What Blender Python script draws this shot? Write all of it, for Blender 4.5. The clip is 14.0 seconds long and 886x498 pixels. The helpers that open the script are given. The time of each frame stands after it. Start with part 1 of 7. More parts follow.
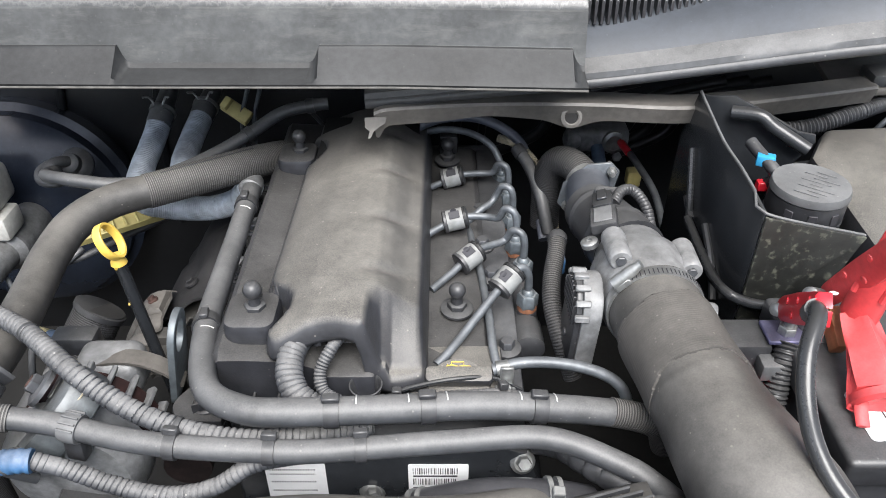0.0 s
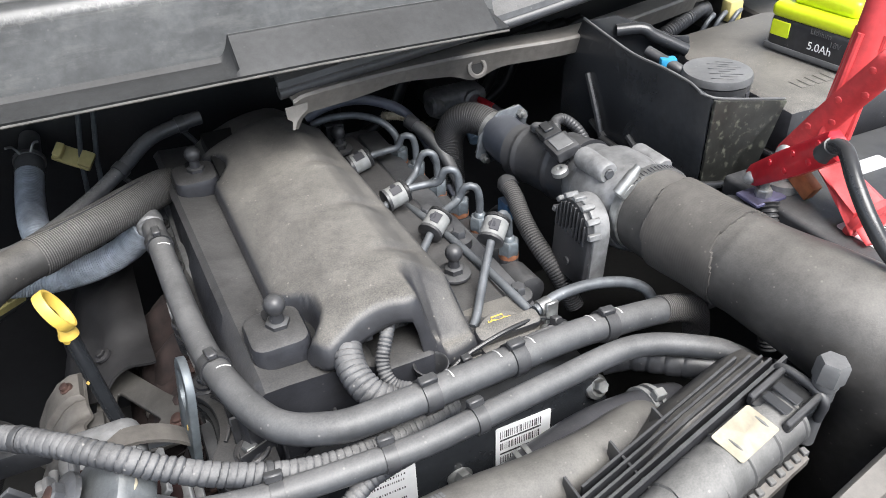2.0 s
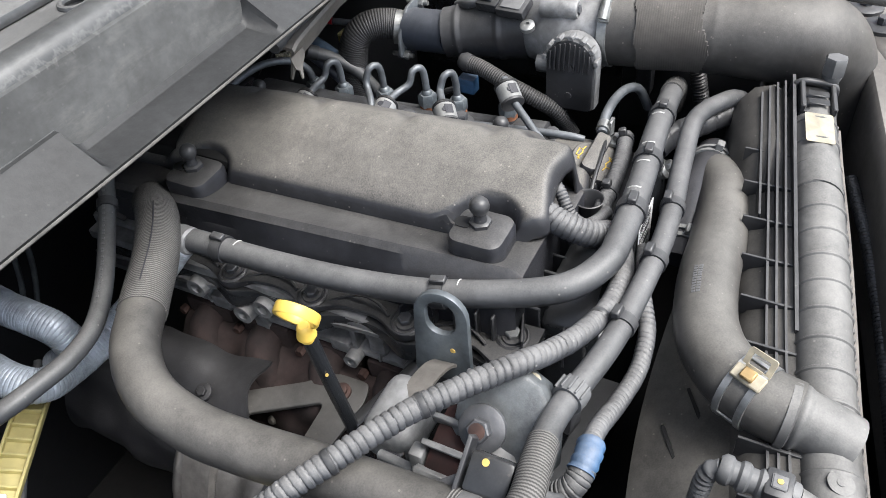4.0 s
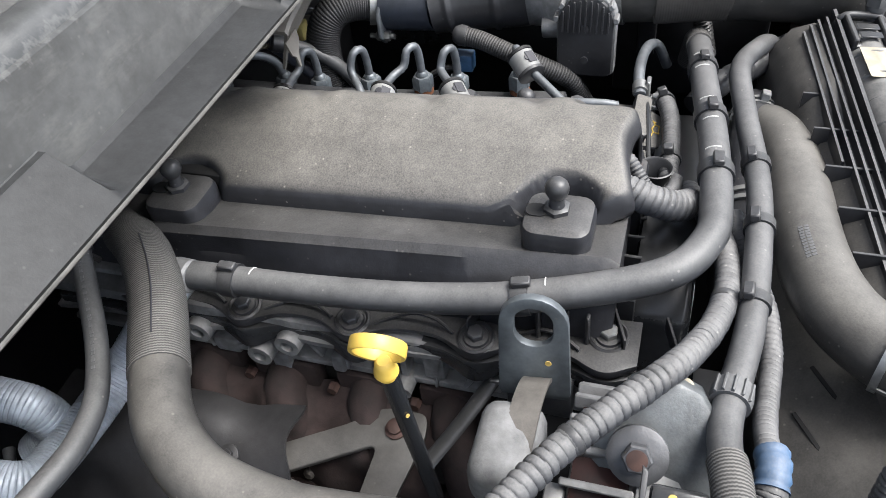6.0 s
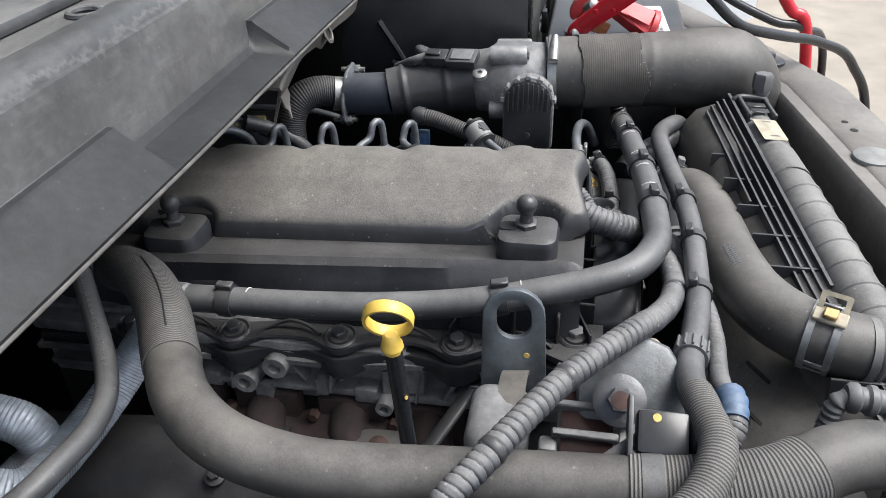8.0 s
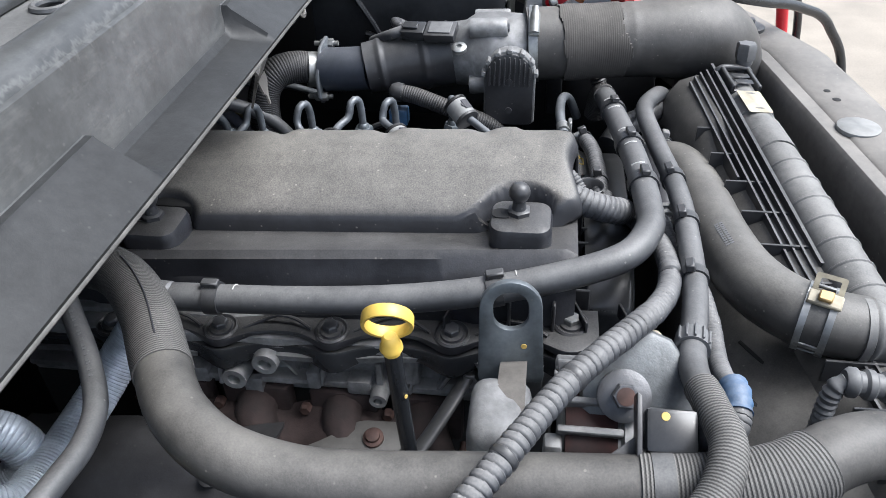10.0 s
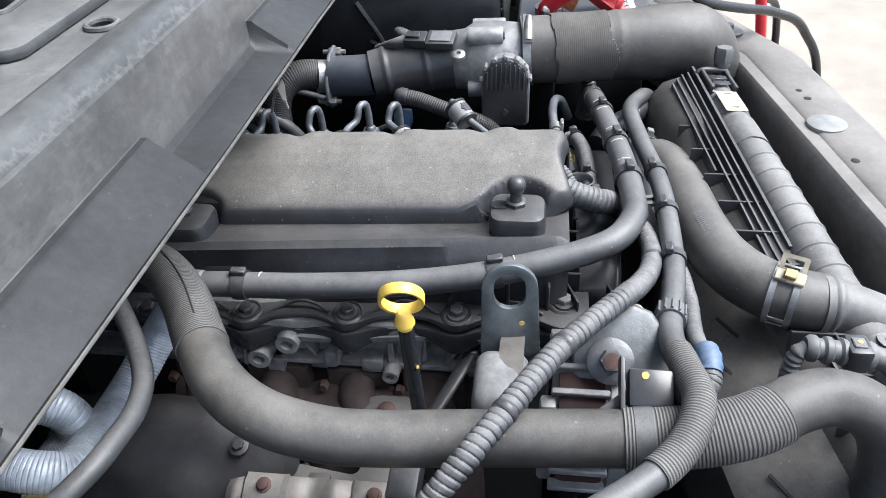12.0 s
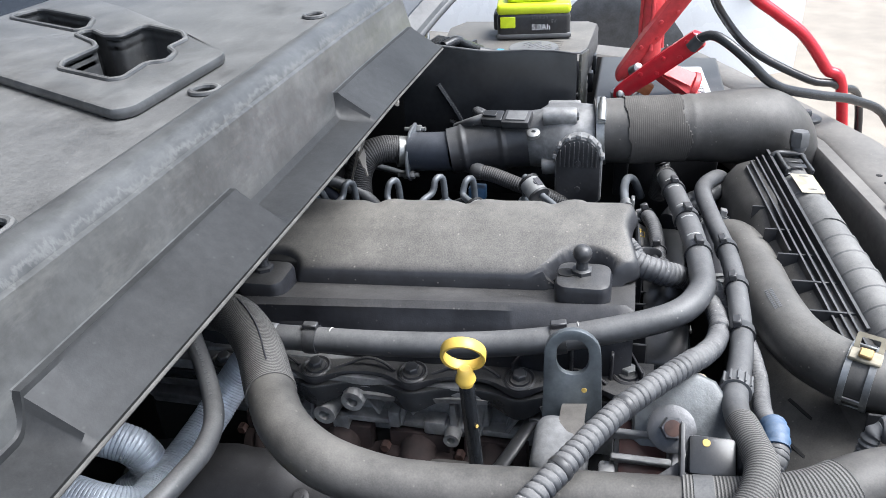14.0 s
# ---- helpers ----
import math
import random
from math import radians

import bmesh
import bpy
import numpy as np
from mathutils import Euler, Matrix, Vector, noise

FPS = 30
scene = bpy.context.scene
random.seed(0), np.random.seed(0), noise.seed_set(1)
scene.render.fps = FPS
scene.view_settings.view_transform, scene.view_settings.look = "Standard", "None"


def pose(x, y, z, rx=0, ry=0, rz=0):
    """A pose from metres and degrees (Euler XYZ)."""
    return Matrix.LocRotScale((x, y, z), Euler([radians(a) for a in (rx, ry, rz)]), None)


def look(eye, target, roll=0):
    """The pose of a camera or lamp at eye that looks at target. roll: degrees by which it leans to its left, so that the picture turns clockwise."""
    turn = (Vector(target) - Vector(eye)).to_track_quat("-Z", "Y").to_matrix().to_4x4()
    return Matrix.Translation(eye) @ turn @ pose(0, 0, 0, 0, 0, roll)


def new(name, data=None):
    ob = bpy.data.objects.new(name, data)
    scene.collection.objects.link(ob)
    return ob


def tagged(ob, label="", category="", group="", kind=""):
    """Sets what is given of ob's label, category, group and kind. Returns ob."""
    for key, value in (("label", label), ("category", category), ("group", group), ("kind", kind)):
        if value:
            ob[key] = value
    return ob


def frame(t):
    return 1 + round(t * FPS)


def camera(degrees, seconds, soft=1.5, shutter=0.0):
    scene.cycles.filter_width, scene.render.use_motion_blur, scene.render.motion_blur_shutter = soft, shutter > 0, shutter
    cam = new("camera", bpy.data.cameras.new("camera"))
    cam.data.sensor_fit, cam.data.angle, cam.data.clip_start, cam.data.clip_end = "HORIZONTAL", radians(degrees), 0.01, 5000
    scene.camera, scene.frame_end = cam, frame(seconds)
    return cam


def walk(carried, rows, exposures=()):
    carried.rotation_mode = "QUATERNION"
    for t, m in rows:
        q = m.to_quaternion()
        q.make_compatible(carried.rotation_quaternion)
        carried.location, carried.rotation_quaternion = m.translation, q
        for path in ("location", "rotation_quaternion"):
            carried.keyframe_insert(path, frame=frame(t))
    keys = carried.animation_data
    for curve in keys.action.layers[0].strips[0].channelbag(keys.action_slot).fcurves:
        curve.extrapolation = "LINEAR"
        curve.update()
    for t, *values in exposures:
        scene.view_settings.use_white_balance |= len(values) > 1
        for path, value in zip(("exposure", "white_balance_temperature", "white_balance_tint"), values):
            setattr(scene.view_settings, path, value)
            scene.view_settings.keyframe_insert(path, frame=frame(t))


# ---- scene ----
cam = camera(60.6, 14.0, 0.9)
METRES, EYE, TILT, LEAN, TURN = 1.3, 1.45, -37.0, 0.0, 0.0
ROWS = [
    (0.0, 0.0, 0.0, 0.0, -0.0, 0.0, 0.0),
    (0.5, -0.0003, 0.0018, 0.0004, -0.86, 0.8, 0.76),
    (1.0, -0.0065, 0.0234, 0.0021, -4.39, 1.7, 4.02),
    (1.5, -0.0687, 0.0456, -0.0003, -11.77, 0.78, 10.34),
    (2.0, -0.1791, 0.0582, -0.0155, -19.94, -1.19, 16.45),
    (2.5, -0.257, 0.0617, 0.0004, -27.79, -6.23, 22.48),
    (3.0, -0.4136, 0.0929, 0.0177, -36.1, -12.04, 28.35),
    (3.5, -0.4286, 0.1473, 0.0709, -46.06, -17.91, 33.78),
    (4.0, -0.4499, 0.1926, 0.1196, -56.07, -23.96, 37.4),
    (6.5, -0.4267, 0.3198, 0.156, -70.4, -30.88, 40.09),
    (7.0, -0.4765, 0.3231, 0.1426, -73.56, -28.59, 39.52),
    (7.5, -0.5226, 0.3322, 0.1373, -76.4, -27.09, 38.29),
    (8.0, -0.5346, 0.3444, 0.143, -76.71, -25.46, 38.05),
    (10.5, -0.5059, 0.3544, 0.1778, -81.13, -32.52, 38.95),
    (11.0, -0.5127, 0.3506, 0.1832, -81.31, -32.8, 39.14),
    (11.5, -0.5364, 0.3427, 0.1837, -81.87, -32.63, 38.94),
    (12.0, -0.5631, 0.3373, 0.1816, -81.34, -31.48, 38.83),
    (12.5, -0.5699, 0.3324, 0.1826, -80.41, -29.97, 38.79),
    (13.0, -0.5674, 0.3341, 0.1814, -79.44, -28.87, 38.75),
    (13.5, -0.5651, 0.334, 0.1772, -78.14, -26.34, 38.79),
    (14.0, -0.5832, 0.3335, 0.1699, -73.2, -19.65, 39.09),
]
POSES = [(t, pose(0, 0, EYE, TILT, LEAN, TURN) @ pose(METRES * x, METRES * y, METRES * z, 90 + pitch, roll, yaw)) for t, x, y, z, yaw, pitch, roll in ROWS]
POSES += [(4.2, look((-0.582, 0.332, 1.416), (0.693, 1.017, 0.036), -7.0)), (6.3, look((-0.557, 0.448, 1.362), (0.791, 0.962, -0.022), -7.4)), (8.2, look((-0.699, 0.467, 1.334), (0.937, 0.813, 0.236), -2.2)), (10.3, look((-0.662, 0.503, 1.350), (0.908, 0.735, 0.134), -2.4))]
EXPOSURES = [(0.0, 1.50, 6500, 10), (2.0, 1.54, 6500, 10), (4.2, 1.53, 6500, 10), (6.5, 1.60, 6500, 10), (7.0, 1.56, 6500, 10), (7.5, 1.37, 6500, 10), (8.2, 1.27, 6450, 10), (10.3, 1.55, 6150, 10), (11.5, 1.70, 6150, 10), (12.5, 1.66, 6150, 10), (14.0, 1.60, 6150, 10)]
walk(cam, sorted(POSES, key=lambda row: row[0]), EXPOSURES)

# ---- light ----
world = bpy.data.worlds.new("sky")
scene.world = world
world.use_nodes = True
wn = world.node_tree
sky = wn.nodes.new("ShaderNodeTexSky")
sky.sky_type = "NISHITA"
sky.sun_disc = False
sky.sun_elevation = radians(59)
sky.sun_rotation = radians(200)
sky.air_density, sky.dust_density = 1.0, 2.0
hsv = wn.nodes.new("ShaderNodeHueSaturation")
hsv.inputs["Saturation"].default_value = 0.62
wn.links.new(sky.outputs[0], hsv.inputs["Color"])
wn.links.new(hsv.outputs[0], wn.nodes["Background"].inputs["Color"])
wn.nodes["Background"].inputs["Strength"].default_value = 0.095
sun_data = bpy.data.lights.new("sun", "SUN")
sun_data.energy, sun_data.angle, sun_data.color = 3.1, radians(42), (1.0, 0.985, 0.97)
sun = new("sun", sun_data)
sun.matrix_world = look((0.5, -2.0, 5.0), (0, 0.5, 1.0))


# ---- materials ----
def material(name, base, rough=0.6, metal=0.0, dust=0.0, dust_col=(0.30, 0.27, 0.22), grain=120.0, vary=0.25, bump=0.15, spec=0.5, fine=700.0, extra=None, speck=0.7, settle=0.15, blot=0.75):
    """Base colour broken by blotches and fine grain, dust settled on faces that look up, and a fine relief."""
    m = bpy.data.materials.new(name)
    m.use_nodes = True
    t = m.node_tree
    n, l = t.nodes, t.links
    b = n["Principled BSDF"]
    b.inputs["Metallic"].default_value = metal
    b.inputs["Specular IOR Level"].default_value = spec
    co = n.new("ShaderNodeTexCoord")
    big = n.new("ShaderNodeTexNoise")
    big.inputs["Scale"].default_value, big.inputs["Detail"].default_value = grain * 0.15, 6
    small = n.new("ShaderNodeTexNoise")
    small.inputs["Scale"].default_value, small.inputs["Detail"].default_value = fine, 3
    l.new(co.outputs["Object"], big.inputs["Vector"])
    l.new(co.outputs["Object"], small.inputs["Vector"])
    ramp = n.new("ShaderNodeMapRange")
    ramp.inputs["From Min"].default_value, ramp.inputs["From Max"].default_value = 0.3, 0.7
    ramp.inputs["To Min"].default_value, ramp.inputs["To Max"].default_value = 1 - vary, 1 + vary
    l.new(big.outputs["Fac"], ramp.inputs["Value"])
    tone = n.new("ShaderNodeMix")
    tone.data_type, tone.blend_type = "RGBA", "MULTIPLY"
    tone.inputs["Factor"].default_value = 1.0
    tone.inputs["A"].default_value = (*base, 1)
    mid = n.new("ShaderNodeTexNoise")
    mid.inputs["Scale"].default_value, mid.inputs["Detail"].default_value, mid.inputs["Roughness"].default_value = 120.0, 8, 0.62
    l.new(co.outputs["Object"], mid.inputs["Vector"])
    smudge = n.new("ShaderNodeMapRange")
    smudge.inputs["From Min"].default_value, smudge.inputs["From Max"].default_value = 0.33, 0.67
    smudge.inputs["To Min"].default_value, smudge.inputs["To Max"].default_value = 1 - vary * 0.5, 1 + vary * 0.5
    l.new(mid.outputs["Fac"], smudge.inputs["Value"])
    both = n.new("ShaderNodeMath")
    both.operation = "MULTIPLY"
    l.new(ramp.outputs[0], both.inputs[0])
    l.new(smudge.outputs[0], both.inputs[1])
    l.new(both.outputs[0], tone.inputs["B"])
    col = tone.outputs["Result"]
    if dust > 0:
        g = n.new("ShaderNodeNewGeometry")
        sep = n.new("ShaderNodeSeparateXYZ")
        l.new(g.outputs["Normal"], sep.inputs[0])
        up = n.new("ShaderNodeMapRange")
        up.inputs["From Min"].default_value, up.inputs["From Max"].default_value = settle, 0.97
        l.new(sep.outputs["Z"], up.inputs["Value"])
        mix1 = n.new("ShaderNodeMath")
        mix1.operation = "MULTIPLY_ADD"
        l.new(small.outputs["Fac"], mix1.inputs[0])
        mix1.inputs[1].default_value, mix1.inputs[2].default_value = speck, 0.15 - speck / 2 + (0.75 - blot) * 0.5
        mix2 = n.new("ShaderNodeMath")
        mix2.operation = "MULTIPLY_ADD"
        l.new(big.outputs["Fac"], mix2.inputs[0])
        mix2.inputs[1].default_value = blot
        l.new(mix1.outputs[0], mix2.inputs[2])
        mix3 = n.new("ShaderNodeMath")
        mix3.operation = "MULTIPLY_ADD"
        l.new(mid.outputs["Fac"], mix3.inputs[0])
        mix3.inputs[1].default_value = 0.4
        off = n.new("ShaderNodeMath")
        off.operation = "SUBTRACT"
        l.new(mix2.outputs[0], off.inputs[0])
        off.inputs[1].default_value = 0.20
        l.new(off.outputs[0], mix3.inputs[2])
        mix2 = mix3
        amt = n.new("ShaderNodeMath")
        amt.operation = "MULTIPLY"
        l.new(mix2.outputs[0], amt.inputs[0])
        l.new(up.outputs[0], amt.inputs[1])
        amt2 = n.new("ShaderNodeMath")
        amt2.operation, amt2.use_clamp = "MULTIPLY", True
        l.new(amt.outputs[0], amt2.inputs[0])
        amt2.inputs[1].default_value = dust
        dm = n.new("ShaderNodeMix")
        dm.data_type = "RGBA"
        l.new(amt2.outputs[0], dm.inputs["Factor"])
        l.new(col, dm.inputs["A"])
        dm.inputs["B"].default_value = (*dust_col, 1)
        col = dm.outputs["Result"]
        rm = n.new("ShaderNodeMapRange")
        rm.inputs["To Min"].default_value, rm.inputs["To Max"].default_value = rough, 0.92
        l.new(amt2.outputs[0], rm.inputs["Value"])
        l.new(rm.outputs[0], b.inputs["Roughness"])
        cell = n.new("ShaderNodeTexVoronoi")
        cell.inputs["Scale"].default_value = 210
        l.new(co.outputs["Object"], cell.inputs["Vector"])
        dot = n.new("ShaderNodeMapRange")
        dot.inputs["From Min"].default_value, dot.inputs["From Max"].default_value = 0.24, 0.12
        l.new(cell.outputs["Distance"], dot.inputs["Value"])
        pick = n.new("ShaderNodeSeparateColor")
        l.new(cell.outputs["Color"], pick.inputs[0])
        few = n.new("ShaderNodeMapRange")
        few.inputs["From Min"].default_value, few.inputs["From Max"].default_value = 0.86, 1.0
        l.new(pick.outputs["Red"], few.inputs["Value"])
        fleck = n.new("ShaderNodeMath")
        fleck.operation = "MULTIPLY"
        l.new(dot.outputs[0], fleck.inputs[0])
        l.new(few.outputs[0], fleck.inputs[1])
        fk = n.new("ShaderNodeMath")
        fk.operation, fk.use_clamp = "MULTIPLY", True
        l.new(fleck.outputs[0], fk.inputs[0])
        fk.inputs[1].default_value = min(0.5, 0.8 * dust)
        fm = n.new("ShaderNodeMix")
        fm.data_type = "RGBA"
        l.new(fk.outputs[0], fm.inputs["Factor"])
        l.new(col, fm.inputs["A"])
        fm.inputs["B"].default_value = (*[min(0.5, 1.35 * c) for c in dust_col], 1)
        col = fm.outputs["Result"]
    else:
        rm = n.new("ShaderNodeMapRange")
        rm.inputs["From Min"].default_value, rm.inputs["From Max"].default_value = 0.3, 0.7
        rm.inputs["To Min"].default_value, rm.inputs["To Max"].default_value = max(rough - 0.1, 0.02), min(rough + 0.12, 1)
        l.new(big.outputs["Fac"], rm.inputs["Value"])
        l.new(rm.outputs[0], b.inputs["Roughness"])
    relief = None
    if extra:
        col = extra(t, co, col)
        if isinstance(col, tuple):
            col, relief = col
    l.new(col, b.inputs["Base Color"])
    if bump > 0:
        bp = n.new("ShaderNodeBump")
        bp.inputs["Strength"].default_value, bp.inputs["Distance"].default_value = bump, 0.00022
        l.new(small.outputs["Fac"], bp.inputs["Height"])
        dents = n.new("ShaderNodeBump")
        dents.inputs["Strength"].default_value, dents.inputs["Distance"].default_value = min(0.5, bump * 0.8), 0.0008
        l.new(mid.outputs["Fac"], dents.inputs["Height"])
        l.new(dents.outputs[0], bp.inputs["Normal"])
        last = bp
        if relief is not None:
            threads = n.new("ShaderNodeBump")
            threads.inputs["Strength"].default_value, threads.inputs["Distance"].default_value = 0.9, 0.0007
            l.new(relief, threads.inputs["Height"])
            l.new(bp.outputs[0], threads.inputs["Normal"])
            last = threads
        l.new(last.outputs[0], b.inputs["Normal"])
    return m


def weave(pitch, dark):
    """A knitted cloth: zigzag rows of thread round the hose, dark and deep between them."""
    def add(t, co, col):
        n, l = t.nodes, t.links
        sep = n.new("ShaderNodeSeparateXYZ")
        l.new(co.outputs["UV"], sep.inputs[0])
        k = 2 * math.pi / pitch
        across = n.new("ShaderNodeMath")
        across.operation = "MULTIPLY"
        l.new(sep.outputs["X"], across.inputs[0])
        across.inputs[1].default_value = k * 1.1
        zig = n.new("ShaderNodeMath")
        zig.operation = "SINE"
        l.new(across.outputs[0], zig.inputs[0])
        run = n.new("ShaderNodeMath")
        run.operation = "MULTIPLY"
        l.new(sep.outputs["Y"], run.inputs[0])
        run.inputs[1].default_value = k
        bend = n.new("ShaderNodeMath")
        bend.operation = "MULTIPLY_ADD"
        l.new(zig.outputs[0], bend.inputs[0])
        bend.inputs[1].default_value = 0.30
        l.new(run.outputs[0], bend.inputs[2])
        pr_ = n.new("ShaderNodeMath")
        pr_.operation = "SINE"
        l.new(bend.outputs[0], pr_.inputs[0])
        mr = n.new("ShaderNodeMapRange")
        mr.inputs["From Min"].default_value, mr.inputs["From Max"].default_value = -0.7, 0.5
        mr.inputs["To Min"].default_value, mr.inputs["To Max"].default_value = dark, 1.15
        l.new(pr_.outputs[0], mr.inputs["Value"])
        mx = n.new("ShaderNodeMix")
        mx.data_type, mx.blend_type = "RGBA", "MULTIPLY"
        mx.inputs["Factor"].default_value = 1.0
        l.new(col, mx.inputs["A"])
        l.new(mr.outputs[0], mx.inputs["B"])
        return mx.outputs["Result"], mr.outputs[0]
    return add


def streaks(t, co, col):
    """Pale weathering drawn out along one way."""
    n, l = t.nodes, t.links
    mp = n.new("ShaderNodeMapping")
    mp.inputs["Scale"].default_value = (18, 70, 60)
    l.new(co.outputs["Object"], mp.inputs["Vector"])
    nz = n.new("ShaderNodeTexNoise")
    nz.inputs["Scale"].default_value, nz.inputs["Detail"].default_value, nz.inputs["Roughness"].default_value = 1.0, 8, 0.7
    l.new(mp.outputs[0], nz.inputs["Vector"])
    mr = n.new("ShaderNodeMapRange")
    mr.inputs["From Min"].default_value, mr.inputs["From Max"].default_value, mr.inputs["To Max"].default_value = 0.50, 0.82, 0.38
    l.new(nz.outputs["Fac"], mr.inputs["Value"])
    mx = n.new("ShaderNodeMix")
    mx.data_type = "RGBA"
    l.new(mr.outputs[0], mx.inputs["Factor"])
    l.new(col, mx.inputs["A"])
    mx.inputs["B"].default_value = (0.20, 0.20, 0.19, 1)
    return mx.outputs["Result"]


def worn_edge(t, co, col):
    """Faint streaks, and a ragged bleached line where the rim's edge was rubbed."""
    n, l = t.nodes, t.links
    col = streaks(t, co, col)
    g = n.new("ShaderNodeNewGeometry")
    mp = n.new("ShaderNodeMapping")
    mp.inputs["Scale"].default_value = (90, 60, 30)
    l.new(g.outputs["Position"], mp.inputs["Vector"])
    nz = n.new("ShaderNodeTexNoise")
    nz.inputs["Scale"].default_value, nz.inputs["Detail"].default_value, nz.inputs["Roughness"].default_value = 1.0, 9, 0.72
    l.new(mp.outputs[0], nz.inputs["Vector"])
    sep = n.new("ShaderNodeSeparateXYZ")
    l.new(g.outputs["Position"], sep.inputs[0])
    sh = n.new("ShaderNodeMath")
    sh.operation = "MULTIPLY_ADD"
    l.new(nz.outputs["Fac"], sh.inputs[0])
    sh.inputs[1].default_value = 0.030
    l.new(sep.outputs["Z"], sh.inputs[2])
    d = n.new("ShaderNodeMath")
    d.operation = "SUBTRACT"
    l.new(sh.outputs[0], d.inputs[0])
    d.inputs[1].default_value = 1.2045
    a = n.new("ShaderNodeMath")
    a.operation = "ABSOLUTE"
    l.new(d.outputs[0], a.inputs[0])
    mr = n.new("ShaderNodeMapRange")
    mr.inputs["From Min"].default_value, mr.inputs["From Max"].default_value = 0.0024, 0.0
    mr.inputs["To Max"].default_value = 0.36
    l.new(a.outputs[0], mr.inputs["Value"])
    mx = n.new("ShaderNodeMix")
    mx.data_type = "RGBA"
    l.new(mr.outputs[0], mx.inputs["Factor"])
    l.new(col, mx.inputs["A"])
    mx.inputs["B"].default_value = (0.17, 0.17, 0.165, 1)
    return mx.outputs["Result"]


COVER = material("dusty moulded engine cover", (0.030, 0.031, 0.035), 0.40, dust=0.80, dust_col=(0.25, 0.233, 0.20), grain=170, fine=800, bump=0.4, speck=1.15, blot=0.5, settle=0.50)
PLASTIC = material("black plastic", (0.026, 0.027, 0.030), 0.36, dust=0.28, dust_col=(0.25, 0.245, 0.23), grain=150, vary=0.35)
GLOSSBLACK = material("smooth black plastic", (0.019, 0.021, 0.024), 0.26, dust=0.10, grain=90, bump=0.05)
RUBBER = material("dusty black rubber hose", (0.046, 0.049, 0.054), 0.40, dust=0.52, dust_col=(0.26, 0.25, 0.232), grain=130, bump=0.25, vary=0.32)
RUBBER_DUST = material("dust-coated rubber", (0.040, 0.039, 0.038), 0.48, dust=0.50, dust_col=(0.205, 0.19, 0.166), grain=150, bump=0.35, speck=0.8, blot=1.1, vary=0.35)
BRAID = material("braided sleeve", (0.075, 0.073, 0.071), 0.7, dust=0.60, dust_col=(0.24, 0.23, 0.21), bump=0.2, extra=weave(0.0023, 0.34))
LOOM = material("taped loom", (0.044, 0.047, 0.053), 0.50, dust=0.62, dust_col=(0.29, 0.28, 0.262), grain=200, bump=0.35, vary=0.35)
FOIL = material("grey-blue foil sleeve", (0.38, 0.425, 0.48), 0.38, 0.25, dust=0.30, dust_col=(0.30, 0.30, 0.295), grain=300, bump=0.6, vary=0.30)
STEEL = material("zinc-plated steel", (0.30, 0.31, 0.31), 0.42, 0.8, dust=0.35, grain=220, vary=0.35)
PIPE = material("grey coated steel pipe", (0.105, 0.118, 0.132), 0.42, 0.4, dust=0.40, dust_col=(0.27, 0.262, 0.245), grain=220, vary=0.35)
ALU = material("dusty cast aluminium", (0.19, 0.195, 0.20), 0.52, 0.35, dust=0.45, dust_col=(0.26, 0.245, 0.22), grain=180, bump=0.6, vary=0.45)
DARKALU = material("dark cast aluminium", (0.085, 0.09, 0.10), 0.45, 0.5, dust=0.22, grain=180, bump=0.6)
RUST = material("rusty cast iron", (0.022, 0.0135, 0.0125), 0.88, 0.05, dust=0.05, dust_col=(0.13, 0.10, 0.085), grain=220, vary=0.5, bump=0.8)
RUSTNUT = material("rust-brown nut", (0.060, 0.034, 0.028), 0.7, 0.3, grain=300, vary=0.4)
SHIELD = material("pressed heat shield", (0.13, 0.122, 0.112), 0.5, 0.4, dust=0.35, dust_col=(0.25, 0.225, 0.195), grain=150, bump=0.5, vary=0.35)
YELLOW = material("yellow plastic", (0.60, 0.41, 0.075), 0.4, dust=0.15, grain=150, vary=0.12)
PALEYELLOW = material("pale yellow plastic", (0.46, 0.40, 0.16), 0.5, dust=0.25, grain=150, vary=0.15)
LIME = material("lime plastic", (0.58, 0.70, 0.02), 0.35, grain=150, vary=0.08)
RED = material("red plastic", (0.50, 0.016, 0.028), 0.28, dust=0.04, dust_col=(0.5, 0.25, 0.24), grain=200, vary=0.15)
REDRUBBER = material("faded red rubber", (0.52, 0.05, 0.055), 0.45, dust=0.22, dust_col=(0.55, 0.28, 0.26), grain=200, vary=0.2)
WHITE = material("white paper label", (0.72, 0.73, 0.74), 0.6, dust=0.08, grain=200, vary=0.06, bump=0.05)
PAINTMARK = material("white paint mark", (0.48, 0.48, 0.46), 0.6, grain=300, vary=0.35)
INK = material("label print", (0.03, 0.03, 0.035), 0.6, grain=200, vary=0.1, bump=0)
CREAM = material("cream sticker", (0.30, 0.27, 0.20), 0.6, dust=0.3, grain=260, vary=0.35)
BLUE = material("blue tape", (0.038, 0.10, 0.20), 0.45, dust=0.45, grain=200, vary=0.3)
BRASS = material("tarnished brass", (0.45, 0.31, 0.14), 0.45, 0.7, dust=0.2, grain=260)
BODY = material("grey body paint", (0.118, 0.112, 0.104), 0.45, 0.1, dust=0.55, dust_col=(0.24, 0.222, 0.195), grain=90, vary=0.3, bump=0.25)
BAY = material("black bay paint", (0.014, 0.015, 0.017), 0.30, dust=0.07, grain=60, bump=0.12)
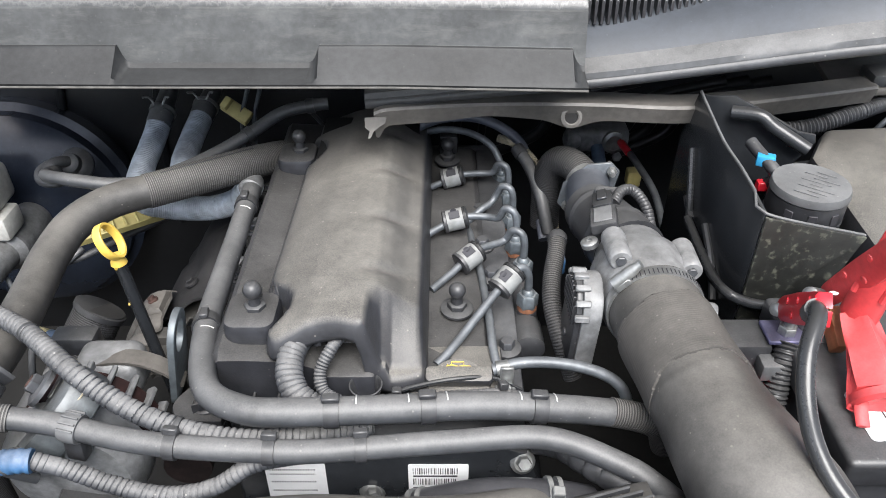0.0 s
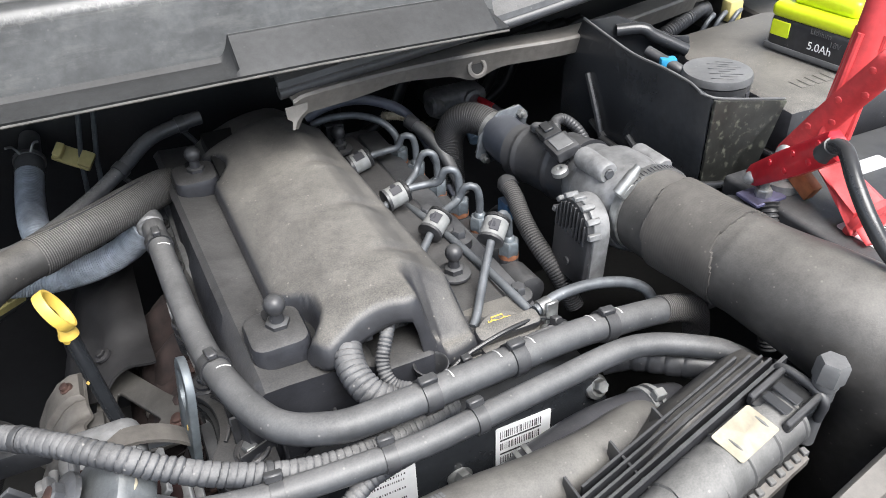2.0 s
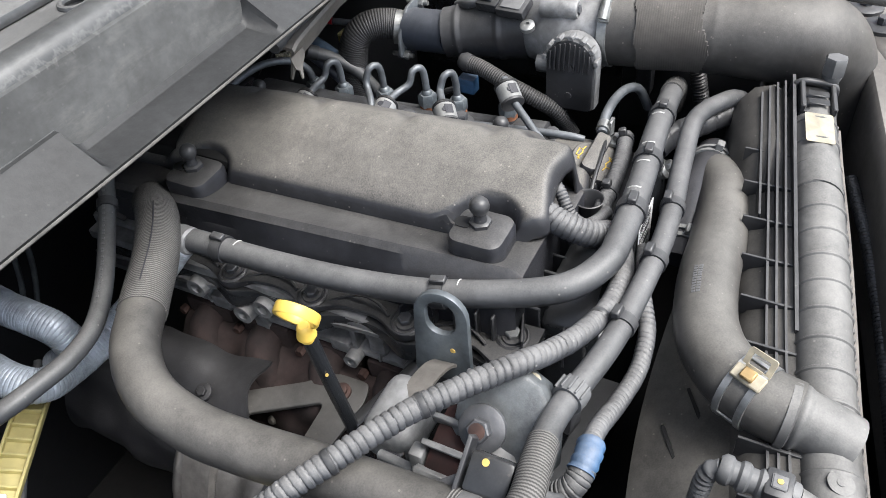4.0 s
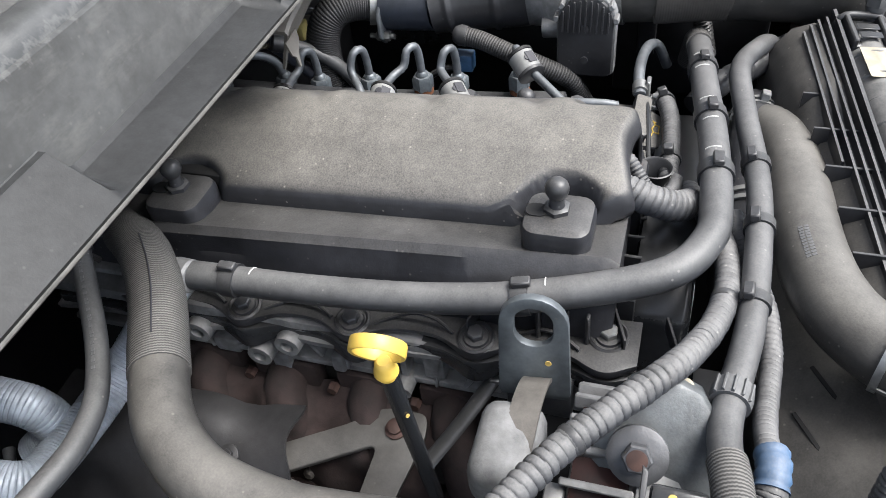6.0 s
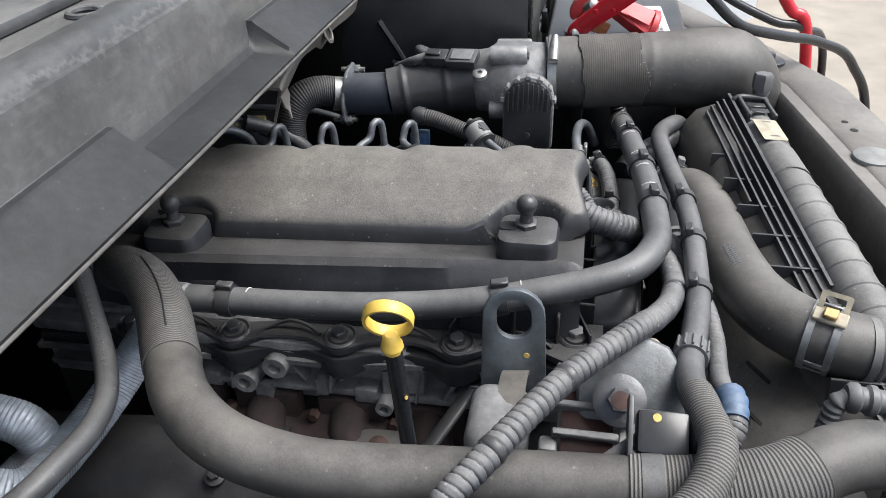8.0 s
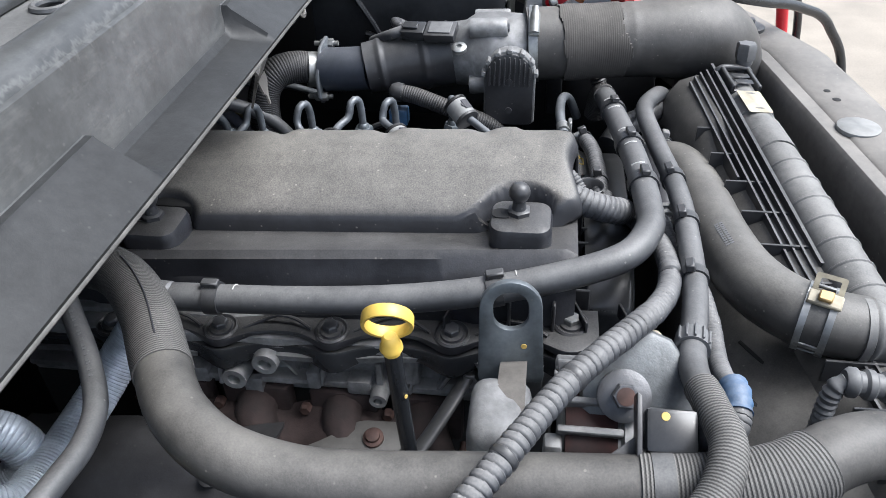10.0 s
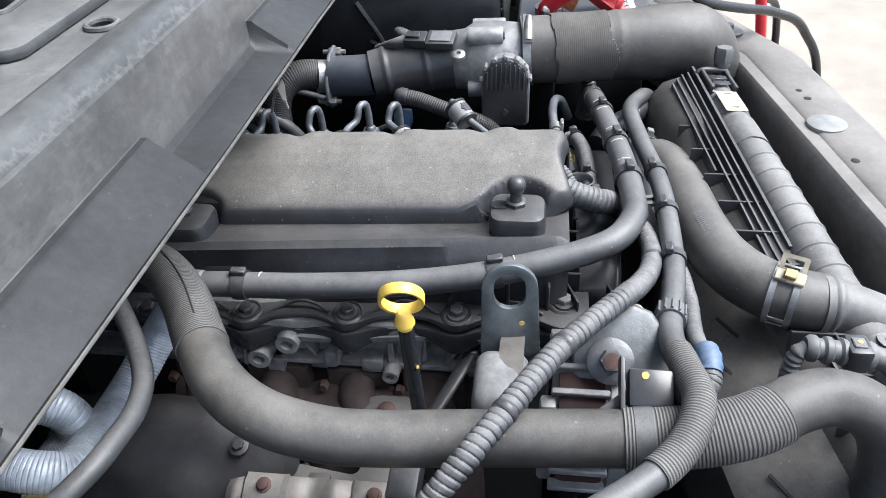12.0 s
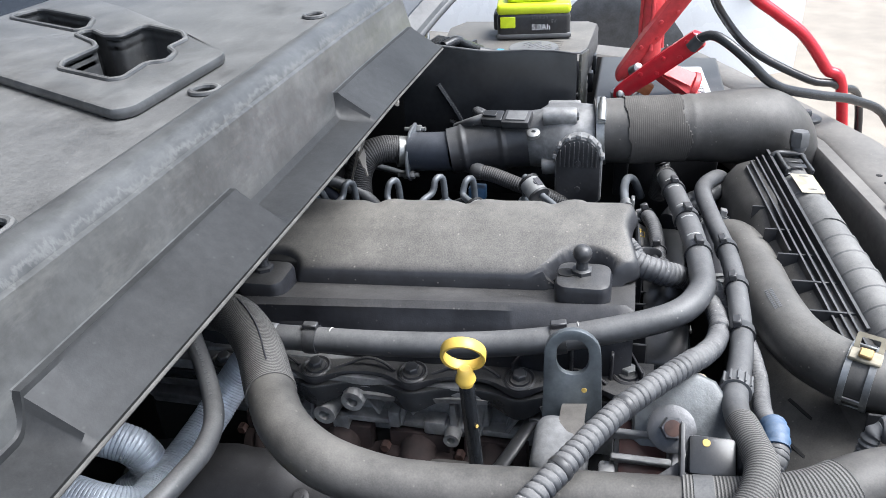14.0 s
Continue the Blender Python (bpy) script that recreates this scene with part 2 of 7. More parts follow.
# Near-black: the shade deep in the bay and in openings, put into colour.
DARK = material("near-black deep shade", (0.008, 0.008, 0.008), 0.8, dust=0.03, dust_col=(0.06, 0.055, 0.05), grain=60, vary=0.5)
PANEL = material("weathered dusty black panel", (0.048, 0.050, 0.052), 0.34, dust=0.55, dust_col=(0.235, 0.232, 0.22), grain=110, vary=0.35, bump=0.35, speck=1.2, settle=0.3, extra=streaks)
CONCRETE = material("pale concrete", (0.25, 0.222, 0.185), 0.9, grain=40, vary=0.15, fine=200)
GREYCAP = material("grey plastic cap", (0.085, 0.088, 0.092), 0.45, dust=0.45, dust_col=(0.27, 0.265, 0.25), grain=160)
GLASS = material("dark windscreen glass", (0.02, 0.025, 0.03), 0.08, dust=0.05, grain=30, bump=0)
TRANSLUCENT = material("milky plastic tank", (0.50, 0.50, 0.47), 0.5, dust=0.2, grain=120)
RODSTEEL = material("dull brown-grey rod", (0.095, 0.085, 0.070), 0.42, 0.5, grain=120)
BRACKET = material("dull blue-grey casting", (0.085, 0.096, 0.104), 0.40, 0.3, dust=0.42, dust_col=(0.26, 0.25, 0.23), grain=160, vary=0.5, bump=0.5)
PALELIP = material("pale panel edge highlight", (0.075, 0.073, 0.068), 0.6, grain=260, vary=0.4)
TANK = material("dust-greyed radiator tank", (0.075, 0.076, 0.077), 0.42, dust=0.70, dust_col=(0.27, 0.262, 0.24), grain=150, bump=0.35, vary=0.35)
DOTMARK = material("faded yellow paint dot", (0.50, 0.36, 0.10), 0.6, grain=300, vary=0.2)
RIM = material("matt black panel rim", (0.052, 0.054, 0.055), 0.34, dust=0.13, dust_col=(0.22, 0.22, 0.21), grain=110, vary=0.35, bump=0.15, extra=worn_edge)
# Same moulded panel as rim and sheet, at a third of their base colour.
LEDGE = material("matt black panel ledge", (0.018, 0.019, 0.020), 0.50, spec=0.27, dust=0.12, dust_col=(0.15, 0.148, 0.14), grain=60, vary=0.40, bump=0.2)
HOSETAN = material("tan-dusted rubber", (0.055, 0.053, 0.050), 0.42, dust=0.52, dust_col=(0.26, 0.247, 0.22), grain=160, bump=0.3)
PALECOLLAR = material("pale grey collar", (0.17, 0.178, 0.18), 0.5, dust=0.35, grain=260, vary=0.25)
DARKBRAID = material("black braided sleeve", (0.034, 0.035, 0.038), 0.55, dust=0.2, bump=0.3, extra=weave(0.0028, 0.30))
UNION = material("blue-grey plated union nut", (0.15, 0.175, 0.195), 0.42, 0.55, dust=0.35, grain=240, vary=0.35)
FLANK = material("moulded black valve cover", (0.022, 0.023, 0.027), 0.36, dust=0.30, dust_col=(0.25, 0.235, 0.205), grain=150, bump=0.5, speck=1.0, settle=0.35, vary=0.35)
ARMSTEEL = material("grimy pressed steel arm", (0.060, 0.058, 0.055), 0.5, 0.35, dust=0.25, dust_col=(0.19, 0.175, 0.155), grain=150, bump=0.5)
# Heat shield metal with the deep bay's shade put into its base colour.
SHADEALU = material("shaded turbo shield metal", (0.022, 0.022, 0.024), 0.5, 0.3, dust=0.05, grain=150, bump=0.4)


# ---- building helpers ----
def thing(name, at, label, category, group="", kind=""):
    e = new(name)
    e.empty_display_size = 0.02
    e.location = at
    return tagged(e, label, category, group, kind)


def part(name, bm, mat, parent=None, label="", smooth=40):
    """Links a bmesh, drawn in world metres, as one mesh under its thing or part."""
    off = Vector((0, 0, 0))
    p = parent
    while p is not None:
        off += p.location
        p = p.parent
    if parent is None:
        off = Vector((0, 0, 0))
    bm.normal_update()
    me = bpy.data.meshes.new(name)
    c = Vector((0, 0, 0))
    for v in bm.verts:
        c += v.co
    c /= max(len(bm.verts), 1)
    for v in bm.verts:
        v.co -= c
    bm.to_mesh(me)
    bm.free()
    for poly in me.polygons:
        poly.use_smooth = True
    me.set_sharp_from_angle(angle=radians(smooth))
    me.materials.append(mat)
    ob = new(name, me)
    ob.location = c - off
    if parent is not None:
        ob.parent = parent
    if label:
        ob["label"] = label
    return ob


def join(*bms):
    out = bmesh.new()
    for b in bms:
        me = bpy.data.meshes.new("tmp")
        b.to_mesh(me)
        b.free()
        out.from_mesh(me)
        bpy.data.meshes.remove(me)
    return out


def spline(pts, step=0.006):
    """Points of a smooth curve through pts, evenly spaced."""
    P = [Vector(p) for p in pts]
    P = [P[0] * 2 - P[1]] + P + [P[-1] * 2 - P[-2]]
    out = []
    for i in range(1, len(P) - 2):
        a, b, c, d = P[i - 1:i + 3]
        k = max(2, int((c - b).length / step))
        for j in range(k):
            u = j / k
            out.append(0.5 * ((2 * b) + (c - a) * u + (2 * a - 5 * b + 4 * c - d) * u * u + (3 * b - a - 3 * c + d) * u ** 3))
    out.append(P[-2])
    return out


def sweep(path, radius, sides=18, closed_ends=True, flat=1.0, wound=False):
    """A tube along path; radius is a number or a function of the length run so far (and of the angle, if wound)."""
    bm = bmesh.new()
    uv = bm.loops.layers.uv.new("wrap")
    rings, runs, run = [], [], 0.0
    t0 = (path[1] - path[0]).normalized()
    ref = Vector((0, 0, 1)) if abs(t0.z) < 0.9 else Vector((1, 0, 0))
    nrm = t0.cross(ref).normalized()
    turn = [2 * math.pi * k / sides for k in range(sides)]
    girth = 2 * math.pi * (radius if not callable(radius) else (radius(0.0, 0.0) if wound else radius(0.0)))
    for i, p in enumerate(path):
        t = (path[min(i + 1, len(path) - 1)] - path[max(i - 1, 0)]).normalized()
        nrm = (nrm - t * nrm.dot(t)).normalized()
        bi = t.cross(nrm)
        if i:
            run += (p - path[i - 1]).length
        runs.append(run)
        ring = []
        for a in turn:
            r = radius if not callable(radius) else (radius(run, a) if wound else radius(run))
            ring.append(bm.verts.new(p + (nrm * math.cos(a) + bi * math.sin(a) * flat) * r))
        rings.append(ring)
    for i in range(len(rings) - 1):
        a, b = rings[i], rings[i + 1]
        for k in range(sides):
            f = bm.faces.new((a[k], a[(k + 1) % sides], b[(k + 1) % sides], b[k]))
            u0, u1 = girth * k / sides, girth * (k + 1) / sides
            for lp, co in zip(f.loops, ((u0, runs[i]), (u1, runs[i]), (u1, runs[i + 1]), (u0, runs[i + 1]))):
                lp[uv].uv = co
    if closed_ends:
        bm.faces.new(rings[0][::-1])
        bm.faces.new(rings[-1])
    return bm


def tube(pts, radius, step=0.006, sides=18, flat=1.0):
    return sweep(spline(pts, step), radius, sides, True, flat)


def corrugated(pts, r, pitch=0.004, depth=0.0007, sides=16, wobble=0.12):
    """A ribbed conduit, its rings a little uneven as wound tape is."""
    path = spline(pts, pitch / 4)
    rnd = random.Random(len(pts))
    amp = [1 + rnd.uniform(-wobble, wobble) * 3 for _ in range(4000)]
    return sweep(path, lambda s: r + depth * amp[int(s / pitch) % 4000] * math.sin(2 * math.pi * s / pitch), sides)


def taped(pts, r, pitch=0.0058, depth=0.0008, sides=20, seed=1, bare=0.12):
    """Cloth tape wound in a slanting spiral over a ribbed tube: round ridges, sharp valleys, some turns pulled flat."""
    rnd = random.Random(seed)
    turns = [0.15 if rnd.random() < bare else rnd.uniform(0.65, 1.25) for _ in range(400)]
    slip = [rnd.uniform(-0.13, 0.13) for _ in range(400)]

    def skin(s, a):
        ph = s / pitch + 0.22 * math.sin(a + 1.0 + s * 9)
        k = int(ph) % 400
        u = (ph % 1.0) + slip[k] * math.sin(math.pi * (ph % 1.0))
        ridge = min(1.0, abs(math.sin(math.pi * u)) * 1.6) ** 0.6 * (1.0 - 0.35 * u)
        return r + depth * (turns[k] * 2.2 * (ridge - 0.75) + 0.2) + 0.0004 * noise.noise(Vector((s * 90, a, seed)))
    return sweep(spline(pts, pitch / 10), skin, sides, True, 1.0, True)


def basis(axis):
    a = Vector(axis).normalized()
    x = a.cross(Vector((0, 0, 1)) if abs(a.z) < 0.9 else Vector((0, 1, 0))).normalized()
    return x, a.cross(x), a


def lathe(at, axis, profile, sides=24, angle=0.0):
    """Turns (radius, height) pairs round an axis."""
    bm = bmesh.new()
    at = Vector(at)
    x, y, a = basis(axis)
    rings = []
    for r, h in profile:
        rings.append([bm.verts.new(at + a * h + (x * math.cos(t) + y * math.sin(t)) * max(r, 1e-5)) for t in (angle + 2 * math.pi * k / sides for k in range(sides))])
    for p, q in zip(rings, rings[1:]):
        for k in range(sides):
            bm.faces.new((p[k], p[(k + 1) % sides], q[(k + 1) % sides], q[k]))
    bm.faces.new(rings[0][::-1])
    bm.faces.new(rings[-1])
    return bm


def hexnut(at, axis, width, height):
    r = width / 2 / math.cos(math.pi / 6)
    return lathe(at, axis, [(r * 0.94, 0), (r, height * 0.08), (r, height * 0.85), (r * 0.86, height)], 6)


def box(lo, hi, bevel=0.002, seg=2, m=None):
    bm = bmesh.new()
    bmesh.ops.create_cube(bm, size=1)
    lo, hi = Vector(lo), Vector(hi)
    for v in bm.verts:
        v.co = Vector([lo[i] + (v.co[i] + 0.5) * (hi[i] - lo[i]) for i in range(3)])
    if bevel:
        bmesh.ops.bevel(bm, geom=bm.edges[:], offset=bevel, segments=seg, affect="EDGES", profile=0.5)
    if m is not None:
        bm.transform(m)
    return bm


def prism(outline, thick, m=None, bevel=0.0, holes=()):
    """A plate from an outline in its own x, y, thick along z, then posed by m. Holes are outlines too."""
    bm = bmesh.new()
    loops = [outline] + list(holes)
    edges = []
    for lp in loops:
        vs = [bm.verts.new((p[0], p[1], 0)) for p in lp]
        edges += [bm.edges.new((vs[i], vs[(i + 1) % len(vs)])) for i in range(len(vs))]
    if holes:
        bmesh.ops.triangle_fill(bm, edges=edges, use_beauty=True)
        def inside(pt, lp):
            c = False
            for i in range(len(lp)):
                (x1, y1), (x2, y2) = lp[i][:2], lp[i - 1][:2]
                if (y1 > pt.y) != (y2 > pt.y) and pt.x < (x2 - x1) * (pt.y - y1) / (y2 - y1) + x1:
                    c = not c
            return c
        bad = [f for f in bm.faces if any(inside(f.calc_center_median(), lp) for lp in holes) or not inside(f.calc_center_median(), outline)]
        bmesh.ops.delete(bm, geom=bad, context="FACES_ONLY")
    else:
        bm.faces.new(bm.verts[:])
    bm.normal_update()
    if sum(f.normal.z * f.calc_area() for f in bm.faces) > 0:
        bmesh.ops.reverse_faces(bm, faces=bm.faces[:])
    base = bm.faces[:]
    ext = bmesh.ops.extrude_face_region(bm, geom=base, use_keep_orig=True)
    for v in ext["geom"]:
        if isinstance(v, bmesh.types.BMVert):
            v.co.z += thick
    bmesh.ops.recalc_face_normals(bm, faces=bm.faces[:])
    if bevel:
        es = [e for e in bm.edges if len(e.link_faces) == 2 and e.calc_face_angle() > 0.9]
        bmesh.ops.bevel(bm, geom=es, offset=bevel, segments=2, affect="EDGES", profile=0.5)
    if m is not None:
        bm.transform(m)
    return bm


def rounded(w, h, r, k=5, cx=0.0, cy=0.0):
    out = []
    for sx, sy, a0 in ((1, 1, 0), (-1, 1, 90), (-1, -1, 180), (1, -1, 270)):
        for i in range(k + 1):
            a = radians(a0 + 90 * i / k)
            out.append((cx + sx * (w / 2 - r) + r * math.cos(a), cy + sy * (h / 2 - r) + r * math.sin(a)))
    return out


def circle(r, k=20, cx=0.0, cy=0.0):
    return [(cx + r * math.cos(2 * math.pi * i / k), cy + r * math.sin(2 * math.pi * i / k)) for i in range(k)]


def plane_pose(at, x_dir, up):
    """A pose whose x runs along x_dir and whose z is near up."""
    x = Vector(x_dir).normalized()
    z = (Vector(up) - x * Vector(up).dot(x)).normalized()
    y = z.cross(x)
    m = Matrix((x, y, z)).transposed().to_4x4()
    m.translation = Vector(at)
    return m


def loft(sections, close=True, caps=True):
    """A skin over sections that hold equally many points."""
    bm = bmesh.new()
    rows = [[bm.verts.new(p) for p in s] for s in sections]
    n = len(rows[0])
    for a, b in zip(rows, rows[1:]):
        for k in range(n if close else n - 1):
            bm.faces.new((a[k], a[(k + 1) % n], b[(k + 1) % n], b[k]))
    if caps and close:
        bm.faces.new(rows[0][::-1])
        bm.faces.new(rows[-1])
    bmesh.ops.recalc_face_normals(bm, faces=bm.faces[:])
    return bm


# ---- setting ----
tagged(part("ground", box((-300, -300, -0.2), (300, 300, 0.0), 0), CONCRETE), "pale sunlit concrete ground under and around the vehicle", "ground", kind="structure")


def slam_y(x):
    return 0.20 + 0.19 * x + (0.0 if x < 0.25 else 0.30 * (x - 0.25))


FRONT = [-0.90 + 0.10 * i for i in range(17)]
tagged(part("bay_floor", prism([(x, slam_y(x) - 0.09) for x in FRONT] + [(0.75, 0.44), (0.80, 1.16), (-0.90, 1.16)], 0.03, pose(0, 0, 0.42)), DARK), "near-black bottom of the engine bay, shade in its colour", "engine bay", kind="structure")
fw = tagged(part("firewall", box((-0.90, 1.08, 0.42), (0.80, 1.12, 1.07), 0.004), BAY), "black painted firewall with pressed ribs at the back of the bay", "firewall", kind="structure")
for x in (0.17, 0.30, 0.335, 0.37):
    part("pressed_rib", tube([(x - 0.10, 1.076, 0.83), (x - 0.02, 1.076, 0.87), (x + 0.02, 1.076, 0.93), (x + 0.13, 1.076, 0.96)], 0.009, 0.01, 10), BAY, fw)
for x in (-0.60, -0.45, 0.02, 0.06):
    part("pressed_rib", tube([(x, 1.076, 0.70), (x, 1.076, 0.86), (x + 0.02, 1.076, 1.0)], 0.007, 0.01, 8), BAY, fw)
tagged(part("inner_wing", box((0.70, 0.385, 0.42), (0.73, 1.08, 0.93), 0.004), BAY), "black inner wing beside the air filter box", "inner wing", kind="structure")
tagged(part("inner_wing", box((-0.97, 0.05, 0.42), (-0.87, 1.08, 0.93), 0.004), BAY), "black inner wing beside the brake servo", "inner wing", kind="structure")
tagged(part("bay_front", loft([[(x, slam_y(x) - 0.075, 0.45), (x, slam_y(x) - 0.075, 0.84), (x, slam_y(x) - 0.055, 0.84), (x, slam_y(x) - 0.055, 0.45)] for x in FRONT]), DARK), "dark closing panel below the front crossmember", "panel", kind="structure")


# ---- the body round the bay ----
slam = thing("front_crossmember", (0.0, 0.16, 0.80), "dusty grey painted front crossmember with punched holes", "crossmember")
secs = []
for i in range(41):
    x = -0.88 + 1.56 * i / 40
    y, zz = slam_y(x), 0.965 + 0.012 * math.sin(3 * x)
    secs.append([(x, y, zz - 0.11), (x, y + 0.001, zz - 0.02), (x, y - 0.002, zz - 0.004), (x, y - 0.006, zz), (x, y - 0.022, zz - 0.001), (x, y - 0.026, zz + 0.002), (x, y - 0.080, zz + 0.003), (x, y - 0.090, zz - 0.003), (x, y - 0.108, zz - 0.05), (x, y - 0.112, zz - 0.14)])
part("panel", loft(secs), BODY, slam)
# Near-black discs, the dark of open holes painted on.
for hx, hy, r in ((-0.147, 0.144, 0.006), (-0.201, 0.139, 0.008), (0.145, 0.185, 0.005), (0.125, 0.180, 0.006), (-0.01, 0.166, 0.006), (-0.42, 0.098, 0.008)):
    part("punched_hole", lathe((hx, hy, 0.965 + 0.012 * math.sin(3 * hx) + 0.0022), (0, 0, 1), [(r * 0.75, -0.001), (r * 0.75, 0.0002), (r * 0.68, 0.0004)], 18), DARK, slam)
part("cap_plug", lathe((0.066, 0.174, 0.9685), (0, 0, 1), [(0.021, -0.002), (0.021, 0.002), (0.018, 0.0035), (0.008, 0.0042), (0.001, 0.0042)], 28), PALECOLLAR, slam)

wing = thing("front_wing", (0.72, 0.6, 0.60), "grey painted front wing of the vehicle", "wing")
secs = []
for i in range(22):
    y = 0.36 + 0.70 * i / 21
    x0 = 0.64 + 0.06 * math.sin(min(1.0, (y - 0.36) / 0.3) * math.pi / 2)
    zz = 0.958 + 0.07 * max(0, y - 0.5)
    secs.append([(x0, y, zz - 0.06), (x0, y, zz - 0.004), (x0 + 0.004, y, zz), (x0 + 0.055, y, zz + 0.004), (x0 + 0.07, y, zz - 0.006), (x0 + 0.12, y, zz - 0.08), (x0 + 0.14, y, zz - 0.4)])
part("panel", loft(secs), BODY, wing)
# Unseen mirrored wing, stretched forward to keep ground bounce off the engine's flank.
far_wing = thing("front_wing", (-1.0, 0.6, 0.60), "unseen grey front wing beside the brake servo, added against side light", "wing")
part("panel", loft([[(-0.26 - p[0], -0.25 + (p[1] - 0.36) * 1.9, p[2]) for p in q] for q in secs]), BODY, far_wing)
for bx_, by_ in ((0.315, 0.238), (0.355, 0.258), (0.395, 0.282)):
    zc = 0.967 + 0.012 * math.sin(3 * bx_)
    b = part("mount", lathe((bx_, by_, zc), (0, 0, 1), [(0.020, -0.004), (0.020, 0.004), (0.016, 0.006), (0.001, 0.006)], 24), PLASTIC, slam)
    part("bolt", hexnut((bx_, by_, zc + 0.006), (0, 0, 1), 0.012, 0.008), DARKALU, b)

car = thing("parked_car", (3.2, -0.6, 0.0), "white parked car standing behind on the concrete", "car")
secs = []
for i in range(17):
    y = -0.30 + 4.2 * i / 16
    r = 1 - 0.16 * math.exp(-((y + 0.30) / 0.25) ** 2)
    secs.append([(2.9 + (1 - r) * 1.6, y, 0.20), (2.87 + (1 - r) * 1.6, y, 0.50), (2.90 + (1 - r) * 1.6, y, 0.80), (3.00 + (1 - r) * 1.4, y, 0.92), (4.3, y, 0.95), (4.5, y, 0.5), (4.45, y, 0.2)])
part("body", loft(secs), material("white car paint", (0.62, 0.65, 0.68), 0.25, grain=20, vary=0.04, bump=0), car)
wl = part("wheel", lathe((2.88, 0.55, 0.32), (-1, 0, 0), [(0.32, -0.18), (0.33, 0.0), (0.30, 0.02), (0.21, 0.02)], 32), RUBBER, car)
part("rim", lathe((2.90, 0.55, 0.32), (-1, 0, 0), [(0.21, 0.0), (0.20, 0.02), (0.05, 0.035), (0.001, 0.035)], 24), STEEL, wl)
part("sill", box((2.86, 0.95, 0.20), (2.89, 3.2, 0.30), 0.01), PLASTIC, car)
part("door_line", box((2.868, 1.6, 0.32), (2.874, 1.612, 0.80), 0), INK, car)
part("front_lamp", box((2.93, -0.12, 0.62), (3.0, 0.12, 0.74), 0.03), GLASS, car)

# ---- cowl ----
cowl = thing("cowl_tray", (0.3, 0.85, 1.05), "grey-blue plastic windscreen cowl with a rubber seal and vent grille", "cowl")
SEAL = [(-0.085, 0.757, 1.079), (0.053, 0.767, 1.088), (0.181, 0.760, 1.104), (0.296, 0.742, 1.128), (0.397, 0.715, 1.155), (0.47, 0.705, 1.168), (0.52, 0.74, 1.16), (0.55, 0.80, 1.14)]
part("rubber_seal", tube(SEAL, 0.0065, 0.01, 12), RUBBER, cowl)
path = spline(SEAL, 0.02)
part("lip", loft([[(p.x, p.y - 0.004, p.z + 0.006), (p.x, p.y - 0.002, p.z + 0.012), (p.x, p.y + 0.016, p.z + 0.022), (p.x, p.y + 0.018, p.z + 0.016)] for p in path]), RUBBER, cowl)
part("gutter", loft([[(p.x, p.y + 0.016, p.z + 0.018), (p.x, p.y + 0.025, p.z + 0.016), (p.x, p.y + 0.045, p.z + 0.036), (p.x, p.y + 0.085, p.z + 0.050), (p.x, p.y + 0.085, p.z + 0.040), (p.x, p.y + 0.03, p.z + 0.005)] for p in path]), material("bluish grey cowl plastic", (0.024, 0.029, 0.037), 0.45, dust=0.34, dust_col=(0.085, 0.094, 0.108), grain=90), cowl)
# Near-black deck gives the panel's cutouts their dark.
part("deck", box((-0.72, 0.84, 1.10), (0.64, 1.30, 1.125), 0.004), DARK, cowl)
for i in range(46):
    x = 0.12 + i * 0.0075
    part("grille_slat", box((x, 0.815, 1.145), (x + 0.0035, 0.85, 1.172), 0.0006, 1), PLASTIC, cowl)
part("grille_cover", prism([(0.13, 0.845), (0.36, 0.822), (0.375, 0.835), (0.37, 0.93), (0.13, 0.95)], 0.006, pose(0, 0, 1.175), 0.002), PANEL, cowl)
flange = thing("cowl_flange", (0.1, 0.77, 1.03), "pale grey steel cowl flange with a torn end tab", "flange")
FL = [(-0.075, 0.742, 1.072), (-0.051, 0.745, 1.076), (0.058, 0.764, 1.072), (0.17, 0.769, 1.069), (0.28, 0.768, 1.066), (0.42, 0.805, 1.062), (0.52, 0.838, 1.058)]
secs = []
for p in spline(FL, 0.004):
    drop = 0.020 + 0.012 * math.exp(-((p.x - 0.146) / 0.022) ** 2) + 0.014 * math.exp(-((p.x + 0.072) / 0.006) ** 2) - 0.006 * math.exp(-((p.x - 0.05) / 0.04) ** 2)
    secs.append([(p.x, p.y, p.z), (p.x, p.y + 0.002, p.z + 0.003), (p.x, p.y + 0.03, p.z + 0.004), (p.x, p.y + 0.03, p.z + 0.001), (p.x, p.y + 0.003, p.z), (p.x, p.y + 0.0035 + drop * 0.3, p.z - drop), (p.x, p.y + 0.0015 + drop * 0.3, p.z - drop - 0.001)])
part("strip", loft(secs), BODY, flange)
part("hole_rim", lathe((0.1445, 0.7695, 1.0555), (0, -0.93, 0.36), [(0.0078, -0.003), (0.0118, -0.001), (0.0120, 0.0005), (0.0088, 0.0016), (0.0076, 0.0008), (0.0072, -0.003)], 24), BODY, flange)
part("bolt_hole", lathe((0.1445, 0.7695, 1.0555), (0, -0.93, 0.36), [(0.0074, -0.004), (0.0074, -0.0012), (0.001, -0.001)], 20), DARK, flange)
